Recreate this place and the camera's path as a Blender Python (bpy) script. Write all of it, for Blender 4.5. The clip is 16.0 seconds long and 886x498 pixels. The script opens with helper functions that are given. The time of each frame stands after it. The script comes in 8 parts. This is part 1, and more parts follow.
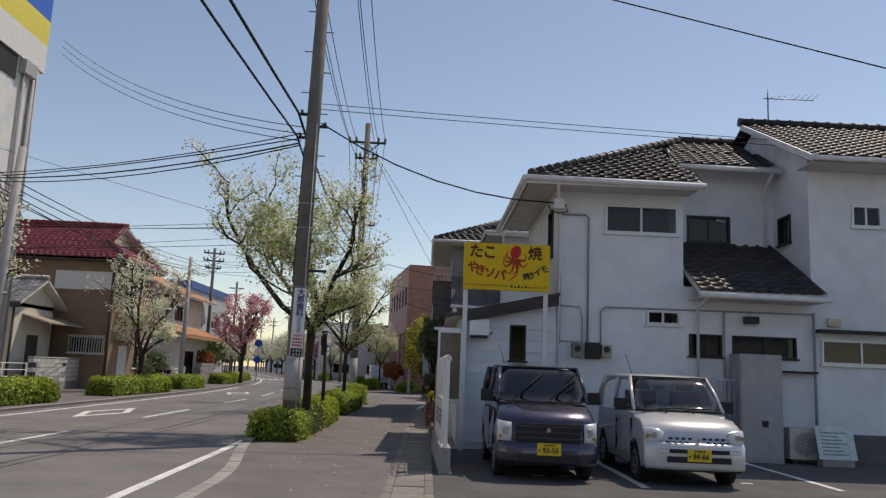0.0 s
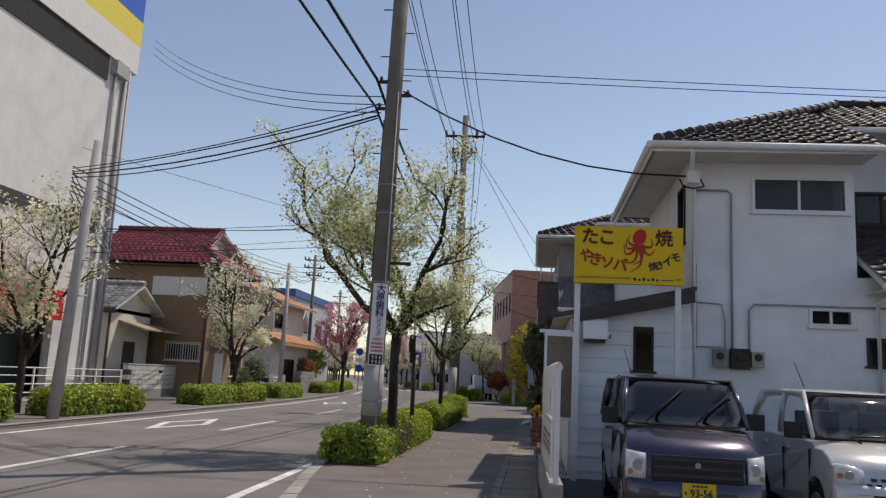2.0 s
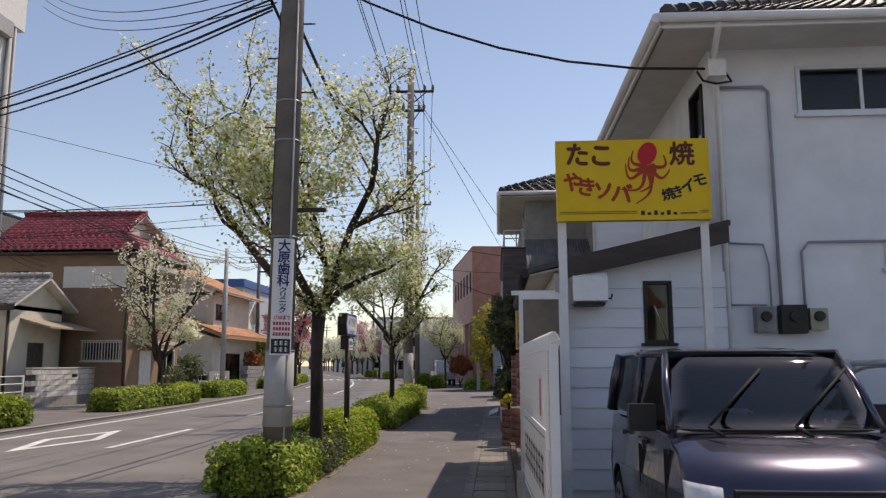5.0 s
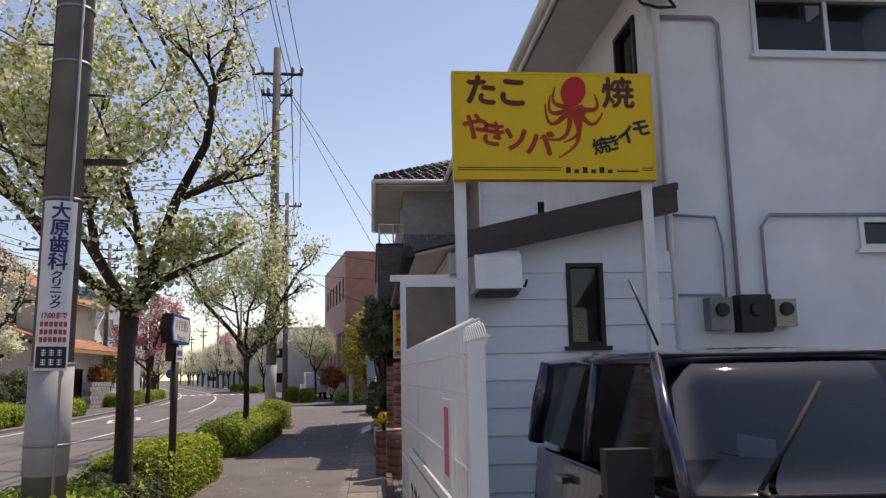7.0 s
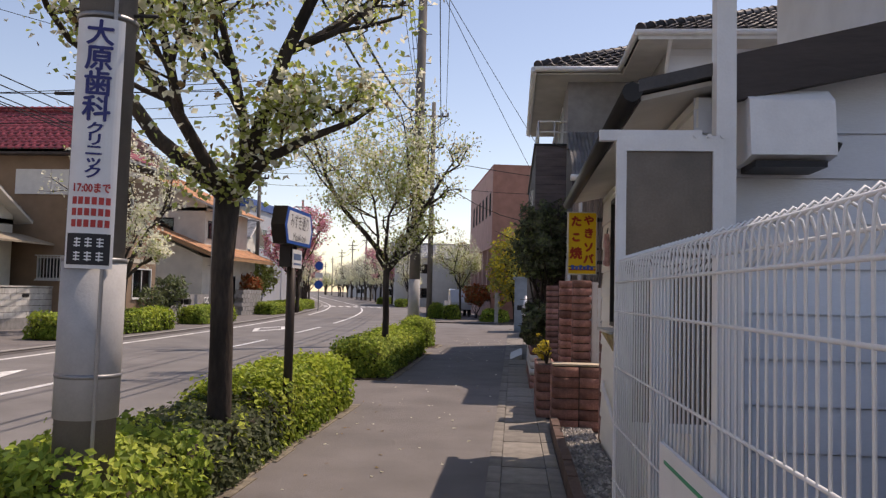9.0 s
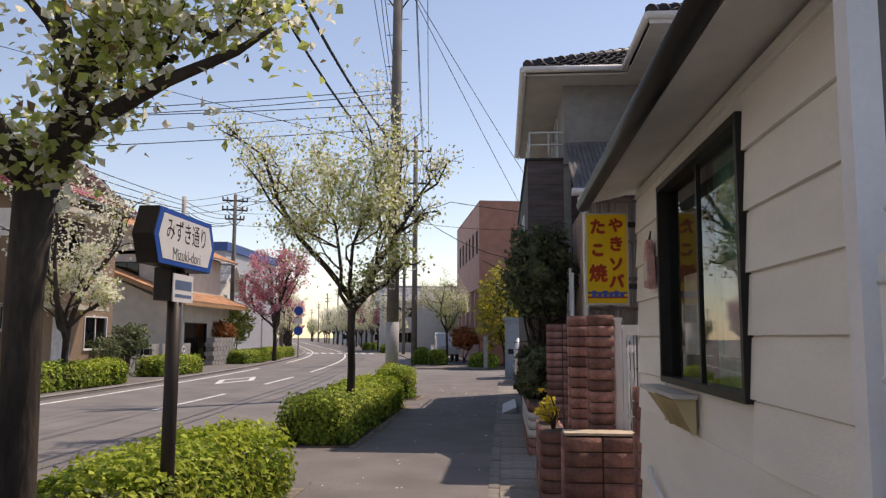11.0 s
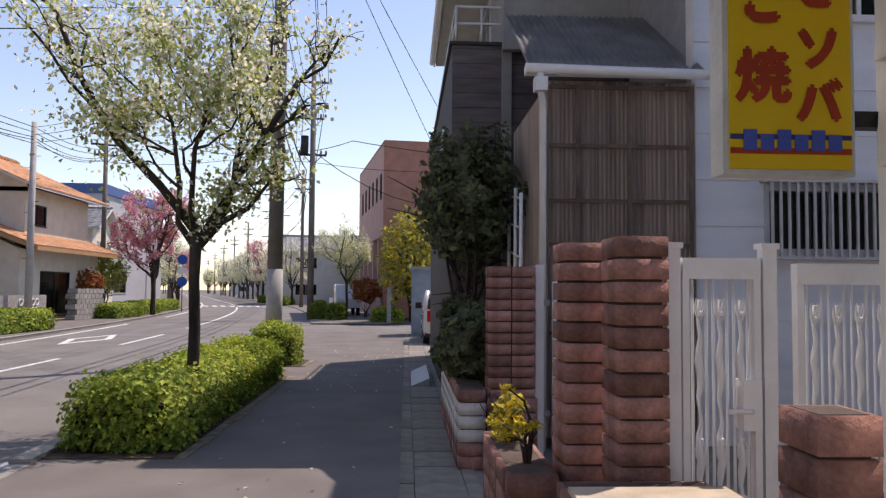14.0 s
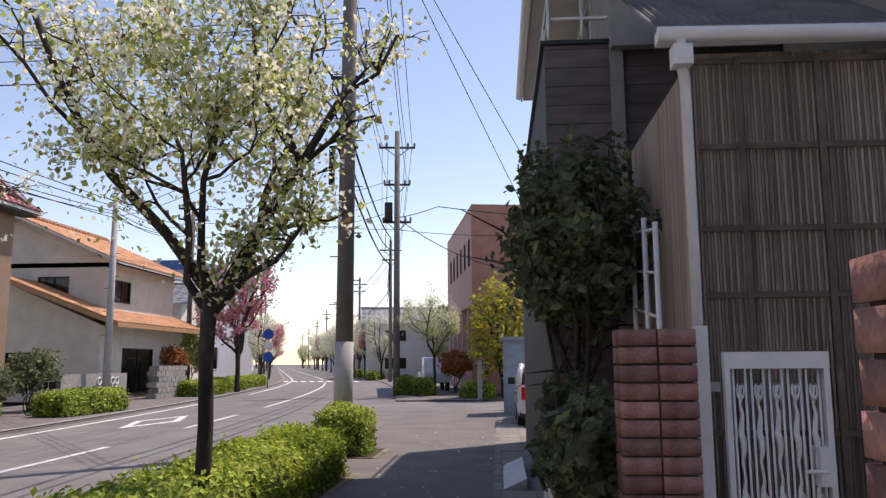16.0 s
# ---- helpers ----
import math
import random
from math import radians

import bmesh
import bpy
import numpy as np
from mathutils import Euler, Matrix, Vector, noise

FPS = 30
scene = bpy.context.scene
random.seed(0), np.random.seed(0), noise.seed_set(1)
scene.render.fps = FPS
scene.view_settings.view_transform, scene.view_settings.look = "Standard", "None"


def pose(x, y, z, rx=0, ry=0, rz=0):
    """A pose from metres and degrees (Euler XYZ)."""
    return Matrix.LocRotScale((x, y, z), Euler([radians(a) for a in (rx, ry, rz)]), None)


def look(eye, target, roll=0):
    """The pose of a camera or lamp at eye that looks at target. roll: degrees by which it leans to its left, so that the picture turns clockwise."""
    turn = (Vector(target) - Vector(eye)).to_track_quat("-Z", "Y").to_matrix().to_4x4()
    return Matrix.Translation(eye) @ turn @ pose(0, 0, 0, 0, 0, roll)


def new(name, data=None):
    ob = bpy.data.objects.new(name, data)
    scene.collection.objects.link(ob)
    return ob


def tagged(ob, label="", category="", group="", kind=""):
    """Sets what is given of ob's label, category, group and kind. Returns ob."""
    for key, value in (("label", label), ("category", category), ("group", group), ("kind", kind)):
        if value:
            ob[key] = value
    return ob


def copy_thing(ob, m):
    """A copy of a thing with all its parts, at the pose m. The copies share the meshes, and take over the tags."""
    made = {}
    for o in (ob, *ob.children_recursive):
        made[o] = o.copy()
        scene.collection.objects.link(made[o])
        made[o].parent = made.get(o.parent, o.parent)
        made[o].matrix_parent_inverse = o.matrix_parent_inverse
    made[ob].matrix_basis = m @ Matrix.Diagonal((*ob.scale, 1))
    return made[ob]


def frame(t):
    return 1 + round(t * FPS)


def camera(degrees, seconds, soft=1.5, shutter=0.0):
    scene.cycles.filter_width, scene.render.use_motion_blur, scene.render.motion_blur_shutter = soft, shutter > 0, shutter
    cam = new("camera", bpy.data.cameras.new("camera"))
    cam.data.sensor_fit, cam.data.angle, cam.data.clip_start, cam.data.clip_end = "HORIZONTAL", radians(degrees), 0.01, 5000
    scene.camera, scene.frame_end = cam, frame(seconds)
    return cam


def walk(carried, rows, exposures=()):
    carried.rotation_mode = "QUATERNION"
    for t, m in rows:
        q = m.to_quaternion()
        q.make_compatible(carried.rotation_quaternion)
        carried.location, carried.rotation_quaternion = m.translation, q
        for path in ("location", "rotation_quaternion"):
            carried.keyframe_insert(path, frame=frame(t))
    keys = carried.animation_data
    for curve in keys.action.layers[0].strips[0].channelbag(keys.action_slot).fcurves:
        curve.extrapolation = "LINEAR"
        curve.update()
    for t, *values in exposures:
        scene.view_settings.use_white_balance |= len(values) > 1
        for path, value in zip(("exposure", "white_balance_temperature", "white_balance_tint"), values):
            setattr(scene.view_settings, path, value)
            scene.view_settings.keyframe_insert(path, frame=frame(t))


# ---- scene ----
cam = camera(58.8, 16.0, soft=1.3)
METRES, EYE, TILT, LEAN, TURN = 20.4, 1.428, 0.0, 0.0, -0.8
ROWS = [
    (0.0, 0.0, 0.0, 0.0, -0.36, 8.95, -2.32),
    (0.5, 0.0012, 0.0393, 0.0, 2.32, 10.06, -2.76),
    (1.0, -0.0005, 0.0658, 0.0012, 2.75, 10.57, -0.39),
    (1.5, -0.0001, 0.099, 0.0007, 4.61, 8.13, -3.13),
    (2.0, -0.0003, 0.1287, 0.0012, 7.26, 9.32, -2.83),
    (2.5, 0.0002, 0.1604, 0.0011, 7.72, 11.97, -0.97),
    (3.0, -0.0008, 0.1966, 0.0018, 5.88, 9.51, -2.09),
    (3.5, -0.0037, 0.2262, 0.002, 4.02, 9.32, -2.12),
    (6.0, -0.0081, 0.3823, 0.0034, 5.2, 7.91, 1.24),
    (6.5, -0.0078, 0.412, 0.0036, 2.65, 8.52, 1.56),
    (7.0, -0.0082, 0.4442, 0.0042, -4.33, 9.03, 1.11),
    (7.5, -0.0096, 0.472, 0.003, 0.71, 7.79, 0.81),
    (8.0, -0.0139, 0.5018, 0.0033, 4.07, 5.08, -1.41),
    (8.5, -0.0181, 0.5332, 0.0038, 11.77, 4.54, -2.49),
    (9.0, -0.0216, 0.5669, 0.0042, 5.94, 3.2, -1.37),
    (11.5, -0.0269, 0.724, 0.0032, 5.16, 6.77, -0.26),
    (12.0, -0.0299, 0.7562, 0.0024, 1.06, 3.35, -3.42),
    (12.5, -0.0312, 0.7848, 0.0027, -0.3, 2.99, -1.76),
    (13.0, -0.034, 0.817, 0.0019, -2.53, 3.5, -2.24),
    (13.5, -0.0342, 0.8477, 0.0027, -2.83, 4.17, -1.32),
    (14.0, -0.0337, 0.8791, 0.0021, -1.89, 3.03, -0.47),
    (14.5, -0.0328, 0.9078, 0.0031, -1.37, 2.7, -1.24),
    (15.0, -0.0327, 0.9383, 0.0028, 0.66, 4.36, -1.74),
    (15.5, -0.0332, 0.967, 0.004, 3.22, 6.32, -0.34),
    (16.0, -0.0321, 0.997, 0.0041, 4.85, 8.21, 0.3),
]
walk(cam, [(t, pose(0, 0, EYE, TILT, LEAN, TURN) @ pose(METRES * x, METRES * y, METRES * z, 90 + pitch, roll, yaw)) for t, x, y, z, yaw, pitch, roll in ROWS],
     exposures=[(0.0, -0.22, 7600, 15), (3.5, -0.02, 7650, 17), (7.0, 0.14, 7750, 21), (9.0, 0.18, 7800, 23), (11.5, 0.28, 7900, 21), (12.5, 0.42, 7450, 23), (14.0, 0.42, 7450, 23), (16.0, 0.42, 7350, 24)])

# ---- world, sun and exposure ----
SUN_ELEV, SUN_AZ = 59.5, 48.0      # degrees; azimuth from +y towards +x
world = bpy.data.worlds.new("sky")
scene.world = world
world.use_nodes = True
wn = world.node_tree.nodes
sky = wn.new("ShaderNodeTexSky")
sky.sky_type = "NISHITA"
sky.sun_disc = False
sky.sun_elevation = radians(SUN_ELEV)
sky.sun_rotation = radians(SUN_AZ)
sky.air_density, sky.dust_density, sky.ozone_density = 1.0, 0.25, 1.3
wn["Background"].inputs["Strength"].default_value = 0.15
world.node_tree.links.new(sky.outputs[0], wn["Background"].inputs[0])
sun = new("sun", bpy.data.lights.new("sun", "SUN"))
sun.data.energy, sun.data.angle, sun.data.color = 3.3, radians(0.5), (1.0, 0.955, 0.88)
_sd = Vector((math.sin(radians(SUN_AZ)) * math.cos(radians(SUN_ELEV)), math.cos(radians(SUN_AZ)) * math.cos(radians(SUN_ELEV)), math.sin(radians(SUN_ELEV))))
sun.matrix_world = look(tuple(_sd * 60), (0, 0, 0))

# ---- materials ----
MATS = {}


def mat(name, color, rough=0.75, metal=0.0, var=0.12, scale=6.0, bump=0.15, fine=90.0, spec=0.35, tint=None, island=0.0, each=0.0, stretch=(1, 1, 1), stain=0.0, coat=0.0):
    """A surface with colour variation at two scales, fine relief and, if asked, a shade of its own for each piece."""
    if name in MATS:
        return MATS[name]
    m = bpy.data.materials.new(name)
    m.use_nodes = True
    nt = m.node_tree
    n, l = nt.nodes, nt.links
    b = n["Principled BSDF"]
    b.inputs["Roughness"].default_value = rough
    b.inputs["Metallic"].default_value = metal
    b.inputs["Specular IOR Level"].default_value = spec
    b.inputs["Coat Weight"].default_value = coat
    b.inputs["Coat Roughness"].default_value = 0.05
    co = n.new("ShaderNodeTexCoord")
    mp = n.new("ShaderNodeMapping")
    mp.inputs["Scale"].default_value = stretch
    l.new(co.outputs["Object"], mp.inputs[0])
    a = n.new("ShaderNodeTexNoise")
    a.inputs["Scale"].default_value = scale
    a.inputs["Detail"].default_value = 5
    l.new(mp.outputs[0], a.inputs["Vector"])
    f = n.new("ShaderNodeTexNoise")
    f.inputs["Scale"].default_value = fine
    f.inputs["Detail"].default_value = 3
    l.new(mp.outputs[0], f.inputs["Vector"])
    ramp = n.new("ShaderNodeValToRGB")
    c = Vector(color[:3])
    lo, hi = c * (1 - var * 1.6), c * (1 + var * 1.2)
    if tint:
        lo = Vector(tint)
    ramp.color_ramp.elements[0].position, ramp.color_ramp.elements[1].position = 0.3, 0.7
    ramp.color_ramp.elements[0].color = (*lo, 1)
    ramp.color_ramp.elements[1].color = (*[min(1, v) for v in hi], 1)
    l.new(a.outputs[0], ramp.inputs[0])
    out = ramp.outputs[0]

    def times(value, lo2, hi2):
        nonlocal out
        r = n.new("ShaderNodeMapRange")
        r.inputs["To Min"].default_value, r.inputs["To Max"].default_value = lo2, hi2
        l.new(value, r.inputs["Value"])
        x = n.new("ShaderNodeMix")
        x.data_type, x.blend_type = "RGBA", "MULTIPLY"
        x.inputs["Factor"].default_value = 1
        l.new(out, x.inputs["A"])
        l.new(r.outputs[0], x.inputs["B"])
        out = x.outputs["Result"]
    times(f.outputs[0], 1 - var * 1.2, 1 + var * 1.2)
    if stain:
        s = n.new("ShaderNodeTexNoise")
        s.inputs["Scale"].default_value = 0.9
        s.inputs["Detail"].default_value = 8
        s.inputs["Roughness"].default_value = 0.68
        l.new(mp.outputs[0], s.inputs["Vector"])
        times(s.outputs[0], 1 + stain, 1 - stain)
    if island:
        g = n.new("ShaderNodeNewGeometry")
        times(g.outputs["Random Per Island"], 1 - island, 1 + island)
    if each:
        o = n.new("ShaderNodeObjectInfo")
        times(o.outputs["Random"], 1 - each, 1 + each)
    l.new(out, b.inputs["Base Color"])
    if bump:
        u = n.new("ShaderNodeBump")
        u.inputs["Strength"].default_value = bump
        u.inputs["Distance"].default_value = 0.01
        l.new(f.outputs[0], u.inputs["Height"])
        l.new(u.outputs[0], b.inputs["Normal"])
    MATS[name] = m
    return m


def glass(name, color=(0.02, 0.025, 0.03), rough=0.04):
    """Dark window glass with a mirror-like face."""
    if name in MATS:
        return MATS[name]
    m = bpy.data.materials.new(name)
    m.use_nodes = True
    b = m.node_tree.nodes["Principled BSDF"]
    b.inputs["Base Color"].default_value = (*color, 1)
    b.inputs["Roughness"].default_value = rough
    b.inputs["Specular IOR Level"].default_value = 0.6
    MATS[name] = m
    return m


# ---- building blocks ----
def box(bm, x0, y0, z0, x1, y1, z1):
    v = [bm.verts.new(p) for p in ((x0, y0, z0), (x1, y0, z0), (x1, y1, z0), (x0, y1, z0), (x0, y0, z1), (x1, y0, z1), (x1, y1, z1), (x0, y1, z1))]
    for f in ((3, 2, 1, 0), (4, 5, 6, 7), (0, 1, 5, 4), (1, 2, 6, 5), (2, 3, 7, 6), (3, 0, 4, 7)):
        bm.faces.new([v[i] for i in f])
    return v


def cyl(bm, p0, p1, r0, r1=None, n=10, caps=True):
    r1 = r0 if r1 is None else r1
    p0, p1 = Vector(p0), Vector(p1)
    q = (p1 - p0).to_track_quat("Z", "Y").to_matrix()
    ring = [[bm.verts.new(p + q @ Vector((r * math.cos(2 * math.pi * i / n), r * math.sin(2 * math.pi * i / n), 0))) for i in range(n)] for p, r in ((p0, r0), (p1, r1))]
    for i in range(n):
        f = bm.faces.new((ring[0][i], ring[0][(i + 1) % n], ring[1][(i + 1) % n], ring[1][i]))
        f.smooth = True
    if caps:
        bm.faces.new(ring[0][::-1])
        bm.faces.new(ring[1])


def tube(bm, pts, r, n=8):
    """A tube along points, mitred at the bends."""
    pts = [Vector(p) for p in pts]
    rings = []
    for i, p in enumerate(pts):
        d = (pts[min(i + 1, len(pts) - 1)] - pts[max(i - 1, 0)]).normalized()
        q = d.to_track_quat("Z", "Y").to_matrix()
        rr = r[i] if isinstance(r, (list, tuple)) else r
        rings.append([bm.verts.new(p + q @ Vector((rr * math.cos(2 * math.pi * k / n), rr * math.sin(2 * math.pi * k / n), 0))) for k in range(n)])
    for a, b in zip(rings, rings[1:]):
        # keep the rings from twisting
        best = min(range(n), key=lambda s: sum((a[k].co - b[(k + s) % n].co).length_squared for k in range(n)))
        b[:] = b[best:] + b[:best]
        for k in range(n):
            f = bm.faces.new((a[k], a[(k + 1) % n], b[(k + 1) % n], b[k]))
            f.smooth = True
    bm.faces.new(rings[0][::-1])
    bm.faces.new(rings[-1])


def prism(bm, poly, axis, a, b):
    """A polygon swept along an axis from a to b; poly holds the two other coordinates in x, y, z order."""
    def put(p, t):
        q = list(p)
        q.insert("xyz".index(axis), t)
        return bm.verts.new(q)
    r0, r1 = [put(p, a) for p in poly], [put(p, b) for p in poly]
    n = len(poly)
    for i in range(n):
        bm.faces.new((r0[i], r0[(i + 1) % n], r1[(i + 1) % n], r1[i]))
    bm.faces.new(r0[::-1])
    bm.faces.new(r1)
    bmesh.ops.recalc_face_normals(bm, faces=bm.faces[:])


def quad(bm, a, b, c, d):
    return bm.faces.new([bm.verts.new(p) for p in (a, b, c, d)])


def soften(bm, w=0.01, seg=2, ang=40):
    es = [e for e in bm.edges if len(e.link_faces) == 2 and e.calc_face_angle(0) > radians(ang)]
    bmesh.ops.bevel(bm, geom=es, offset=w, segments=seg, affect="EDGES", profile=0.6, clamp_overlap=True)


def mesh_of(name, bm, material):
    me = bpy.data.meshes.new(name)
    bm.to_mesh(me)
    bm.free()
    for m in material if isinstance(material, (list, tuple)) else (material,):
        me.materials.append(m)
    return me


def part(name, bm, material, parent=None, label="", kind=""):
    ob = new(name, mesh_of(name, bm, material))
    ob.parent = parent
    return tagged(ob, label=label, kind=kind)


def thing(name, at, label, category, group="", kind="", turn=0):
    ob = new(name)
    ob.empty_display_size = 0.1
    ob.matrix_world = pose(*at, 0, 0, turn)
    return tagged(ob, label, category, group, kind)


def solid(name, bm, material, label, category="", kind="structure", group=""):
    return tagged(new(name, mesh_of(name, bm, material)), label, category, group, kind)


def boxed(name, x0, y0, z0, x1, y1, z1, material, parent=None, label="", bevel=0.0):
    bm = bmesh.new()
    box(bm, x0, y0, z0, x1, y1, z1)
    if bevel:
        soften(bm, bevel)
    return part(name, bm, material, parent, label)


def piece(name, me, m, parent, label=""):
    """A small piece on a shared mesh."""
    ob = new(name, me)
    ob.parent = parent
    ob.matrix_basis = m
    if label:
        ob["label"] = label
    return ob


# ---- street: ground, road, pavements ----
ASPHALT = mat("asphalt", (0.20, 0.191, 0.186), 0.93, var=0.10, scale=0.7, bump=0.5, fine=220, spec=0.2, stain=0.22)
LOT = mat("parking_asphalt", (0.125, 0.122, 0.12), 0.94, var=0.12, scale=1.1, bump=0.6, fine=160, spec=0.2, stain=0.25)
PAVE = mat("pavement_asphalt", (0.188, 0.174, 0.168), 0.95, var=0.09, scale=1.3, bump=0.5, fine=240, spec=0.15, stain=0.18)
CONC = mat("concrete", (0.33, 0.32, 0.30), 0.9, var=0.14, scale=5, bump=0.35, fine=120, stain=0.28, each=0.1)
PAINT = mat("road_paint", (0.72, 0.72, 0.70), 0.7, var=0.16, scale=3, bump=0.2, fine=60, stain=0.25)
SOIL = mat("soil", (0.09, 0.065, 0.045), 0.95, var=0.3, scale=8, bump=0.8, fine=60)


def RC(y):
    """The middle of the road at y: straight, then a wide bend to the left."""
    u = y - 30.6
    if u < 0:
        return -7.65 - 0.03 * u
    if u > 70:
        return RC(100.59) - 0.29 * (u - 70)
    return -7.65 - 0.03 * u - 0.00182 * u * u


def ribbon(bm, d0, d1, z, y0, y1, step=2.0, wob=0.0):
    n = max(1, int((y1 - y0) / step))
    prev = None
    for i in range(n + 1):
        y = y0 + (y1 - y0) * i / n
        pair = (bm.verts.new((RC(y) + d0, y, z)), bm.verts.new((RC(y) + d1, y, z)))
        if prev:
            bm.faces.new((prev[0], prev[1], pair[1], pair[0]))
        prev = pair


def kerb_x(y):
    """The right-hand kerb: it swings in at the driveway."""
    k = RC(y) + 3.85
    if y < 16:
        u = min(1, (16 - y) / 6.0)
        k += 0.62 * (3 * u * u - 2 * u * u * u)
    return k


bm = bmesh.new()
quad(bm, (-500, -80, -0.14), (500, -80, -0.14), (500, 900, -0.14), (-500, 900, -0.14))
solid("ground", bm, mat("earth", (0.16, 0.15, 0.13), 0.95, var=0.2, scale=0.3), "dusty grey built-up ground reaching the horizon", "ground")
bm = bmesh.new()
ribbon(bm, -3.75, 4.9, -0.05, -30, 420)
solid("road", bm, ASPHALT, "worn grey asphalt road bending to the left", "road")
bm = bmesh.new()
quad(bm, (-5.5, 46.2, -0.048), (60, 46.2, -0.048), (60, 52.5, -0.048), (-6.0, 52.5, -0.048))
solid("side_road", bm, ASPHALT, "asphalt side street joining the road", "road")
bm = bmesh.new()
ribbon(bm, -3.12, -2.98, -0.045, -30, 52)
ribbon(bm, -3.0, -2.86, -0.045, 60, 300)
ribbon(bm, 3.6, 3.74, -0.045, -30, 45)
for a, b in ((-6.5, -2), (2.8, 7.3), (12.1, 16.5), (21.2, 25.6), (30.4, 35.2), (39.5, 44.4)):
    ribbon(bm, -0.07, 0.07, -0.045, a, b)
ribbon(bm, -0.07, 0.07, -0.045, 48.5, 84)
ribbon(bm, -0.07, 0.07, -0.045, 92, 260)
for yc in (22.8, 41.8):                                    # diamond marks before the crossing
    x = RC(yc) - 1.55
    L, Wd, t = 2.4, 0.62, 0.2
    o = [(0, -L), (Wd, 0), (0, L), (-Wd, 0)]
    i2 = [(0, -L + 0.75), (Wd - t, 0), (0, L - 0.75), (-Wd + t, 0)]
    for k in range(4):
        quad(bm, *[(x + p[0] - 0.03 * p[1], yc + p[1], -0.045) for p in (o[k], o[(k + 1) % 4], i2[(k + 1) % 4], i2[k])])
for k in range(9):                                         # zebra crossing far off
    x = RC(88) - 3.0 + 0.75 * k
    quad(bm, (x, 86, -0.045), (x + 0.42, 86, -0.045), (x - 0.6, 89.5, -0.045), (x - 1.02, 89.5, -0.045))
quad(bm, (-5.2, 46.4, -0.043), (-0.4, 46.0, -0.043), (-0.4, 46.12, -0.043), (-5.2, 46.55, -0.043))
bmesh.ops.recalc_face_normals(bm, faces=bm.faces[:])
for f in bm.faces:
    if f.normal.z < 0:
        f.normal_flip()
solid("road_marking", bm, PAINT, "worn white painted lines and diamonds on asphalt", "road marking")

# pavements
bm = bmesh.new()
prev = None
for i in range(78):
    y = -30 + i * (46.0 + 30) / 77
    ring = [bm.verts.new(p) for p in ((kerb_x(y), y, -0.1), (kerb_x(y), y, 0.0), (-0.47, y, 0.0), (-0.47, y, -0.1))]
    if prev:
        for k in range(3):
            bm.faces.new((prev[k], prev[k + 1], ring[k + 1], ring[k]))
    prev = ring
solid("pavement", bm, PAVE, "dark asphalt footpath with patched surface", "pavement")
bm = bmesh.new()
prev = None
for i in range(40):
    y = 52.5 + i * 5
    ring = [bm.verts.new(p) for p in ((RC(y) + 4.6, y, -0.1), (RC(y) + 4.6, y, 0.0), (RC(y) + 8.2, y, 0.0))]
    if prev:
        for k in range(2):
            bm.faces.new((prev[k], prev[k + 1], ring[k + 1], ring[k]))
    prev = ring
solid("pavement_far", bm, PAVE, "asphalt footpath beyond the side street", "pavement")
bm = bmesh.new()
prev = None
for i in range(90):
    y = -30 + i * 3.0
    ring = [bm.verts.new(p) for p in ((RC(y) - 9.5, y, -0.01), (RC(y) - 3.6, y, -0.01), (RC(y) - 3.6, y, -0.1))]
    if prev:
        for k in range(2):
            bm.faces.new((prev[k], prev[k + 1], ring[k + 1], ring[k]))
    prev = ring
solid("pavement_opposite", bm, PAVE, "asphalt footpath across the road", "pavement")
bm = bmesh.new()
quad(bm, (0.12, -30, -0.01), (30, -30, -0.01), (30, 15.8, -0.01), (0.12, 15.8, -0.01))
lot = solid("parking_lot", bm, LOT, "dark worn asphalt parking lot", "parking lot")
bm = bmesh.new()
for x, y0, y1 in ((3.05, 11.0, 15.2), (6.0, 11.5, 15.2), (9.0, 11.5, 15.2), (0.75, 11.0, 12.0)):
    if x > 1:
        quad(bm, (x - 0.06, y0, -0.006), (x + 0.06, y0, -0.006), (x + 0.06, y1, -0.006), (x - 0.06, y1, -0.006))
for x in (1.9, 4.6):
    quad(bm, (x - 0.3, 11.9, -0.006), (x - 0.1, 11.9, -0.006), (x - 0.1, 12.0, -0.006), (x - 0.3, 12.0, -0.006))
    quad(bm, (x + 0.1, 11.9, -0.006), (x + 0.3, 11.9, -0.006), (x + 0.3, 12.0, -0.006), (x + 0.1, 12.0, -0.006))
solid("parking_line", bm, PAINT, "faded white parking bay lines on asphalt", "parking line")
bm = bmesh.new()
quad(bm, (0.1, 15.8, -0.012), (30, 15.8, -0.012), (30, 46.2, -0.012), (0.1, 46.2, -0.012))
solid("yard", bm, mat("yard_concrete", (0.24, 0.23, 0.21), 0.93, var=0.16, scale=2.5, stain=0.3), "bare grey concrete yard", "yard")

# ---- leaves, hedges and trees ----


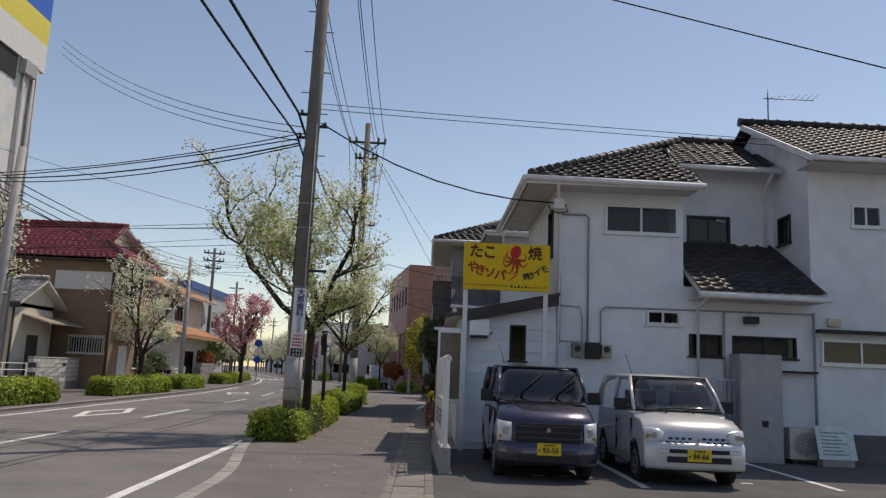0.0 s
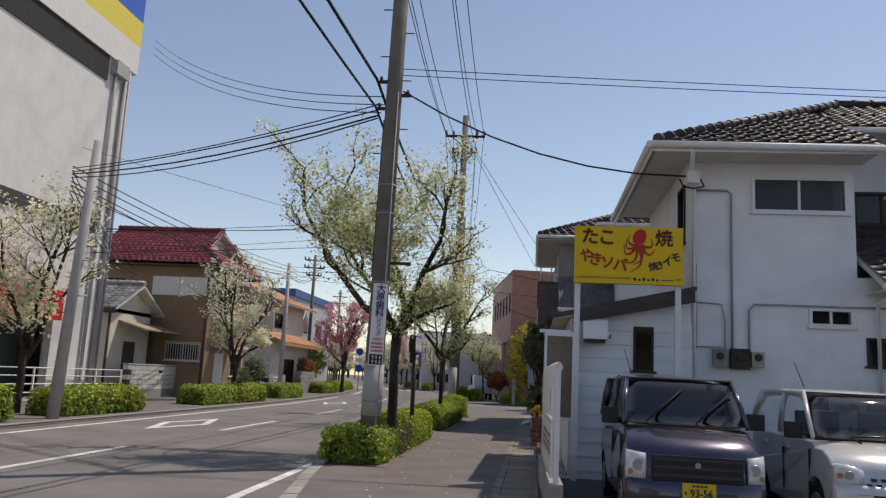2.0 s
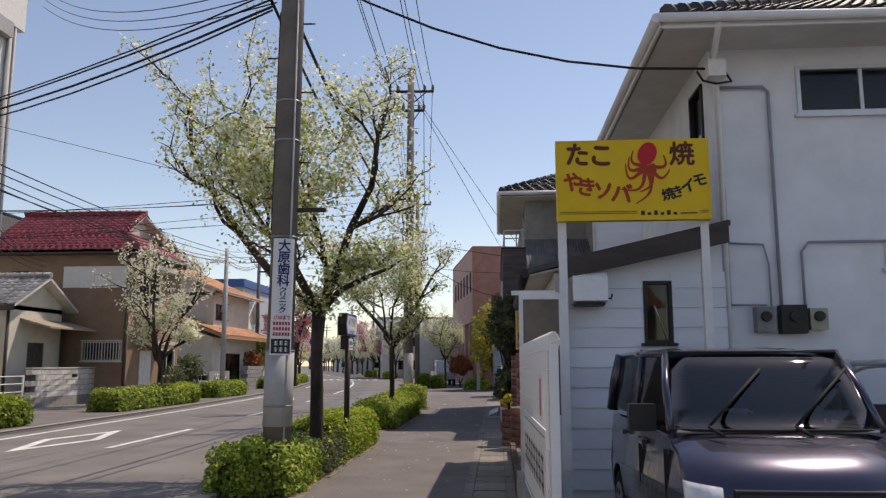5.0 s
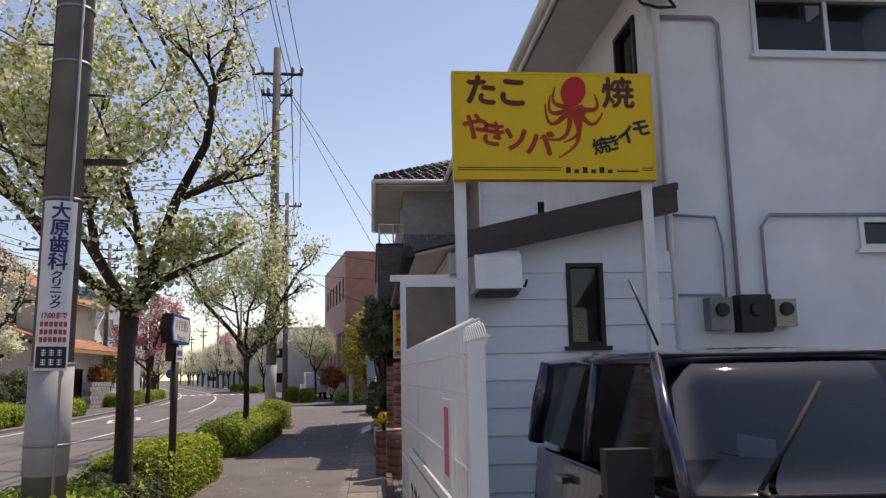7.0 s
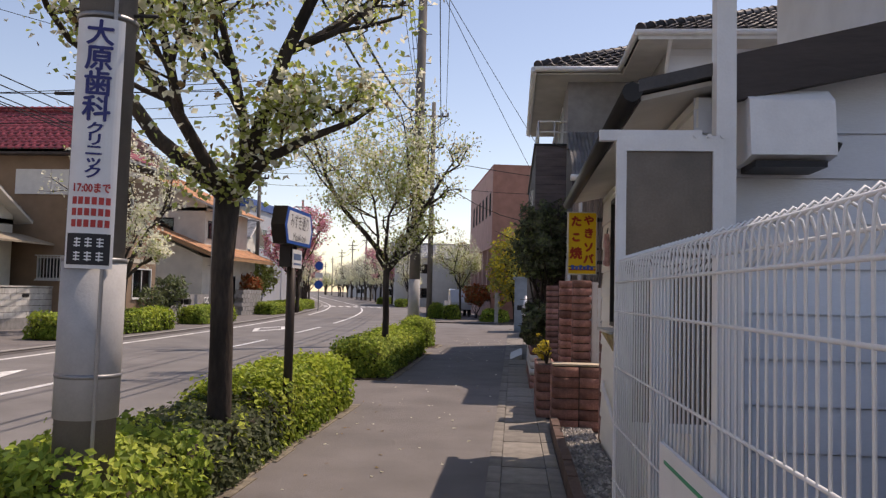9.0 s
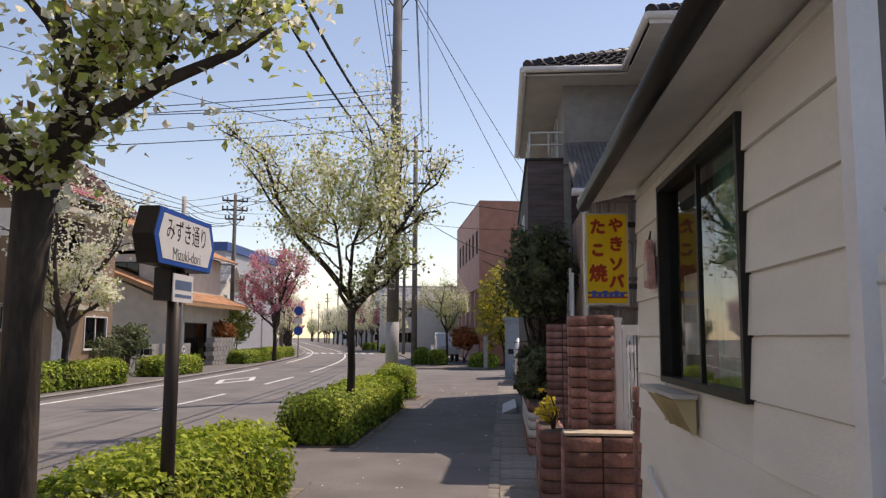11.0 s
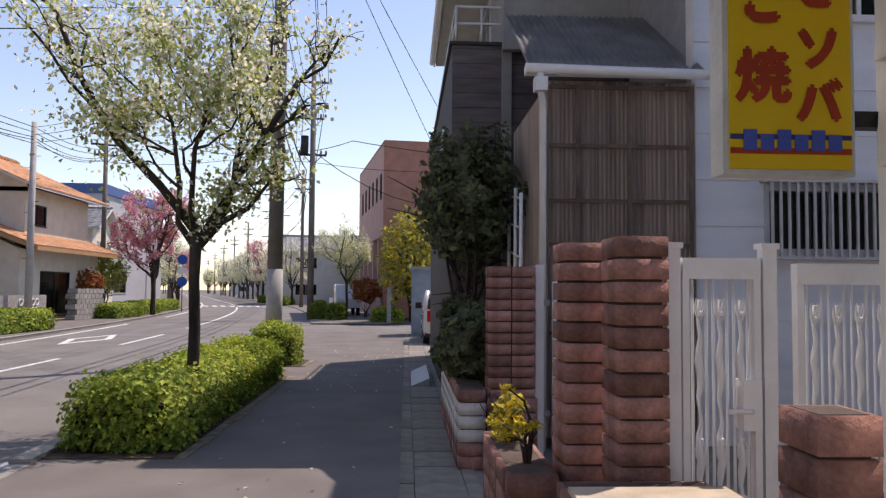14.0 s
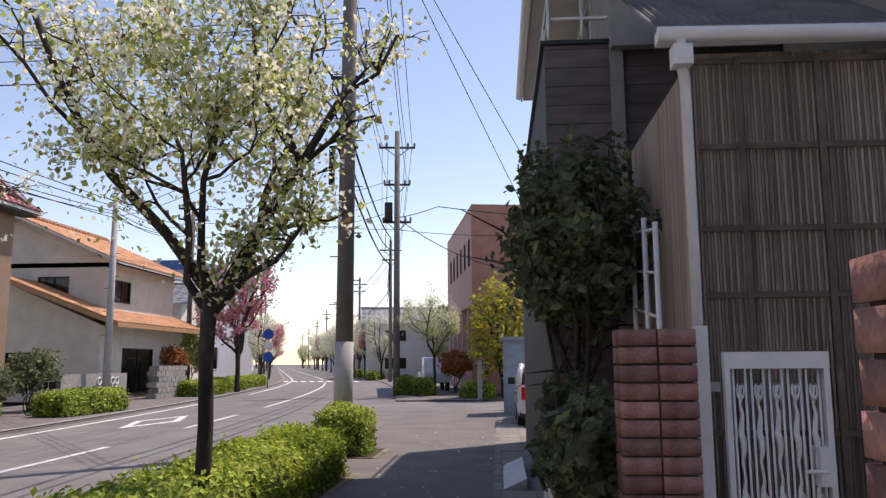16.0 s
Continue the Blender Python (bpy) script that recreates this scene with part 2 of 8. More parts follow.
def leaf_mat(name, color, see=0.35, var=0.35):
    if name in MATS:
        return MATS[name]
    m = bpy.data.materials.new(name)
    m.use_nodes = True
    nt = m.node_tree
    n, l = nt.nodes, nt.links
    b = n["Principled BSDF"]
    b.inputs["Roughness"].default_value = 0.6
    b.inputs["Specular IOR Level"].default_value = 0.25
    g = n.new("ShaderNodeNewGeometry")
    hsv = n.new("ShaderNodeHueSaturation")
    hsv.inputs["Color"].default_value = (*color, 1)
    r = n.new("ShaderNodeMapRange")
    r.inputs["To Min"].default_value, r.inputs["To Max"].default_value = 1 - var, 1 + var
    l.new(g.outputs["Random Per Island"], r.inputs["Value"])
    l.new(r.outputs[0], hsv.inputs["Value"])
    r2 = n.new("ShaderNodeMapRange")
    r2.inputs["To Min"].default_value, r2.inputs["To Max"].default_value = 0.47, 0.53
    ob = n.new("ShaderNodeTexNoise")
    ob.inputs["Scale"].default_value = 3
    co = n.new("ShaderNodeTexCoord")
    l.new(co.outputs["Object"], ob.inputs["Vector"])
    l.new(ob.outputs[0], r2.inputs["Value"])
    l.new(r2.outputs[0], hsv.inputs["Hue"])
    l.new(hsv.outputs[0], b.inputs["Base Color"])
    tr = n.new("ShaderNodeBsdfTranslucent")
    l.new(hsv.outputs[0], tr.inputs[0])
    mx = n.new("ShaderNodeMixShader")
    mx.inputs[0].default_value = see
    l.new(b.outputs[0], mx.inputs[1])
    l.new(tr.outputs[0], mx.inputs[2])
    l.new(mx.outputs[0], n["Material Output"].inputs[0])
    MATS[name] = m
    return m


def leaf_mesh(name, centres, normals, sizes, mats, idx, rng, long=1.5):
    """Many small folded leaves as one mesh: centres, facing, size and material of each."""
    n = len(centres)
    a = rng.normal(size=(n, 3))
    nrm = normals / np.linalg.norm(normals, axis=1, keepdims=True)
    u = np.cross(a, nrm)
    u /= np.linalg.norm(u, axis=1, keepdims=True) + 1e-9
    v = np.cross(nrm, u)
    s = sizes[:, None]
    fold = nrm * s * 0.18
    p = np.stack([centres - u * s * long * 0.5, centres - v * s * 0.5 + fold, centres + u * s * long * 0.5, centres + v * s * 0.5 + fold], axis=1).reshape(-1, 3)
    me = bpy.data.meshes.new(name)
    me.from_pydata(p.tolist(), [], np.arange(4 * n).reshape(-1, 4).tolist())
    for m in mats:
        me.materials.append(m)
    me.polygons.foreach_set("material_index", idx.astype(np.int32))
    return me


HEDGE_L = leaf_mat("hedge_leaf", (0.19, 0.27, 0.04))
HEDGE_Y = leaf_mat("hedge_young_leaf", (0.42, 0.50, 0.08))
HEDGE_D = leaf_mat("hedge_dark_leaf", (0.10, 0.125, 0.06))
TWIG = mat("twig", (0.06, 0.05, 0.035), 0.9, var=0.3)


def hedge(x0, y0, x1, y1, h, seed, label, leaf=0.042, dens=1500, young=0.35, dark=None, shape=None, group="clipped hedges along the road"):
    """A clipped shrub bed: twiggy core and thousands of leaves on a rounded, uneven outline."""
    rng = np.random.default_rng(seed)
    cx, cy = (x0 + x1) / 2, (y0 + y1) / 2
    hx, hy = (x1 - x0) / 2, (y1 - y0) / 2
    t = thing("hedge", (cx, cy, 0), label, "hedge", group)
    bm = bmesh.new()
    box(bm, -hx * 0.78, -hy + min(0.24, hy * 0.3), -0.005, hx * 0.78, hy - min(0.24, hy * 0.3), h * 0.66)
    bmesh.ops.subdivide_edges(bm, edges=bm.edges[:], cuts=3, use_grid_fill=True)
    for v in bm.verts:
        if v.co.z > 0.02:
            v.co += Vector(rng.normal(size=3)) * 0.035
    part("core", bm, TWIG, t, "dark tangle of twigs inside")
    area = 4 * hx * hy + 2 * h * (2 * hx + 2 * hy)
    n = int(area * dens)
    d = rng.normal(size=(n, 3))
    d[:, 2] = np.abs(d[:, 2])
    k = 5.0
    sc = (np.abs(d[:, 0]) ** k + np.abs(d[:, 1]) ** k + np.abs(d[:, 2]) ** k) ** (1 / k)
    q = d / sc[:, None]
    cap = rng.random(n) < 1.6 * hx * h / area * 2.4
    q[:, 1] = np.where(cap, np.sign(rng.normal(size=n)) * 1.0, rng.uniform(-1, 1, n))
    inner = np.sqrt(rng.random(n))
    q[cap, 0] *= inner[cap]
    q[cap, 2] *= inner[cap]
    rad = 1 - 0.22 * rng.random(n) ** 2 + 0.05 * rng.normal(size=n)
    bump = np.array([noise.noise((a * 2.2 * hx + seed, b * 1.6 * hy, c * h * 2.5)) for a, b, c in q]) * 0.22
    rad = rad + bump * 0.6
    P = np.stack([q[:, 0] * hx * rad, q[:, 1] * (hy - 0.05) + 0.04 * rng.normal(size=n), 0.03 + q[:, 2] * h * rad], axis=1)
    P[cap, 1] = np.sign(q[cap, 1]) * (hy - 0.04 - 0.16 * inner[cap] ** 4 - 0.1 * rng.random(cap.sum()) + 0.2 * bump[cap])   # rounded ends
    near_end = np.clip((np.abs(P[:, 1]) - (hy - 0.22)) / 0.22, 0, 1)
    P[:, 0] *= 1 - 0.16 * near_end ** 2
    P[:, 2] = np.maximum(P[:, 2], 0.02)
    if shape:
        P[:, 2] *= np.array([shape(y + cy) for y in P[:, 1]])
    N = q + 0.8 * rng.normal(size=(n, 3)) + np.array([0, 0, 0.5])
    up = np.clip(q[:, 2], 0, 1)
    r = rng.random(n)
    nz = np.array([noise.noise((p[0] * 1.3 + seed, p[1] * 1.1, 0)) for p in P])
    idx = np.where(r < young * (0.35 + up) * (1 + 1.2 * nz), 1, 0)
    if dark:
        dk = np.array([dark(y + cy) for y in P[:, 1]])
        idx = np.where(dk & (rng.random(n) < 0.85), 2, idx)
    me = leaf_mesh("foliage", P, N, leaf * (0.6 + 0.7 * rng.random(n)), (HEDGE_L, HEDGE_Y, HEDGE_D), idx, rng)
    ob = new("foliage", me)
    ob.parent = t
    tagged(ob, "small glossy green leaves with young yellow tips", kind="stuff")
    return t


BARK = mat("bark", (0.055, 0.043, 0.035), 0.95, var=0.35, scale=5, bump=1.0, fine=40, stretch=(1, 1, 0.25), stain=0.3)
PETAL = leaf_mat("petal_white", (0.87, 0.86, 0.70), 0.55, 0.14)
PETAL_P = leaf_mat("petal_pink", (0.74, 0.36, 0.42), 0.45, 0.25)
YOUNG = leaf_mat("tree_young_leaf", (0.45, 0.52, 0.16), 0.55, 0.3)
CALYX = leaf_mat("tree_bronze_leaf", (0.30, 0.20, 0.09), 0.45, 0.3)


def tree(at, fork, top, rx, ry, seed, label, leaves=9000, r=0.11, petals=PETAL, green=0.45, leaf=0.055, lean=(0, 0), limbs=6, low=0.5, cat="tree", dens=(4, 4, 3), off=(0, 0), bend=0.24, sway=0.0, boughs=(), loose=False):
    """A small street tree: trunk that forks low, limbs that rise and branch, and a loose crown of blossom and young leaves."""
    rng = np.random.default_rng(seed)
    t = thing("dogwood_tree", at, label, cat, "flowering street trees")
    bm = bmesh.new()
    pts = [Vector((lean[0] * k / 4 + 0.015 * math.sin(k * 2.1 + seed), lean[1] * k / 4 + 0.012 * math.cos(k * 1.7), fork * k / 4 - (0.05 if k == 0 else 0))) for k in range(5)]
    tube(bm, pts, [r * 1.25, r * 1.05, r, r * 0.95, r * 1.1], 12)
    part("trunk", bm, BARK, t)
    base = pts[-1]
    tips = []
    H = top - fork

    def swayed(p):
        return Vector((p.x + sway * math.sin(math.pi / 2 * min(1, max(0, (p.z - fork) / (0.5 * H)))), p.y, p.z))

    def inside(p):
        z = (p.z - fork) / H
        if loose:
            w = math.sin(math.pi * min(1, max(0.03, 0.16 + z * 0.86))) ** 0.55
        else:
            w = 0.62 + 0.38 * min(1, max(0, z) / 0.4) if z < 0.55 else math.sqrt(max(0.16, 1 - ((z - 0.5) / 0.58) ** 2))
        return ((p.x - off[0]) / (rx * w)) ** 2 + ((p.y - off[1]) / (ry * w)) ** 2

    def grow(p, d, length, rad, level, b):
        n = 5
        line, rr = [p], [rad]
        d = d.normalized()
        for k in range(n):
            wob = Vector(rng.normal(size=3)) * (bend + 0.04 * level)
            wob.z *= 0.6
            d = (d + wob + Vector((0, 0, (0.20 if loose else 0.26) if level == 0 else 0.12))).normalized()
            q = line[-1] + d * length / n
            if (level or not loose) and inside(q) > (1.1 if loose else 1.05) and k > (1 if level else 2):
                break
            if q.z > at[2] + top - 0.05:
                break
            line.append(q)
            rr.append(rad * (1 - 0.62 * (k + 1) / n))
        if len(line) < 2:
            tips.append(p)
            return
        tube(b, [swayed(q) for q in line], rr, 7 if level < 1 else (5 if level < 2 else 4))
        if level >= 2:
            tips.extend(line[1:])
        elif level == 1:
            tips.append(line[-1])
        if level < 3:
            m = dens[level]
            for c in range(m):
                f = 0.35 + 0.65 * (c + rng.random()) / m
                i = min(len(line) - 1, max(1, int(round(f * (len(line) - 1)))))
                ang = rng.uniform(0, 2 * math.pi)
                side = Vector((math.cos(ang), math.sin(ang), rng.uniform(-0.25, 0.6)))
                out = Vector((line[i].x - off[0] * 0.3, line[i].y - off[1] * 0.3, 0))
                out = out.normalized() * 0.35 if out.length > 0.05 else out
                grow(line[i], (d * 0.55 + side * 0.8 + out), length * rng.uniform(0.42, 0.66), max(0.004, rr[i] * 0.62), level + 1, b)

    for k in range(limbs):
        bk = bmesh.new()
        a = 2 * math.pi * (k + 0.35 * rng.random()) / limbs + seed
        e = low * 0.7 + (0.5 + 0.6 * rng.random()) * (1 if k % 2 else 0.3)
        d = Vector((math.cos(a) * rx, math.sin(a) * ry, e * 1.5 * max(rx, ry)))
        start = base + Vector((0, 0, -0.22 * rng.random() * (k % 3)))
        grow(start, d, H * (0.78 + 0.2 * rng.random()) if k % 2 else max(rx, ry) * (1.0 + 0.25 * rng.random()), r * (0.8 if k % 2 else 0.62), 0, bk)
        part("branch", bk, BARK, t)
    for line in boughs:                                     # the long low boughs that set its outline
        bk = bmesh.new()
        line = [Vector(p) for p in line]
        tube(bk, line, [r * 0.62 * (1 - 0.8 * i / (len(line) - 1)) for i in range(len(line))], 8)
        for i in range(1, len(line)):
            for c in range(4):
                p = line[i - 1].lerp(line[i], rng.random())
                ang = rng.uniform(0, 2 * math.pi)
                grow(p, Vector((math.cos(ang), math.sin(ang), rng.uniform(0.1, 0.9))), 0.4 * rng.uniform(0.6, 1.2), r * 0.15, 2, bk)
        tips.extend(line[2:])
        part("branch", bk, BARK, t)
    if tips:
        T = np.array([tuple(swayed(p)) for p in tips])
        z = (T[:, 2] - fork) / H
        per = max(3, int(leaves * 0.7) // len(T))
        more = rng.uniform(-1, 1, (leaves // 3, 3)) * np.array([rx, ry, H * 0.5]) + np.array([off[0], off[1], fork + H * 0.55])
        near = np.array([np.min(np.sum((T - q) ** 2, axis=1)) for q in more])
        more = more[(near < 0.16) & np.array([inside(Vector(q)) < 1.0 for q in more])]   # twigs between the branch ends
        z = np.concatenate([np.repeat(z, per), (more[:, 2] - fork) / H])
        C = np.concatenate([np.repeat(T, per, axis=0), more])
        n = len(C)
        g = rng.normal(size=(n, 3))
        C = C + g / (np.linalg.norm(g, axis=1, keepdims=True) + 1e-6) * (0.22 * rng.random((n, 1)) ** 0.6) * (1 if rx > 1 else 0.8)
        N = rng.normal(size=(n, 3)) + np.array([0, 0, 0.9])
        up = np.clip(z, 0, 1)
        rr = rng.random(n)
        idx = np.where(rr < green * (1.25 - 0.5 * up), 1, 0)
        idx = np.where(rng.random(n) < 0.05, 2, idx)
        ob = new("crown", leaf_mesh("crown", C, N, leaf * (0.6 + 0.7 * rng.random(n)), (petals, YOUNG, CALYX), idx, rng, 1.3))
        ob.parent = t
        tagged(ob, "loose cloud of blossom and young leaves", kind="stuff")
    return t


def far_tree(src, at, s, turn, label):
    ob = copy_thing(src, pose(*at, 0, 0, turn))
    ob.scale = (s, s, s)
    tagged(ob, label)
    return ob


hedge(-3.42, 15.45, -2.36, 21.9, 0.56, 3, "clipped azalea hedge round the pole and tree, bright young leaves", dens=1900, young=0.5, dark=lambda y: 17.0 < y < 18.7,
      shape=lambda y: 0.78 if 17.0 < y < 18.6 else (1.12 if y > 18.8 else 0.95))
hedge(-3.5, 25.0, -2.45, 31.3, 0.62, 5, "long clipped hedge at the foot of a flowering tree", dens=1700, young=0.45)
hedge(-3.45, 33.2, -2.52, 34.35, 0.74, 7, "single rounded shrub beside the utility pole", dens=2000, young=0.6)
hedge(-4.4, 57.0, -3.4, 58.2, 0.75, 8, "round shrub beyond the side street", leaf=0.08, dens=500)
hedge(-5.3, 57.6, -4.5, 59.5, 0.8, 9, "dark low shrub behind the round one", leaf=0.08, dens=500, young=0.1)
hedge(-2.0, 54.0, -0.6, 56.5, 0.6, 10, "low shrub along the garden wall", leaf=0.08, dens=500)
for a, b, s in ((17.2, 19.8, 0), (21.9, 26.3, 1), (31.6, 38.8, 2), (42.6, 46.6, 3), (56.5, 60.5, 4), (61.5, 66.0, 5), (68, 74, 6)):
    x = RC((a + b) / 2) - 4.55
    hedge(x - 1.0, a, x + 0.15, b, 0.68, 20 + s, "clipped hedge in the kerb across the road", leaf=0.075, dens=620, young=0.4, group="clipped hedges across the road")
for a, b, s in ((90, 100, 0), (104, 116, 1)):
    x = RC((a + b) / 2) + 4.9
    hedge(x, a, x + 1.0, b, 0.7, 40 + s, "distant clipped hedge by the road", leaf=0.13, dens=160)

T1 = tree((-2.64, 17.8, 0), 2.25, 6.55, 1.85, 1.75, 11, "white flowering dogwood with dark trunk in the hedge", leaves=23000, r=0.092, green=0.45, leaf=0.048, limbs=5, dens=(6, 4, 3), off=(-0.1, 0), sway=-0.52, loose=True,
          boughs=(((0, 0, 2.2), (0.32, -0.05, 2.55), (0.7, -0.1, 2.73), (1.05, -0.12, 2.86), (1.22, -0.1, 2.98)),))
T2 = tree((-2.74, 26.65, 0), 1.95, 5.75, 1.55, 1.5, 23, "flowering dogwood with open branches and thin blossom", leaves=17000, r=0.068, green=0.42, leaf=0.048, limbs=5, dens=(6, 4, 3), off=(-0.5, 0), bend=0.3, low=0.75,
          boughs=(((0, 0, 1.85), (0.3, -0.05, 2.05), (0.62, -0.05, 2.2), (0.9, -0.1, 2.5), (1.1, -0.1, 2.48)),))
T2.scale = (0.92, 0.92, 1.07)
T3 = tree((-12.85, 36.0, 0), 1.7, 6.4, 1.5, 1.5, 31, "white dogwood in full blossom across the road", leaves=7000, r=0.1, green=0.12, leaf=0.085)
T4 = tree((-14.5, 62.5, 0), 2.0, 6.9, 2.1, 2.1, 41, "pink flowering dogwood across the road", leaves=7000, r=0.13, petals=PETAL_P, green=0.06, leaf=0.12)
far_tree(T3, (-13.5, 22.4, 0), 0.98, 140, "white dogwood beside a utility pole across the road")
far_tree(T2, (-3.4, 57.5, 0), 0.95, 70, "pale dogwood beyond the side street")
far_tree(T3, (RC(83) - 5.2, 83, 0), 0.85, 60, "white dogwood down the road")
far_tree(T4, (RC(95) - 5.2, 95, 0), 0.75, 60, "pink dogwood down the road")
for k, (y, s) in enumerate(((92, 0.95), (100, 0.9), (106, 1.1), (112, 1.0), (118, 1.1), (124, 1.05), (131, 1.15), (138, 1.1), (146, 1.2), (155, 1.1), (166, 1.2), (178, 1.2), (192, 1.25), (208, 1.3))):
    far_tree(T4 if k in (1, 4) else T3, (RC(y) + 5.3, y, 0), s, 50 * k, "pink dogwood far down the road" if k in (1, 4) else "white dogwood far down the road")
for k, y in enumerate((106, 114, 122, 131, 140, 151, 164, 180, 200)):
    far_tree(T3, (RC(y) - 5.3, y, 0), 1.05, 40 * k, "white dogwood far along the road")

# ---- utility poles and cables ----
POLE = mat("pole_concrete", (0.17, 0.155, 0.14), 0.9, var=0.14, scale=3, bump=0.3, fine=120, stain=0.2)
WRAP = mat("pole_wrap", (0.40, 0.395, 0.39), 0.7, var=0.08, scale=5, bump=0.15, fine=60, stain=0.15)
STEEL = mat("galvanised_steel", (0.30, 0.30, 0.30), 0.5, 0.7, var=0.12, scale=8, bump=0.1)
DARK_STEEL = mat("dark_steel", (0.035, 0.033, 0.032), 0.5, 0.3, var=0.15)
CABLE = mat("cable_rubber", (0.012, 0.012, 0.014), 0.6, var=0.1, bump=0)


def pole(at, h, r, label, arms=(), lean=0.0, insul=True, wrap=False, group="utility poles along the street", mats=None, bolts=True):
    t = thing("utility_pole", at, label, "utility pole", group)
    t.matrix_world = pose(*at, 0, lean, 0)
    bm = bmesh.new()
    cyl(bm, (0, 0, -0.1), (0, 0, h), r, r * 0.72, 20)
    part("shaft", bm, mats or POLE, t)
    for z, L, ang in arms:
        bm = bmesh.new()
        d = Vector((math.cos(ang), math.sin(ang), 0))
        n2 = Vector((-d.y, d.x, 0)) * (r * 0.9)
        a, b = n2 - d * L / 2, n2 + d * L / 2
        tube(bm, [a + Vector((0, 0, z)), b + Vector((0, 0, z))], 0.06, 4)
        for sb in (-1, 1):
            tube(bm, [d * (sb * L * 0.36) + n2 + Vector((0, 0, z)), n2 + Vector((0, 0, z - 0.5))], 0.022, 4)
        arm = part("crossarm", bm, DARK_STEEL, t)
        if insul:
            for k in (-0.48, -0.3, 0.3, 0.48):
                bm = bmesh.new()
                p = n2 + d * L * k + Vector((0, 0, z))
                cyl(bm, p + Vector((0, 0, 0.03)), p + Vector((0, 0, 0.14)), 0.04, 0.07, 8)
                cyl(bm, p + Vector((0, 0, 0.14)), p + Vector((0, 0, 0.26)), 0.065, 0.035, 8)
                part("insulator", bm, mat("porcelain", (0.16, 0.16, 0.17), 0.3, var=0.05), arm)
    if bolts:
        z, k = 2.6, 0
        while z < h - 1:
            s = 1 if k % 2 else -1
            bm = bmesh.new()
            cyl(bm, (s * r * 0.7, 0, z), (s * (r + 0.13), 0, z), 0.011, 0.011, 6)
            part("step_bolt", bm, DARK_STEEL, t)
            z += 0.45
            k += 1
    return t


P1 = pole((-2.65, 15.8, 0), 12.4, 0.165, "tall weathered concrete utility pole with a clinic sign", arms=((11.3, 1.5, 0.0), (10.6, 1.2, 0.0)), lean=0.6)
bm = bmesh.new()
cyl(bm, (0, 0, 0.78), (0, 0, 1.66), 0.172, 0.170, 24)
part("wrap", bm, WRAP, P1, "pale grey protective sleeve")
for z in (1.0, 1.64, 3.0, 4.2, 4.7):
    bm = bmesh.new()
    rr = 0.165 * (1 - 0.28 * z / 12.4) + (0.008 if z < 1.7 else 0.004)
    cyl(bm, (0, 0, z), (0, 0, z + 0.025), rr + 0.006, rr + 0.006, 24)
    part("band", bm, STEEL, P1)
for z, s in ((6.1, -1), (6.6, -1), (6.35, 1)):
    bm = bmesh.new()
    box(bm, -0.28 if s < 0 else 0.1, -0.03, z, -0.1 if s < 0 else 0.3, 0.03, z + 0.05)
    cyl(bm, (s * 0.25, 0, z), (s * 0.25, 0, z + 0.12), 0.03, 0.03, 8)
    part("bracket", bm, DARK_STEEL, P1)
bm = bmesh.new()
cyl(bm, (-0.15, -0.02, 3.1), (-0.14, -0.02, 5.9), 0.018, 0.018, 8)
part("conduit", bm, DARK_STEEL, P1)
bm = bmesh.new()
cyl(bm, (0.12, -0.13, 0.0), (0.10, -0.12, 6.4), 0.012, 0.012, 6)
part("ground_wire", bm, WRAP, P1)
bm = bmesh.new()
box(bm, 0.12, -0.02, 3.33, 0.5, 0.02, 3.38)
part("hook_arm", bm, DARK_STEEL, P1)


def text_mesh(body, size, bold=0.0):
    cu = bpy.data.curves.new("lettering", "FONT")
    cu.body, cu.size, cu.offset = body, size, bold
    cu.align_x, cu.align_y = "CENTER", "CENTER"
    cu.resolution_u = 3
    ob = bpy.data.objects.new("lettering", cu)
    scene.collection.objects.link(ob)
    me = bpy.data.meshes.new_from_object(ob.evaluated_get(bpy.context.evaluated_depsgraph_get()))
    bpy.data.objects.remove(ob)
    return me


def lettering(body, size, material, m, parent, label="", bold=0.0, sx=1.0, sy=1.0):
    """Flat letters laid on a face; m maps the letters' x, y plane to the thing. bold: laid again, slightly shifted and raised."""
    src = text_mesh(body, size)
    vs = [v.co.copy() for v in src.vertices]
    fs = [tuple(p.vertices) for p in src.polygons]
    V, F = [], []
    shifts = [(0, 0)] if not bold else [(0, 0), (bold, 0), (-bold, 0), (0, bold), (0, -bold)]
    for k, (dx, dy) in enumerate(shifts):
        n = len(V)
        V.extend([(v.x + dx, v.y + dy, 0.0005 * k) for v in vs])
        F.extend([tuple(n + i for i in f) for f in fs])
    me = bpy.data.meshes.new("lettering")
    me.from_pydata(V, [], F)
    me.materials.append(material)
    ob = new("lettering", me)
    ob.parent = parent
    ob.matrix_basis = m @ Matrix.Diagonal((sx, sy, 1, 1))
    return ob


SIGN_W = mat("sign_white", (0.74, 0.74, 0.74), 0.45, var=0.03, bump=0.03, stain=0.06)
SIGN_NAVY = mat("sign_navy", (0.03, 0.035, 0.16), 0.5, var=0.05, bump=0)
SIGN_RED = mat("sign_red", (0.5, 0.05, 0.045), 0.5, var=0.08, bump=0)
SIGN_BLACK = mat("sign_black", (0.02, 0.02, 0.024), 0.5, var=0.05, bump=0)


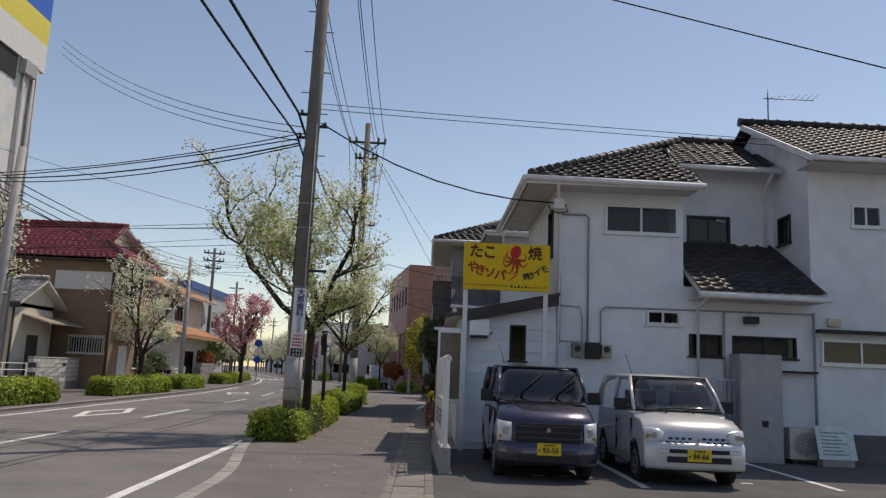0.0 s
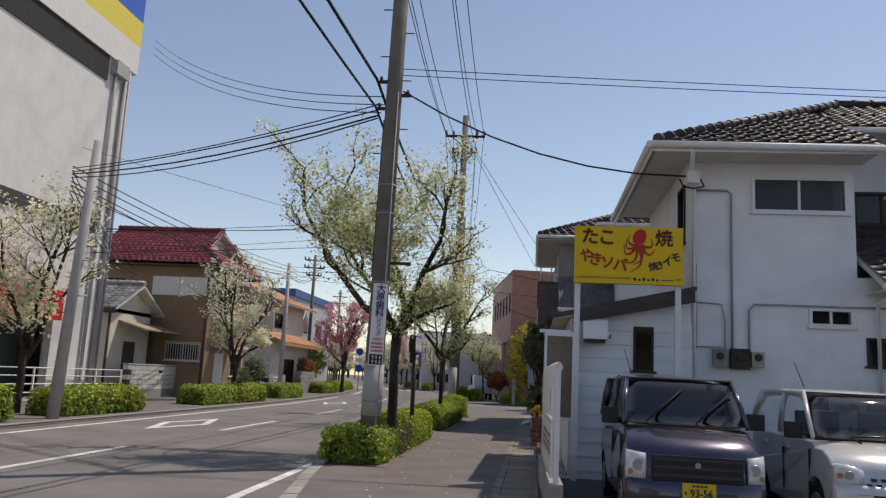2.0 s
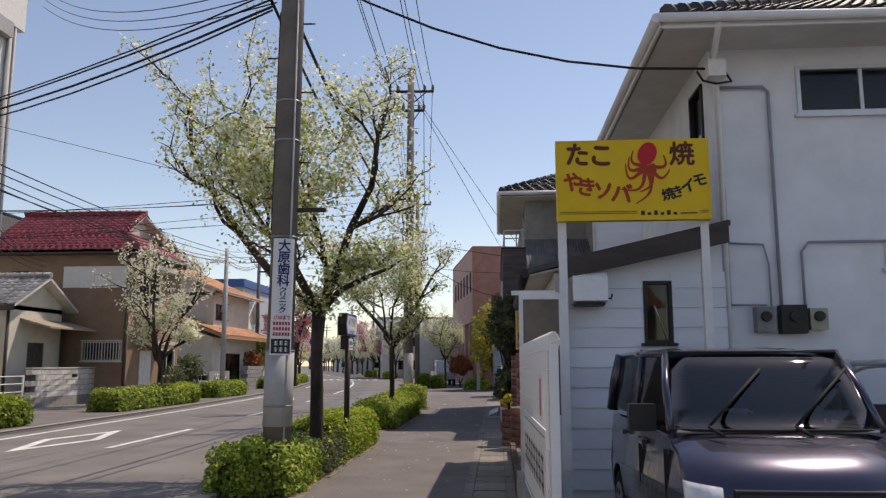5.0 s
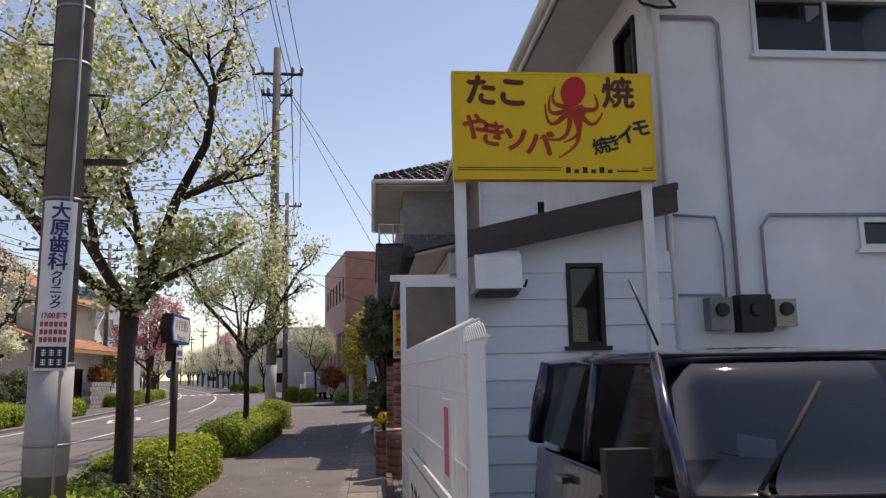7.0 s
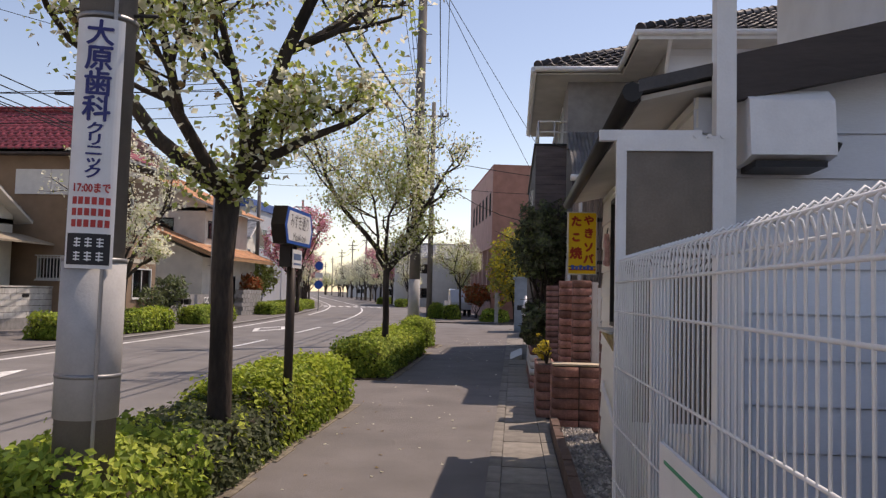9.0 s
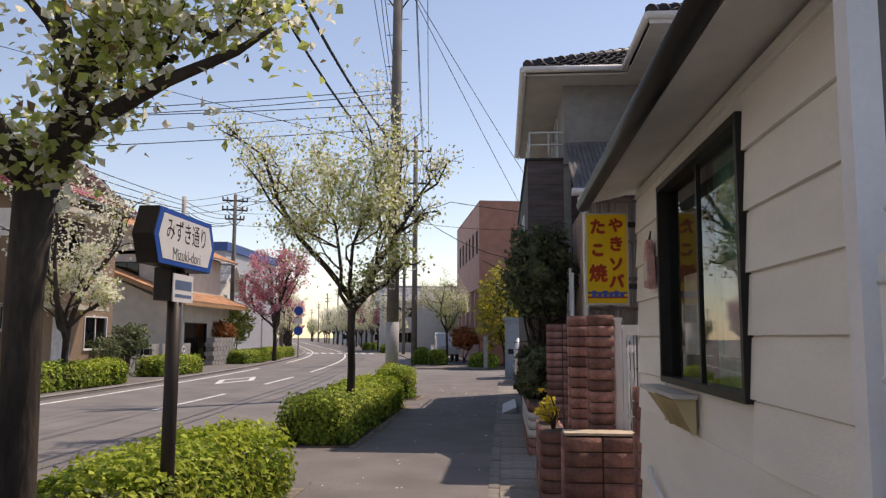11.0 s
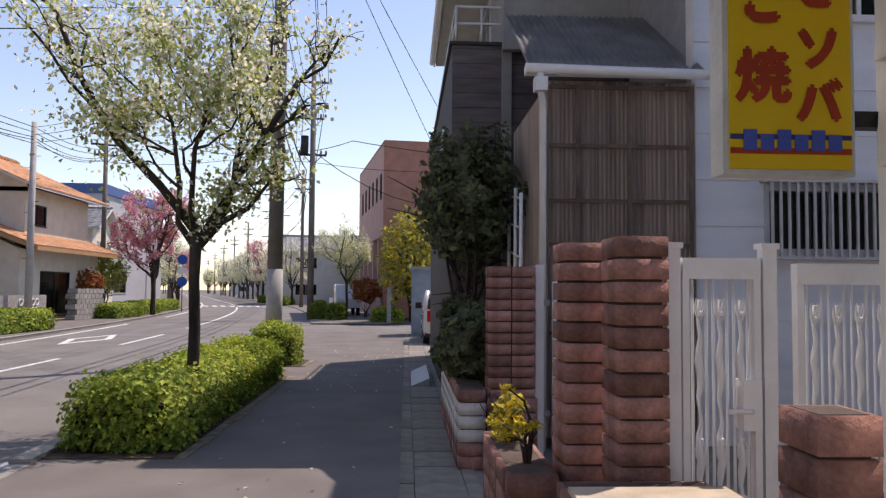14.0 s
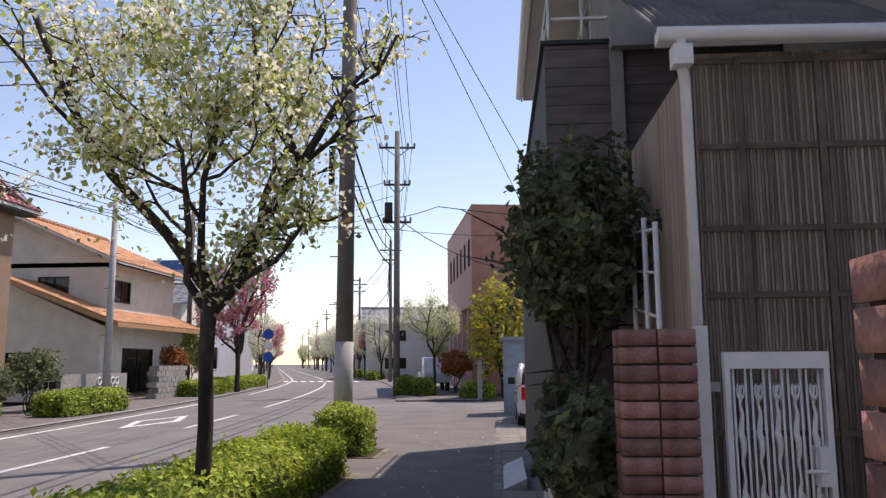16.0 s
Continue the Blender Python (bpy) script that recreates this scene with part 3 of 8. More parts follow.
def curved(bm, r, a0, a1, z0, z1, th=0.006, n=14):
    """A thin curved plate round the pole, angles in degrees from -y."""
    rows = []
    for i in range(n + 1):
        a = radians(a0 + (a1 - a0) * i / n)
        x, y = math.sin(a), -math.cos(a)
        rows.append([bm.verts.new((x * q, y * q, z)) for q, z in ((r, z0), (r + th, z0), (r + th, z1), (r, z1))])
    for p, q in zip(rows, rows[1:]):
        for k in range(4):
            bm.faces.new((p[k], p[(k + 1) % 4], q[(k + 1) % 4], q[k]))
    bm.faces.new(rows[0])
    bm.faces.new(rows[-1][::-1])
    bmesh.ops.recalc_face_normals(bm, faces=bm.faces[:])


bm = bmesh.new()
curved(bm, 0.178, -26, 58, 1.60, 2.98)
plate = part("sign_plate", bm, SIGN_W, P1, "white clinic sign wrapped round the pole")
bm = bmesh.new()
curved(bm, 0.185, -20, 52, 1.62, 1.79, 0.003)
part("address_panel", bm, SIGN_BLACK, plate, "black address panel")


def on_pole(ang, z, r=0.1865):
    a = radians(ang)
    return Matrix.Translation((math.sin(a) * r, -math.cos(a) * r, z)) @ Matrix.Rotation(a, 4, "Z") @ Matrix.Rotation(radians(90), 4, "X")


for k, ch in enumerate("大原歯科"):
    lettering(ch, 0.15, SIGN_NAVY, on_pole(18, 2.885 - 0.14 * k), plate, bold=0.004)
for k, ch in enumerate("クリニック"):
    lettering(ch, 0.10, SIGN_NAVY, on_pole(18, 2.36 - 0.06 * k), plate, bold=0.003, sy=0.75)
bm = bmesh.new()
lettering("17:00まで", 0.06, SIGN_RED, on_pole(18, 2.035), plate, bold=0.002, sx=0.78)
for k in range(3):
    for i in range(6):
        curved(bm, 0.185, -14 + i * 11, -6 + i * 11, 1.825 + 0.062 * k, 1.825 + 0.062 * k + 0.04, 0.0015, 3)
part("small_print", bm, SIGN_RED, plate)
bm = bmesh.new()
for k in range(2):
    for i in range(3):
        for z2 in (0.0, 0.018, 0.036):
            curved(bm, 0.188, -6 + i * 18, 5 + i * 18, 1.645 + 0.075 * k + z2, 1.652 + 0.075 * k + z2, 0.0015, 3)
        curved(bm, 0.1885, -2 + i * 18, 0 + i * 18, 1.64 + 0.075 * k, 1.693 + 0.075 * k, 0.0015, 2)
part("small_print", bm, SIGN_W, plate)

P2 = pole((-3.25, 34.9, 0), 12.6, 0.17, "concrete utility pole with crossarms and insulators", arms=((11.75, 1.7, 0.0), (11.0, 1.0, 0.0)), lean=0.3)
bm = bmesh.new()
cyl(bm, (0, 0, 0.5), (0, 0, 1.9), 0.175, 0.174, 24)
part("wrap", bm, WRAP, P2, "pale grey sleeve")
for z in (5.6, 6.4, 7.0):
    bm = bmesh.new()
    box(bm, -0.35, -0.04, z, 0.2, 0.04, z + 0.05)
    part("bracket", bm, DARK_STEEL, P2)
bm = bmesh.new()
cyl(bm, (-0.3, 0, 4.9), (-0.3, 0, 5.6), 0.06, 0.06, 8)
box(bm, -0.33, -0.05, 5.6, -0.1, 0.05, 5.65)
part("splice_case", bm, DARK_STEEL, P2)
pole((-11.7, 21.2, 0), 7.1, 0.15, "leaning grey concrete pole carrying many cables", lean=2.5, insul=False, mats=WRAP)
pole((-15.2, 49.5, 0), 8.0, 0.15, "plain grey concrete pole across the road", insul=False, mats=WRAP)
P3 = pole((-5.3, 58.3, 0), 13.0, 0.17, "utility pole with transformer beyond the side street", arms=((12.2, 1.8, 0.1), (10.3, 1.3, 0.1), (8.4, 1.4, 0.1)), bolts=False)
bm = bmesh.new()
cyl(bm, (-0.42, 0, 8.45), (-0.42, 0, 9.35), 0.2, 0.2, 12)
part("transformer", bm, DARK_STEEL, P3, "dark grey transformer can")
pole((-17.5, 63, 0), 10.6, 0.15, "thin utility pole with crossarms across the road", arms=((10.2, 1.6, 0.4), (9.6, 1.6, 0.4), (9.0, 1.2, 0.4)), bolts=False)
for y, s in ((84, 1), (112, 1), (140, 1), (168, 1), (200, 1), (240, 1), (285, 1), (97, -1), (133, -1), (175, -1)):
    pole((RC(y) + (5.3 if s > 0 else -6.2), y, 0), 11.5, 0.16, "distant utility pole along the bending road", arms=((10.7, 1.8, 0.2), (9.9, 1.4, 0.2)), insul=False, bolts=False)


def cable(points, r=0.012, sag=0.4, label="thin black overhead cable", n=14):
    """One span after another, each hanging in a shallow curve."""
    bm = bmesh.new()
    for a, b in zip(points, points[1:]):
        a, b = Vector(a), Vector(b)
        k = max(6, min(n, int((a - b).length / 1.5)))
        tube(bm, [a.lerp(b, i / k) - Vector((0, 0, 4 * sag * (i / k) * (1 - i / k))) for i in range(k + 1)], r, 5)
    ob = new("overhead_cable", mesh_of("overhead_cable", bm, CABLE))
    return tagged(ob, label, "cable", "overhead cables")


for k, x in enumerate((-0.75, -0.45, 0.45, 0.75)):
    cable([(-2.6 + x, -22, 11.5), (-2.53 + x, 15.8 - 0.17, 11.45), (-3.2 + x * 1.1, 34.9, 11.85), (-5.3 + x, 58.3, 12.3), (RC(84) + 5.3 + x, 84, 10.8)], 0.013, 0.5)
for k, x in enumerate((-0.5, 0.5)):
    cable([(-2.6 + x, -22, 10.7), (-2.53 + x, 15.8, 10.75), (-3.2 + x, 34.9, 11.1), (-5.3 + x, 58.3, 10.4), (RC(84) + 5.3 + x, 84, 10.0), (RC(112) + 5.3 + x, 112, 10.0)], 0.012, 0.5)
cable([(-3.4, -22, 7.0), (-2.9, 15.8, 6.65), (-3.5, 34.9, 7.0), (-5.6, 58.3, 7.6), (RC(84) + 5, 84, 7.6)], 0.028, 0.5, "thick black communication cable between poles")
cable([(-3.5, -22, 6.6), (-2.9, 15.8, 6.15), (-3.5, 34.9, 6.4), (-5.6, 58.3, 7.0), (RC(84) + 5, 84, 7.1), (RC(112) + 5, 112, 7.1)], 0.022, 0.6)
cable([(-3.4, 34.9, 5.6), (-5.6, 58.3, 6.3), (RC(84) + 5, 84, 6.4)], 0.025, 0.5)
cable([(-2.42, 15.8, 6.45), (2.45, 15.55, 4.92)], 0.016, 0.38, "black service cable from the pole to the house")
for dz in (0, 0.12):
    cable([(-2.45, 15.8, 6.75 + dz), (26, 19, 7.2 + dz)], 0.008, 0.15)
for z0, z1, sg, r in ((6.25, 6.1, 0.1, 0.014), (6.35, 6.2, 0.15, 0.012), (6.2, 6.0, 0.2, 0.018), (6.1, 5.95, 0.25, 0.014)):
    cable([(-12.0, 21.2, z0), (-2.85, 15.8, z1)], r, sg)
for z0, sg in ((6.2, 0.3), (6.0, 0.4), (5.9, 0.5), (5.75, 0.25), (6.4, 0.25)):
    cable([(-12.0, 21.2, z0), (-15.2, 49.5, z0 + 1.4), (-17.5, 63, z0 + 2.9)], 0.016, sg)
for z0 in (6.3, 6.1, 5.9, 5.7):
    cable([(-12.0, 21.2, z0), (-18.5, 37.5, z0 - 0.4)], 0.014, 0.5)
for z0, x in ((10.0, 0), (10.3, 0.15), (9.7, -0.1)):
    cable([(-16.0, 31.9, z0 + 4.4), (-2.8, 15.8, 6.2 + (z0 - 10) * 0.5)], 0.010, 0.6)
for z0 in (7.8, 7.5, 7.2):
    cable([(-15.2, 49.5, z0), (-3.4, 34.9, z0 - 0.8)], 0.011, 0.4)
for za, zb, sg in ((8.25, 6.3, 0.12), (8.15, 6.45, 0.3), (7.85, 6.4, 0.15), (7.15, 5.5, 0.1)):
    cable([(-3.35, 34.9, za), (-16.78, 30.4, zb)], 0.012, sg)
for za, zb, sg in ((7.6, 5.2, 0.05), (6.6, 9.2, 0.05)):
    cable([(-3.35, 34.9, za), (-16.78, 29.0, zb)], 0.009, sg)
for z0 in (10.2, 9.4, 8.6):
    cable([(-17.5, 63, z0), (-5.5, 58.3, z0 + 0.3)], 0.013, 0.5)
cable([(-17.5, 63, 10.6), (-5.3, 58.3, 8.0), (6, 52, 7.0)], 0.014, 0.4)
for x, z in ((0, 0), (1.0, 0.3)):
    cable([(-3.2, 34.9, 11.8), (1.1 + x, 50, 6.4 + z)], 0.012, 0.1)
cable([(-5.2, 58.3, 8.6), (-3.4, 60.2, 9.5), (2.5, 56, 8.0)], 0.022, 0.05, "thick looping service cable to the brick building")
cable([(-5.2, 58.3, 8.5), (3, 55, 5.4)], 0.022, 0.9, "thick hanging service cable to the brick building")
cable([(-16.9, 11.37, 11.54), (13, 9.2, 3.8)], 0.010, 0.05, "single thin cable crossing the parking lot")
for k in range(5):
    y0 = 84 + 28 * k
    for z in (10.6, 9.8, 7.4):
        cable([(RC(y0) + 5.3, y0, z), (RC(y0 + 28) + 5.3, y0 + 28, z)], 0.02, 0.5, n=8)

# ---- houses: common pieces ----
STUCCO = mat("white_stucco", (0.74, 0.76, 0.80), 0.9, var=0.05, scale=2.2, bump=0.35, fine=140, stain=0.14)
SIDING_W = mat("white_siding", (0.70, 0.73, 0.78), 0.75, var=0.05, scale=2.0, bump=0.15, fine=70, stain=0.14, each=0.04, stretch=(0.5, 0.5, 2))
SIDING_C = mat("cream_siding", (0.84, 0.82, 0.76), 0.72, var=0.05, scale=2.0, bump=0.15, fine=70, stain=0.12, each=0.04, stretch=(0.5, 0.5, 2))
WHITE = mat("white_paint", (0.76, 0.76, 0.76), 0.55, var=0.05, scale=5, bump=0.08, stain=0.12)
ALU = mat("window_aluminium", (0.62, 0.63, 0.64), 0.4, 0.5, var=0.05, bump=0.02)
BRONZE = mat("bronze_frame", (0.028, 0.026, 0.025), 0.45, 0.3, var=0.1, bump=0.05)
FOUND = mat("dark_foundation", (0.13, 0.13, 0.135), 0.9, var=0.15, scale=3, stain=0.3)
SOFFIT = mat("soffit", (0.60, 0.58, 0.55), 0.85, var=0.06, scale=3, stain=0.15)
TILE = mat("roof_tile", (0.05, 0.044, 0.046), 0.5, var=0.2, scale=4, bump=0.15, fine=50, spec=0.28, each=0.25, island=0.25)
TILE_R = mat("roof_tile_red", (0.24, 0.045, 0.055), 0.38, var=0.18, scale=4, bump=0.12, fine=50, spec=0.5, each=0.2, island=0.25)
TILE_O = mat("roof_tile_orange", (0.43, 0.21, 0.105), 0.6, var=0.15, scale=4, bump=0.12, fine=50, each=0.2, island=0.25)
TILE_G = mat("roof_tile_silver", (0.32, 0.32, 0.32), 0.34, var=0.2, scale=4, bump=0.12, fine=50, spec=0.6, each=0.2, island=0.3)
BROWN_W = mat("dark_brown_board", (0.065, 0.052, 0.048), 0.7, var=0.2, scale=3, bump=0.2, fine=40, stretch=(0.3, 2, 2), stain=0.2)
# dark colour carries the dimness of rooms that are not built
DARKROOM = mat("painted_room_shade", (0.09, 0.085, 0.08), 0.95, var=0.1)


def pane_mat(name, tint=(0.55, 0.6, 0.6), rough=0.02, ior=1.55):
    """Window glass: partly clear, mirrored at a glancing angle."""
    if name in MATS:
        return MATS[name]
    m = bpy.data.materials.new(name)
    m.use_nodes = True
    n, l = m.node_tree.nodes, m.node_tree.links
    n.remove(n["Principled BSDF"])
    tr = n.new("ShaderNodeBsdfTransparent")
    tr.inputs[0].default_value = (*tint, 1)
    gl = n.new("ShaderNodeBsdfGlossy")
    gl.inputs["Roughness"].default_value = rough
    fr = n.new("ShaderNodeFresnel")
    fr.inputs[0].default_value = ior
    mx = n.new("ShaderNodeMixShader")
    l.new(fr.outputs[0], mx.inputs[0])
    l.new(tr.outputs[0], mx.inputs[1])
    l.new(gl.outputs[0], mx.inputs[2])
    l.new(mx.outputs[0], n["Material Output"].inputs[0])
    MATS[name] = m
    return m


CLEAR = bpy.data.materials.new("clear_glass")
CLEAR.use_nodes = True
CLEAR.node_tree.nodes.remove(CLEAR.node_tree.nodes["Principled BSDF"])
_ct = CLEAR.node_tree.nodes.new("ShaderNodeBsdfTransparent")
_ct.inputs[0].default_value = (0.97, 0.98, 0.98, 1)
CLEAR.node_tree.links.new(_ct.outputs[0], CLEAR.node_tree.nodes["Material Output"].inputs[0])


def glaze(ob, outward):
    """Reflecting outer face; the inner face and the edges of the sheet stay clear."""
    ob.data.materials.append(CLEAR)
    for p in ob.data.polygons:
        p.material_index = 0 if outward(p) > 0.3 else 1
    ob.visible_shadow = False


PANE = pane_mat("window_glass")
CAR_PANE = pane_mat("car_glass", (0.11, 0.14, 0.16), ior=1.85)


def wall_holes(bm, axis, plane, thick, u0, u1, z0, z1, holes=()):
    """A wall in the plane axis = plane, as thick as given, with openings (u0, z0, u1, z1) right through it; one closed shell."""
    us = sorted({u0, u1, *[h[0] for h in holes], *[h[2] for h in holes]})
    zs = sorted({z0, z1, *[h[1] for h in holes], *[h[3] for h in holes]})
    us, zs = [u for u in us if u0 <= u <= u1], [z for z in zs if z0 <= z <= z1]
    lo, hi = sorted((plane, plane + thick))
    verts = {}

    def V(u, n, z):
        key = (round(u, 4), round(n, 4), round(z, 4))
        if key not in verts:
            verts[key] = bm.verts.new((u, n, z) if axis == "y" else (n, u, z))
        return verts[key]

    def full(i, j):
        if not (0 <= i < len(us) - 1 and 0 <= j < len(zs) - 1):
            return False
        u, z = (us[i] + us[i + 1]) / 2, (zs[j] + zs[j + 1]) / 2
        return not any(h[0] < u < h[2] and h[1] < z < h[3] for h in holes)
    made = []
    for i in range(len(us) - 1):
        for j in range(len(zs) - 1):
            if not full(i, j):
                continue
            a, b, c, d = us[i], us[i + 1], zs[j], zs[j + 1]
            made.append(bm.faces.new((V(a, lo, c), V(b, lo, c), V(b, lo, d), V(a, lo, d))))
            made.append(bm.faces.new((V(a, hi, c), V(a, hi, d), V(b, hi, d), V(b, hi, c))))
            if not full(i - 1, j):
                made.append(bm.faces.new((V(a, lo, c), V(a, lo, d), V(a, hi, d), V(a, hi, c))))
            if not full(i + 1, j):
                made.append(bm.faces.new((V(b, lo, c), V(b, hi, c), V(b, hi, d), V(b, lo, d))))
            if not full(i, j - 1):
                made.append(bm.faces.new((V(a, lo, c), V(a, hi, c), V(b, hi, c), V(b, lo, c))))
            if not full(i, j + 1):
                made.append(bm.faces.new((V(a, lo, d), V(b, lo, d), V(b, hi, d), V(a, hi, d))))
    bmesh.ops.recalc_face_normals(bm, faces=made)


def window(parent, axis, plane, u0, z0, u1, z1, out=-1, frame=0.045, material=None, split=2, sill=True, room=True, name="window", bars=0, label="", deep=0.5, proud=0.03):
    """A sliding window in an opening: frame, panes, sash bars, sill and a dark sheet painted as the dim room behind."""
    material = material or ALU

    def P(bm, a, c, b, d, n0, n1):
        lo, hi = sorted((plane + out * n0, plane + out * n1))
        if axis == "y":
            box(bm, a, lo, c, b, hi, d)
        else:
            box(bm, lo, a, c, hi, b, d)
    bm = bmesh.new()
    wall_holes(bm, axis, plane + out * proud, -out * 0.11, u0, u1, z0, z1, [(u0 + frame, z0 + frame, u1 - frame, z1 - frame)])
    w = part(name, bm, material, parent, label)
    for k in range(split):
        a = u0 + frame + (u1 - u0 - 2 * frame) * k / split
        b = u0 + frame + (u1 - u0 - 2 * frame) * (k + 1) / split
        bm = bmesh.new()
        P(bm, a, z0 + frame, b, z1 - frame, proud * 1.4 - 0.062 - 0.015 * (k % 2), proud * 1.4 - 0.068 - 0.015 * (k % 2))
        pn = part("pane", bm, PANE, w)
        glaze(pn, lambda p: out * (p.normal.y if axis == "y" else p.normal.x))
        if k:
            bm = bmesh.new()
            P(bm, a - frame * 0.45, z0 + frame, a + frame * 0.45, z1 - frame, 0.005, -0.05)
            part("mullion", bm, material, w)
    if sill:
        bm = bmesh.new()
        P(bm, u0 - 0.04, z0 - 0.035, u1 + 0.04, z0, 0.06, -0.02)
        part("sill", bm, material, w)
    for k in range(bars):
        a = u0 + (u1 - u0) * (k + 0.5) / bars
        bm = bmesh.new()
        P(bm, a - 0.012, z0 - 0.03, a + 0.012, z1 + 0.03, 0.11, 0.085)
        part("bar", bm, material, w)
    if bars:
        for za in (z0 - 0.06, z1 + 0.03):
            bm = bmesh.new()
            P(bm, u0 - 0.04, za, u1 + 0.04, za + 0.03, 0.12, 0.0)
            part("grille_rail", bm, material, w)
    # added sheet whose dark colour stands for the unlit room
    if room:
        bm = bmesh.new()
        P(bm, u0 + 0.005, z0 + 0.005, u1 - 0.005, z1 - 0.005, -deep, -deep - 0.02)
        part("blind", bm, DARKROOM, w, "dark sheet painted as the dim interior behind the glass")
    return w


def tile_mesh(name, w, c, material, arch=0.045, th=0.018):
    """One curved roof tile, w wide and c long up the slope, with a thick lower edge."""
    bm = bmesh.new()
    prof = [(-0.52, 0.3), (-0.36, -0.05), (-0.05, 0.0), (0.18, 0.45), (0.36, 1.0), (0.52, 0.42)]
    rows = []
    for v, lift in ((-0.08 * c, th), (1.0 * c, 0.0)):
        rows.append([bm.verts.new((u * w, v, h * arch + lift)) for u, h in prof])
    for i in range(len(prof) - 1):
        f = bm.faces.new((rows[0][i], rows[0][i + 1], rows[1][i + 1], rows[1][i]))
        f.smooth = True
    low = [bm.verts.new((u * w, -0.08 * c, h * arch + th - 0.02)) for u, h in prof]
    for i in range(len(prof) - 1):
        bm.faces.new((low[i], low[i + 1], rows[0][i + 1], rows[0][i]))
    return mesh_of(name, bm, material)


def tiled_slope(parent, a, b, c, d, material, limit=0, w=0.27, course=0.235, thick=0.09, name="roof", under=None, ridge=True):
    """A roof plane from eave a-b up to ridge d-c, under a layer of curved tiles laid course on course."""
    a, b, c, d = (Vector(p) for p in (a, b, c, d))
    u = (b - a).normalized()
    nrm = (b - a).cross(d - a if (d - a).length > 0.01 else c - a).normalized()
    if nrm.z < 0:
        nrm = -nrm
    v = nrm.cross(u)
    if v.z < 0:
        v = -v
    bm = bmesh.new()
    top = [bm.verts.new(p) for p in (a, b, c, d)] if (c - d).length > 0.02 else [bm.verts.new(p) for p in (a, b, c)]
    bot = [bm.verts.new(t.co - Vector((0, 0, thick))) for t in top]
    bm.faces.new(top)
    bm.faces.new(bot[::-1])
    for i in range(len(top)):
        bm.faces.new((top[i], bot[i], bot[(i + 1) % len(top)], top[(i + 1) % len(top)]))
    bmesh.ops.recalc_face_normals(bm, faces=bm.faces[:])
    r = part(name, bm, under or SOFFIT, parent)
    A, B, C, D = [((p - a).dot(u), (p - a).dot(v)) for p in (a, b, c, d)]
    poly = [A, B, C, D]
    hmax = max(C[1], D[1])
    me = tile_mesh("tile", w, course, material)
    rest_v, rest_f = [], []
    vs = [vt.co.copy() for vt in me.vertices]
    fs = [tuple(p.vertices) for p in me.polygons]
    rot = Matrix((u, v, nrm)).transposed()
    count = 0
    for j in range(int(hmax / course) + 1):
        y = j * course
        ym = min(y + course * 0.5, hmax)
        f = ym / hmax
        x0 = A[0] + (D[0] - A[0]) * ym / max(D[1], 1e-6)
        x1 = B[0] + (C[0] - B[0]) * ym / max(C[1], 1e-6)
        n = int((x1 - x0) / w + 0.35)
        for i in range(n):
            x = x0 + (i + 0.5) * w + (x1 - x0 - n * w) / 2
            p = a + u * x + v * y + nrm * 0.012
            if count < limit:
                m4 = Matrix.Translation(p) @ rot.to_4x4()
                piece("tile", me, m4, r)
            else:
                k = len(rest_v)
                rest_v.extend([tuple(p + rot @ q) for q in vs])
                rest_f.extend([tuple(k + q for q in fc) for fc in fs])
            count += 1
    if rest_v:
        m2 = bpy.data.meshes.new("tiles")
        m2.from_pydata(rest_v, [], rest_f)
        m2.materials.append(material)
        for p in m2.polygons:
            p.use_smooth = len(p.vertices) == 4
        o = new("tiles", m2)
        o.parent = r
        tagged(o, kind="stuff")
    return r


def ridge_line(parent, pts, material, r=0.1):
    bm = bmesh.new()
    tube(bm, pts, r, 8)
    p0, p1 = Vector(pts[0]), Vector(pts[-1])
    for k in range(max(2, int((p1 - p0).length / 0.3))):
        f = k / max(1, int((p1 - p0).length / 0.3))
        q = p0.lerp(p1, f)
        e = (p1 - p0).normalized() * 0.03
        cyl(bm, q - e, q + e, r * 1.18, r * 1.18, 8)
    part("ridge_cap", bm, material, parent)


def gutter(parent, pts, r=0.055, material=None, name="gutter"):
    bm = bmesh.new()
    tube(bm, pts, r, 8)
    part(name, bm, material or WHITE, parent)


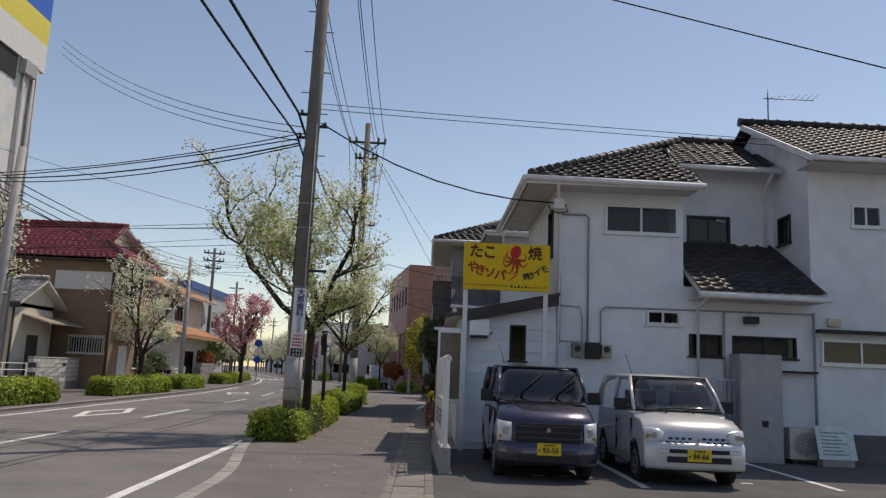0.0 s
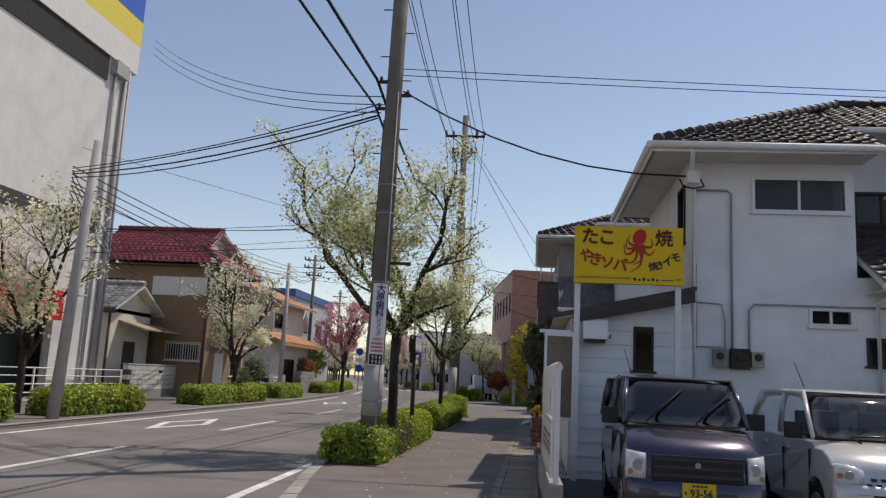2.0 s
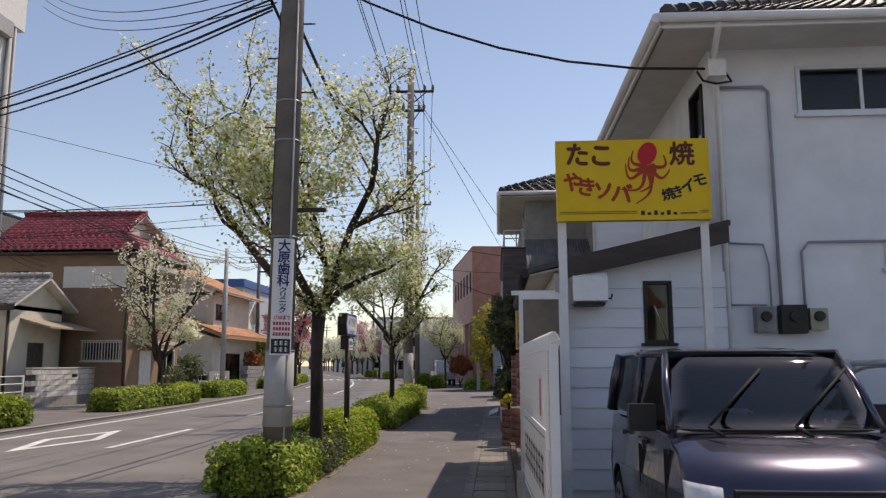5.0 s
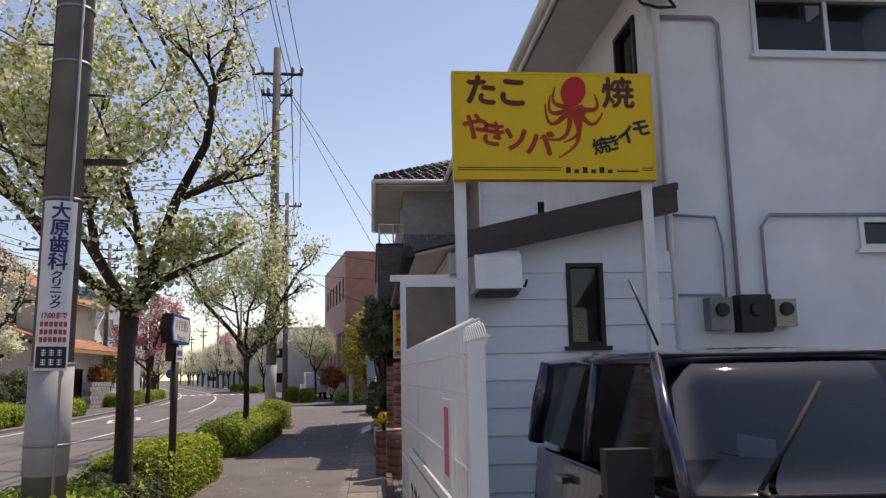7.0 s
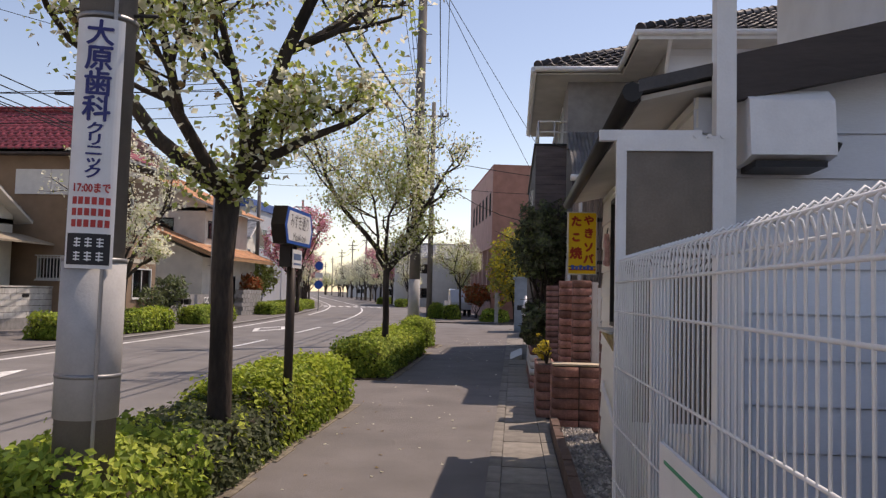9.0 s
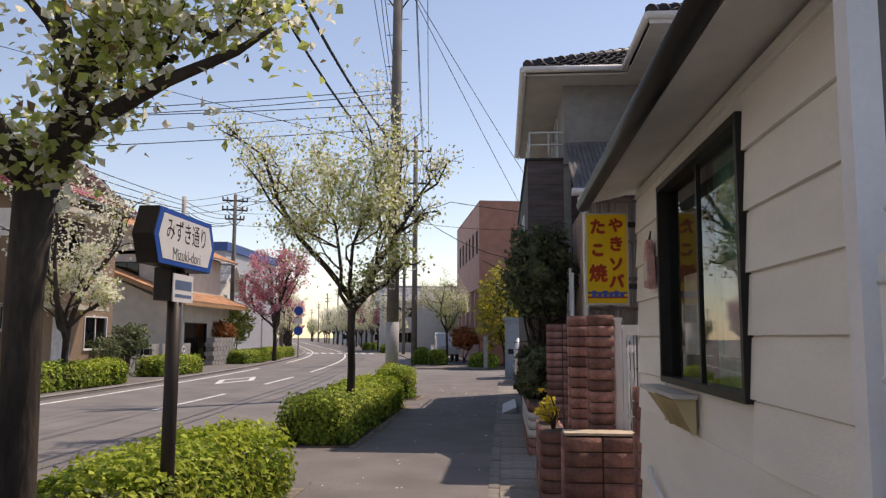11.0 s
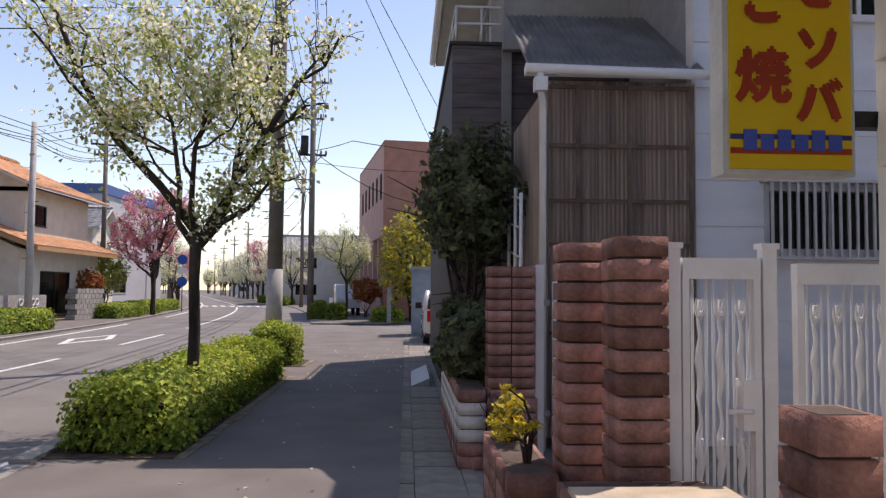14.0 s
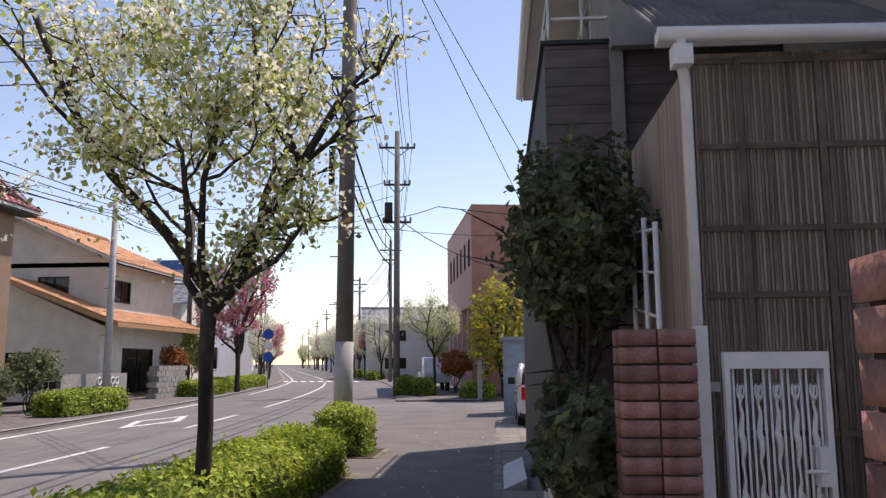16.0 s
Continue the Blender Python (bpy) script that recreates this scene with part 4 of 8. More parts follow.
def siding(parent, axis, plane, u0, u1, z0, z1, step, material, holes=(), thick=0.022, out=-1, name="board", topline=None):
    """Lapped boards, each an object of its own, cut round the openings."""
    z, k = z0, 0
    while z < z1 - 0.02:
        zt = min(z + step - 0.008, z1)
        cuts = [(u0, u1)]
        for h in holes:
            if h[1] < zt - 0.01 and h[3] > z + 0.01:
                new_cuts = []
                for a, b in cuts:
                    if h[0] > a:
                        new_cuts.append((a, min(b, h[0])))
                    if h[2] < b:
                        new_cuts.append((max(a, h[2]), b))
                cuts = [c for c in new_cuts if c[1] - c[0] > 0.02]
        for a, b in cuts:
            bm = bmesh.new()
            lo, hi = plane + out * thick, plane + out * thick * 0.35
            # the lower edge stands proud of the upper one
            if axis == "y":
                ps = [(a, plane, z), (b, plane, z), (b, lo, z), (a, lo, z), (a, plane, zt), (b, plane, zt), (b, hi, zt), (a, hi, zt)]
            else:
                ps = [(plane, a, z), (plane, b, z), (lo, b, z), (lo, a, z), (plane, a, zt), (plane, b, zt), (hi, b, zt), (hi, a, zt)]
            v = [bm.verts.new(p) for p in ps]
            for f in ((3, 2, 1, 0), (4, 5, 6, 7), (0, 1, 5, 4), (1, 2, 6, 5), (2, 3, 7, 6), (3, 0, 4, 7)):
                bm.faces.new([v[i] for i in f])
            bmesh.ops.recalc_face_normals(bm, faces=bm.faces[:])
            part(name, bm, material, parent)
        z += step
        k += 1


# ---- white two-storey house by the parking lot ----
house = thing("house", (0, 0, 0), "white stuccoed two-storey house with dark tiled roofs", "house")
YF = 15.7
H1 = [(3.5, 4.38, 4.99, 4.97), (4.35, 2.55, 5.02, 2.84)]
bm = bmesh.new()
wall_holes(bm, "y", YF, 0.15, 2.5, 5.1, 0.55, 5.35, H1)
part("wall", bm, STUCCO, house)
H2 = [(5.2, 1.96, 5.86, 2.40), (6.07, 1.98, 7.36, 2.40)]
bm = bmesh.new()
wall_holes(bm, "y", YF, 0.15, 5.1, 7.7, 0.55, 3.35, H2)
part("wall", bm, STUCCO, house)
H3 = [(7.86, 1.90, 9.5, 2.40), (8.58, 4.72, 9.2, 5.18)]
bm = bmesh.new()
wall_holes(bm, "y", YF, 0.15, 7.7, 14.0, 0.55, 6.1, H3)
part("wall", bm, STUCCO, house)
H4 = [(5.74, 4.56, 6.72, 5.18)]
bm = bmesh.new()
wall_holes(bm, "y", 17.4, 0.15, 5.1, 7.7, 3.2, 6.5, H4)
part("wall", bm, STUCCO, house)
H5 = [(16.5, 4.5, 17.1, 5.12)]
bm = bmesh.new()
wall_holes(bm, "x", 7.7, 0.15, 15.85, 22.0, 0.3, 6.1, H5)
prism(bm, [(15.7, 6.1), (22.0, 6.1), (18.4, 7.5)], "x", 7.7, 7.85)
part("wall", bm, STUCCO, house)
bm = bmesh.new()
wall_holes(bm, "x", 2.5, 0.15, 15.85, 20.2, 0.3, 5.35, [(16.0, 3.9, 16.6, 4.9)])
part("wall", bm, STUCCO, house)
for w6 in ((4.95, 15.85, 3.3, 5.1, 17.4, 5.4), (2.65, 20.05, 0.3, 7.7, 20.2, 5.6), (7.85, 22.0, 0.3, 14.0, 22.15, 6.1), (14.0, 15.7, 0.3, 14.15, 22.15, 6.1)):
    boxed("wall", *w6, STUCCO, house)
window(house, "x", 2.5, 16.0, 3.9, 16.6, 4.9, split=1, material=BRONZE)
boxed("foundation", 2.5, YF + 0.02, -0.05, 14.0, YF + 0.15, 0.55, FOUND, house, "dark grey concrete foundation")
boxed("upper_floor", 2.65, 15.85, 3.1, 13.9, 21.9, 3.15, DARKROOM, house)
for h in H1:
    window(house, "y", YF, h[0], h[1], h[2], h[3])
for h in H2:
    window(house, "y", YF, h[0], h[1], h[2], h[3], material=BRONZE, frame=0.03)
window(house, "y", YF, *H3[0], label="white-framed ribbon window")
window(house, "y", YF, *H3[1])
window(house, "y", 17.4, *H4[0], material=BRONZE)
window(house, "x", 7.7, *H5[0], material=BRONZE)
# roof over the left block: hip with the front plane running on over the set-back part
E0, S0 = 5.32, 0.492
front = tiled_slope(house, (1.82, 14.95, E0), (5.25, 14.95, E0), (5.25, 18.38, E0 + S0 * 3.43), (5.24, 18.38, E0 + S0 * 3.43), TILE, limit=170)
tiled_slope(house, (5.25, 16.75, E0 + S0 * 1.8), (7.58, 16.75, E0 + S0 * 1.8), (7.58, 19.3, E0 + S0 * 4.35), (5.8, 19.3, E0 + S0 * 4.35), TILE, limit=70)
tiled_slope(house, (1.82, 20.9, E0), (1.82, 14.95, E0), (6.2, 19.3, E0 + S0 * 4.35), (1.87 + 4.3, 19.35, E0 + S0 * 4.35), TILE)
bm = bmesh.new()
v = [bm.verts.new(p) for p in ((1.82, 20.9, E0), (7.58, 20.9, E0), (7.58, 19.3, E0 + S0 * 4.35), (6.2, 19.3, E0 + S0 * 4.35))]
bm.faces.new(v)
part("roof_back", bm, TILE, house)
ridge_line(house, [(1.9, 15.0, E0 + 0.06), (6.2, 19.3, E0 + S0 * 4.35 + 0.08)], TILE, 0.085)
ridge_line(house, [(6.2, 19.3, E0 + S0 * 4.35 + 0.08), (7.58, 19.3, E0 + S0 * 4.35 + 0.08)], TILE)
boxed("soffit", 1.86, 14.97, 5.2, 5.23, 15.7, 5.23, SOFFIT, house)
boxed("soffit", 1.86, 15.7, 5.2, 2.5, 20.2, 5.23, SOFFIT, house)
boxed("fascia", 1.80, 14.92, 5.16, 5.25, 14.95, 5.32, WHITE, house)
boxed("fascia", 1.78, 14.92, 5.16, 1.81, 20.9, 5.32, WHITE, house)
gutter(house, [(1.76, 14.86, 5.26), (5.29, 14.86, 5.23)])
gutter(house, [(1.74, 14.86, 5.26), (1.74, 20.9, 5.28)])
gutter(house, [(5.25, 16.7, 6.14), (7.62, 16.7, 6.11)])
gutter(house, [(2.42, 14.9, 5.22), (2.42, 14.95, 5.14), (2.5, 15.5, 4.98), (2.56, 15.62, 4.9), (2.56, 15.62, 0.4)], 0.035, name="downpipe")
gutter(house, [(7.45, 16.72, 6.12), (7.5, 17.2, 5.9), (7.5, 17.33, 5.75), (7.5, 17.33, 4.5)], 0.035, name="downpipe")
# wing on the far side, with a higher roof
tiled_slope(house, (7.45, 14.95, 5.98), (14.5, 14.95, 5.98), (14.5, 18.4, 7.7), (7.45, 18.4, 7.7), TILE, limit=60)
bm = bmesh.new()
v = [bm.verts.new(p) for p in ((7.45, 22.4, 5.98), (14.5, 22.4, 5.98), (14.5, 18.4, 7.7), (7.45, 18.4, 7.7))]
bm.faces.new(v)
part("roof_back", bm, TILE, house)
ridge_line(house, [(7.4, 18.4, 7.78), (14.5, 18.4, 7.78)], TILE)
bm = bmesh.new()
prism(bm, [(14.93, 5.86), (18.4, 7.58), (18.4, 7.72), (14.93, 6.0)], "x", 7.4, 7.45)
part("bargeboard", bm, WHITE, house)
gutter(house, [(7.4, 14.88, 5.92), (14.5, 14.88, 5.88)])
boxed("soffit", 7.47, 14.97, 5.86, 14.4, 15.7, 5.88, SOFFIT, house)
# tiled lean-to over the ground floor
tiled_slope(house, (5.2, 15.0, 3.20), (7.68, 15.0, 3.20), (7.68, 17.38, 4.5), (5.2, 17.38, 4.5), TILE, limit=90)
gutter(house, [(5.18, 14.94, 3.12), (7.72, 14.94, 3.1)])
boxed("soffit", 5.2, 15.02, 3.06, 7.66, 15.7, 3.08, SOFFIT, house)
gutter(house, [(5.35, 14.96, 3.1), (5.36, 15.3, 2.98), (5.36, 15.62, 2.92), (5.36, 15.62, 0.4)], 0.03, name="downpipe")
boxed("eaves_board", 7.72, 15.4, 2.52, 9.9, 15.7, 2.58, BRONZE, house)
boxed("eaves_board", 6.0, 15.5, 1.7, 7.7, 15.7, 1.74, BRONZE, house)
boxed("vent", 8.0, 15.63, 2.66, 8.25, 15.7, 2.82, mat("vent_cream", (0.6, 0.57, 0.42), 0.6), house, "cream louvred vent")
GREYP = mat("grey_conduit", (0.28, 0.29, 0.33), 0.5, var=0.08)
for pts, r in (([(2.55, 15.66, 4.72), (3.1, 15.66, 4.72), (3.16, 15.66, 4.66), (3.16, 15.66, 2.1)], 0.02), ([(3.05, 15.66, 2.1), (3.05, 15.66, 2.6), (3.0, 15.66, 2.84), (2.6, 15.66, 2.86)], 0.012),
               ([(3.42, 15.66, 2.1), (3.42, 15.66, 2.75), (3.5, 15.66, 2.86), (7.7, 15.66, 2.88)], 0.016), ([(2.6, 15.66, 2.15), (3.0, 15.66, 2.15)], 0.012), ([(2.6, 15.66, 3.5), (2.6, 15.66, 2.1)], 0.012),
               ([(5.9, 15.66, 2.86), (5.9, 15.66, 0.6)], 0.018), ([(7.68, 15.6, 2.9), (7.68, 15.6, 0.4)], 0.03)):
    gutter(house, pts, r, GREYP, "conduit")
for a, b, z0, z1, m, n in ((2.85, 3.05, 1.84, 2.12, mat("meter_grey", (0.22, 0.22, 0.22), 0.5), "meter_box"), (3.12, 3.4, 1.82, 2.14, DARK_STEEL, "electricity_meter"), (3.43, 3.62, 1.86, 2.1, mat("meter_beige", (0.36, 0.34, 0.27), 0.5), "meter_box")):
    box_ob = boxed(n, a, 15.55, z0, b, 15.7, z1, m, house, "", 0.012)
    bm = bmesh.new()
    cyl(bm, ((a + b) / 2, 15.55, (z0 + z1) / 2 + 0.03), ((a + b) / 2, 15.51, (z0 + z1) / 2 + 0.03), 0.06, 0.055, 14)
    part("dial", bm, DARK_STEEL, box_ob)
boxed("lamp_bracket", 6.3, 15.5, 2.64, 6.55, 15.7, 2.78, DARK_STEEL, house, "dark wall lamp", 0.01)
boxed("cable_box", 2.42, 15.4, 4.78, 2.62, 15.6, 4.98, WHITE, house, "white junction box under the eave", 0.02)
bm = bmesh.new()
tube(bm, [(2.3, 15.45, 4.85), (2.35, 15.4, 4.72), (2.5, 15.4, 4.68), (2.7, 15.5, 4.74), (2.66, 15.6, 4.9)], 0.014, 6)
part("cable_loop", bm, CABLE, house)
ant = thing("tv_antenna", (8.1, 18.4, 7.7), "thin metal television antenna on the roof ridge", "antenna")
bm = bmesh.new()
cyl(bm, (0, 0, 0), (0, 0, 0.95), 0.018, 0.018, 6)
part("mast", bm, STEEL, ant)
bm = bmesh.new()
cyl(bm, (-0.1, 0, 0.72), (1.3, 0.3, 0.84), 0.012, 0.012, 6)
for k in range(8):
    cyl(bm, (0.1 + 0.16 * k, -0.12, 0.75 + 0.013 * k), (0.1 + 0.16 * k, 0.2, 0.75 + 0.013 * k), 0.006, 0.006, 4)
part("boom", bm, STEEL, ant)

# things at the foot of the house
cab = thing("storage_cabinet", (6.36, 15.3, 0), "tall grey steel utility cabinet against the house wall", "cabinet")
boxed("body", -0.41, -0.25, 0, 0.41, 0.25, 2.02, mat("cabinet_grey", (0.36, 0.36, 0.37), 0.5, 0.2, var=0.06, stain=0.15), cab, "", 0.015)
boxed("door", -0.385, -0.268, 0.06, 0.385, -0.25, 1.97, MATS["cabinet_grey"], cab, "", 0.006)
boxed("label_plate", 0.0, -0.274, 0.66, 0.12, -0.268, 0.78, SIGN_BLACK, cab, "small dark label")
rail = thing("low_fence", (5.55, 15.25, 0), "low pale metal railing in front of the wall", "fence")
for k in range(9):
    boxed("bar", -0.36 + 0.09 * k, -0.01, 0, -0.34 + 0.09 * k, 0.01, 1.5, mat("rail_grey", (0.42, 0.42, 0.43), 0.5, 0.3), rail)
boxed("top_rail", -0.38, -0.02, 1.5, 0.4, 0.02, 1.54, MATS["rail_grey"], rail)
ac = thing("air_conditioner", (7.35, 15.35, 0), "beige outdoor air conditioner unit beside the wall", "air conditioner")
boxed("casing", -0.4, -0.15, 0.08, 0.4, 0.15, 0.66, mat("ac_beige", (0.5, 0.49, 0.46), 0.5), ac, "", 0.02)
bm = bmesh.new()
for k in range(5):
    r0 = 0.05 + 0.04 * k
    tube(bm, [(-0.1 + r0 * math.cos(q * math.pi / 8), -0.165, 0.37 + r0 * math.sin(q * math.pi / 8)) for q in range(17)], 0.005, 4)
part("fan_guard", bm, DARK_STEEL, ac)
boxed("foot", -0.35, -0.15, -0.01, -0.25, 0.15, 0.08, DARK_STEEL, ac)
boxed("foot", 0.25, -0.15, -0.01, 0.35, 0.15, 0.08, DARK_STEEL, ac)
bd = thing("notice_board", (7.75, 14.95, 0), "pale notice board leaning on a stand in the lot", "notice board")
bm = bmesh.new()
box(bm, -0.36, -0.012, 0.12, 0.36, 0.012, 0.72)
for vt in bm.verts:
    vt.co.y += (vt.co.z - 0.1) * 0.3
part("panel", bm, mat("board_pale", (0.6, 0.68, 0.68), 0.5, stain=0.15), bd)
boxed("stand", -0.3, 0.0, -0.01, 0.3, 0.22, 0.14, CONC, bd)
bm = bmesh.new()
for k in range(7):
    box(bm, -0.28, -0.014 + (0.2 + 0.065 * k) * 0.3 - 0.03 - 0.004, 0.2 + 0.065 * k, 0.2 - 0.07 * (k % 3), (0.2 + 0.065 * k) * 0.3 - 0.044, 0.225 + 0.065 * k)
part("writing", bm, mat("faint_ink", (0.3, 0.38, 0.42), 0.6), bd)

# ---- lean-to snack shop ----
shop = thing("snack_shop", (0, 0, 0), "single-storey lean-to snack shop clad in pale boards", "shop")
SX = 0.62
WF = [(1.6, 1.72, 1.92, 2.42)]
bm = bmesh.new()
wall_holes(bm, "y", 15.56, 0.1, SX, 2.5, 0.0, 2.46, WF)
prism(bm, [(SX, 2.46), (2.5, 2.46), (2.5, 2.98)], "y", 15.56, 15.66)
part("wall_front", bm, SIDING_W, shop)
KW = [(17.17, 1.26, 18.76, 2.38)]
bm = bmesh.new()
wall_holes(bm, "x", SX, 0.1, 15.66, 19.6, 0.0, 2.5, KW)
part("wall_street", bm, SIDING_C, shop)
bm = bmesh.new()
box(bm, SX, 19.55, 0, 2.5, 19.65, 2.5)
part("wall_far", bm, SIDING_C, shop)
siding(shop, "y", 15.56, SX - 0.02, 2.52, 0.12, 2.52, 0.222, SIDING_W, WF)
siding(shop, "x", SX, 15.54, 19.62, 0.10, 2.52, 0.236, SIDING_C, KW)
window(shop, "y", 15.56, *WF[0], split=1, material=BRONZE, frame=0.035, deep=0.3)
kw = window(shop, "x", SX, *KW[0], split=2, material=BRONZE, frame=0.034, sill=False, room=False, label="wide dark-framed serving window", proud=0.04)
for z, a, b in ((1.42, 17.4, 17.75), (1.42, 18.15, 18.5)):
    boxed("paper_notice", SX + 0.05, a, z, SX + 0.056, b, z + 0.42, mat("paper", (0.78, 0.78, 0.75), 0.8), kw, "sheet of paper inside the window")
for pn in [c for c in kw.children if c.name.startswith("pane")]:
    pn.data.materials[0] = pane_mat("serving_glass", (0.92, 0.95, 0.94), ior=1.75)
boxed("curtain", SX + 0.085, 17.1, 1.2, SX + 0.095, 17.98, 2.4, mat("inner_green", (0.17, 0.42, 0.32), 0.8, var=0.3, scale=5), kw, "green curtain behind the glass")
boxed("curtain", SX + 0.085, 17.98, 1.2, SX + 0.095, 18.85, 2.4, mat("inner_dark", (0.05, 0.085, 0.07), 0.8, var=0.2, scale=3), kw, "dark mesh behind the glass")
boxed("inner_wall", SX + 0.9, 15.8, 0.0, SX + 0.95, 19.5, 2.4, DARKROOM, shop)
# roof of the lean-to
bm = bmesh.new()
prism(bm, [(0.30, 2.50), (2.56, 3.02), (2.56, 3.08), (0.30, 2.56)], "y", 15.36, 19.85)
part("roof", bm, mat("roof_sheet", (0.09, 0.085, 0.085), 0.6, 0.2, var=0.15), shop)
bm = bmesh.new()
prism(bm, [(0.32, 2.47), (2.5, 2.97), (2.5, 2.985), (0.32, 2.495)], "y", 15.42, 19.8)
part("soffit", bm, SOFFIT, shop)
bm = bmesh.new()
prism(bm, [(0.72, 2.44), (2.52, 2.82), (2.52, 3.07), (0.72, 2.66)], "y", 15.30, 15.36)
part("fascia_board", bm, BROWN_W, shop, "dark brown sloping fascia board")
bm = bmesh.new()
tube(bm, [(0.27, 15.36, 2.50), (0.27, 19.9, 2.47)], 0.05, 8)
part("gutter", bm, BRONZE, shop)
duct = thing("exhaust_hood", (0.98, 15.4, 2.16), "white steel exhaust hood on the shop wall", "exhaust hood")
bm = bmesh.new()
prism(bm, [(-0.16, 0.02), (-0.13, 0.28), (-0.05, 0.34), (0.15, 0.34), (0.15, 0.0), (-0.02, 0.0)], "x", -0.19, 0.19)
part("hood", bm, WHITE, duct)
boxed("mouth", -0.16, -0.12, -0.03, 0.16, 0.12, 0.0, SIGN_BLACK, duct, "plain black block at the opening")
bm = bmesh.new()
tube(bm, [(0.19, 0, 0.06), (0.24, 0, 0.05), (0.25, -0.03, 0.1)], 0.012, 6)
part("handle", bm, DARK_STEEL, duct)
sh = thing("serving_shelf", (SX, 18.42, 1.215), "small pale serving shelf under the shop window", "shelf")
boxed("top", -0.135, -0.44, 0, -0.02, 0.48, 0.022, mat("shelf_grey", (0.55, 0.53, 0.5), 0.6, var=0.08), sh, "", 0.006)
bm = bmesh.new()
prism(bm, [(-0.12, -0.005), (-0.02, -0.005), (-0.02, -0.17), (-0.04, -0.17)], "y", -0.40, -0.37)
part("bracket", bm, mat("bracket_cream", (0.62, 0.52, 0.30), 0.7, var=0.08), sh)
bm = bmesh.new()
prism(bm, [(-0.12, -0.005), (-0.02, -0.005), (-0.02, -0.17), (-0.04, -0.17)], "y", 0.10, 0.13)
part("bracket", bm, mat("bracket_cream", (0.62, 0.52, 0.30), 0.7, var=0.08), sh)
bm = bmesh.new()
quad(bm, (-0.112, -0.38, -0.012), (-0.112, 0.38, -0.012), (-0.036, 0.16, -0.165), (-0.036, -0.38, -0.165))
bmesh.ops.solidify(bm, geom=bm.faces[:], thickness=0.01)
part("apron", bm, MATS["bracket_cream"], sh, "cream folded board")
bag = thing("hanging_bag", (SX - 0.03, 18.95, 2.1), "faded pinkish cloth bag hanging on the wall", "bag")
bm = bmesh.new()
prism(bm, [(-0.03, 0.0), (0.04, -0.01), (0.08, -0.1), (0.09, -0.29), (-0.09, -0.31), (-0.07, -0.1)], "x", -0.045, 0.0)
soften(bm, 0.015)
part("cloth", bm, mat("pink_cloth", (0.52, 0.30, 0.28), 0.9, var=0.25, scale=14), bag)
bm = bmesh.new()
tube(bm, [(-0.02, -0.02, -0.01), (-0.01, 0.0, 0.05), (-0.02, 0.03, -0.01)], 0.005, 5)
part("string", bm, DARK_STEEL, bag)
bm = bmesh.new()
box(bm, -0.047, -0.05, -0.25, -0.0455, 0.05, -0.13)
part("print", bm, mat("faded_print", (0.55, 0.5, 0.46), 0.8), bag)
pp = thing("drain_pipe", (SX, 17.4, 0), "thin white pipe along the foot of the wall", "pipe")
bm = bmesh.new()
tube(bm, [(-0.05, 1.7, 0.72), (-0.06, 1.6, 0.68), (-0.06, 0.2, 0.34), (-0.06, 0.1, 0.02)], 0.018, 6)
part("pipe", bm, WHITE, pp)

# ---- signboards ----
SIGN_Y = mat("sign_yellow", (0.78, 0.50, 0.012), 0.5, var=0.03, bump=0.03, stain=0.07)
INK_BROWN = mat("sign_brown", (0.12, 0.028, 0.012), 0.6, var=0.1, bump=0)
INK_RED = mat("sign_brush_red", (0.42, 0.045, 0.012), 0.6, var=0.1, bump=0)
INK_CRIM = mat("sign_crimson", (0.55, 0.02, 0.03), 0.6, var=0.05, bump=0)
bb = thing("signboard", (1.47, 15.25, 0), "large yellow snack signboard on two white posts", "signboard")
boxed("panel", -0.83, -0.06, 3.08, 0.83, 0.03, 3.96, SIGN_Y, bb, "", 0.01)
bm = bmesh.new()
for a in ((-0.842, -0.065, 3.06, 0.842, 0.035, 3.085), (-0.842, -0.065, 3.955, 0.842, 0.035, 3.975), (-0.842, -0.065, 3.085, -0.825, 0.035, 3.955), (0.825, -0.065, 3.085, 0.842, 0.035, 3.955)):
    box(bm, *a)
part("frame", bm, SIGN_Y, bb)
for x in (-0.78, 0.785):
    boxed("post", x - 0.045, 0.035, -0.02, x + 0.045, 0.125, 3.9, WHITE, bb, "white square steel post", 0.006)
bm = bmesh.new()
box(bm, -1.36, 0.04, 2.25, -0.888, 0.075, 2.30)
for x in (-0.92, -0.86, -0.8):
    cyl(bm, (x, 0.03, 2.27), (x, 0.02, 2.27), 0.012, 0.012, 6)
part("cross_bar", bm, WHITE, bb)


def on_board(x, z, y=-0.0625, turn=0):
    k = 0.915 if y < -0.05 else 1.0
    return Matrix.Translation((x * k, y, 3.08 + (z - 3.08) * k if k < 1 else z)) @ Matrix.Rotation(radians(90), 4, "X") @ Matrix.Rotation(radians(turn), 4, "Z") @ Matrix.Scale(k, 4)


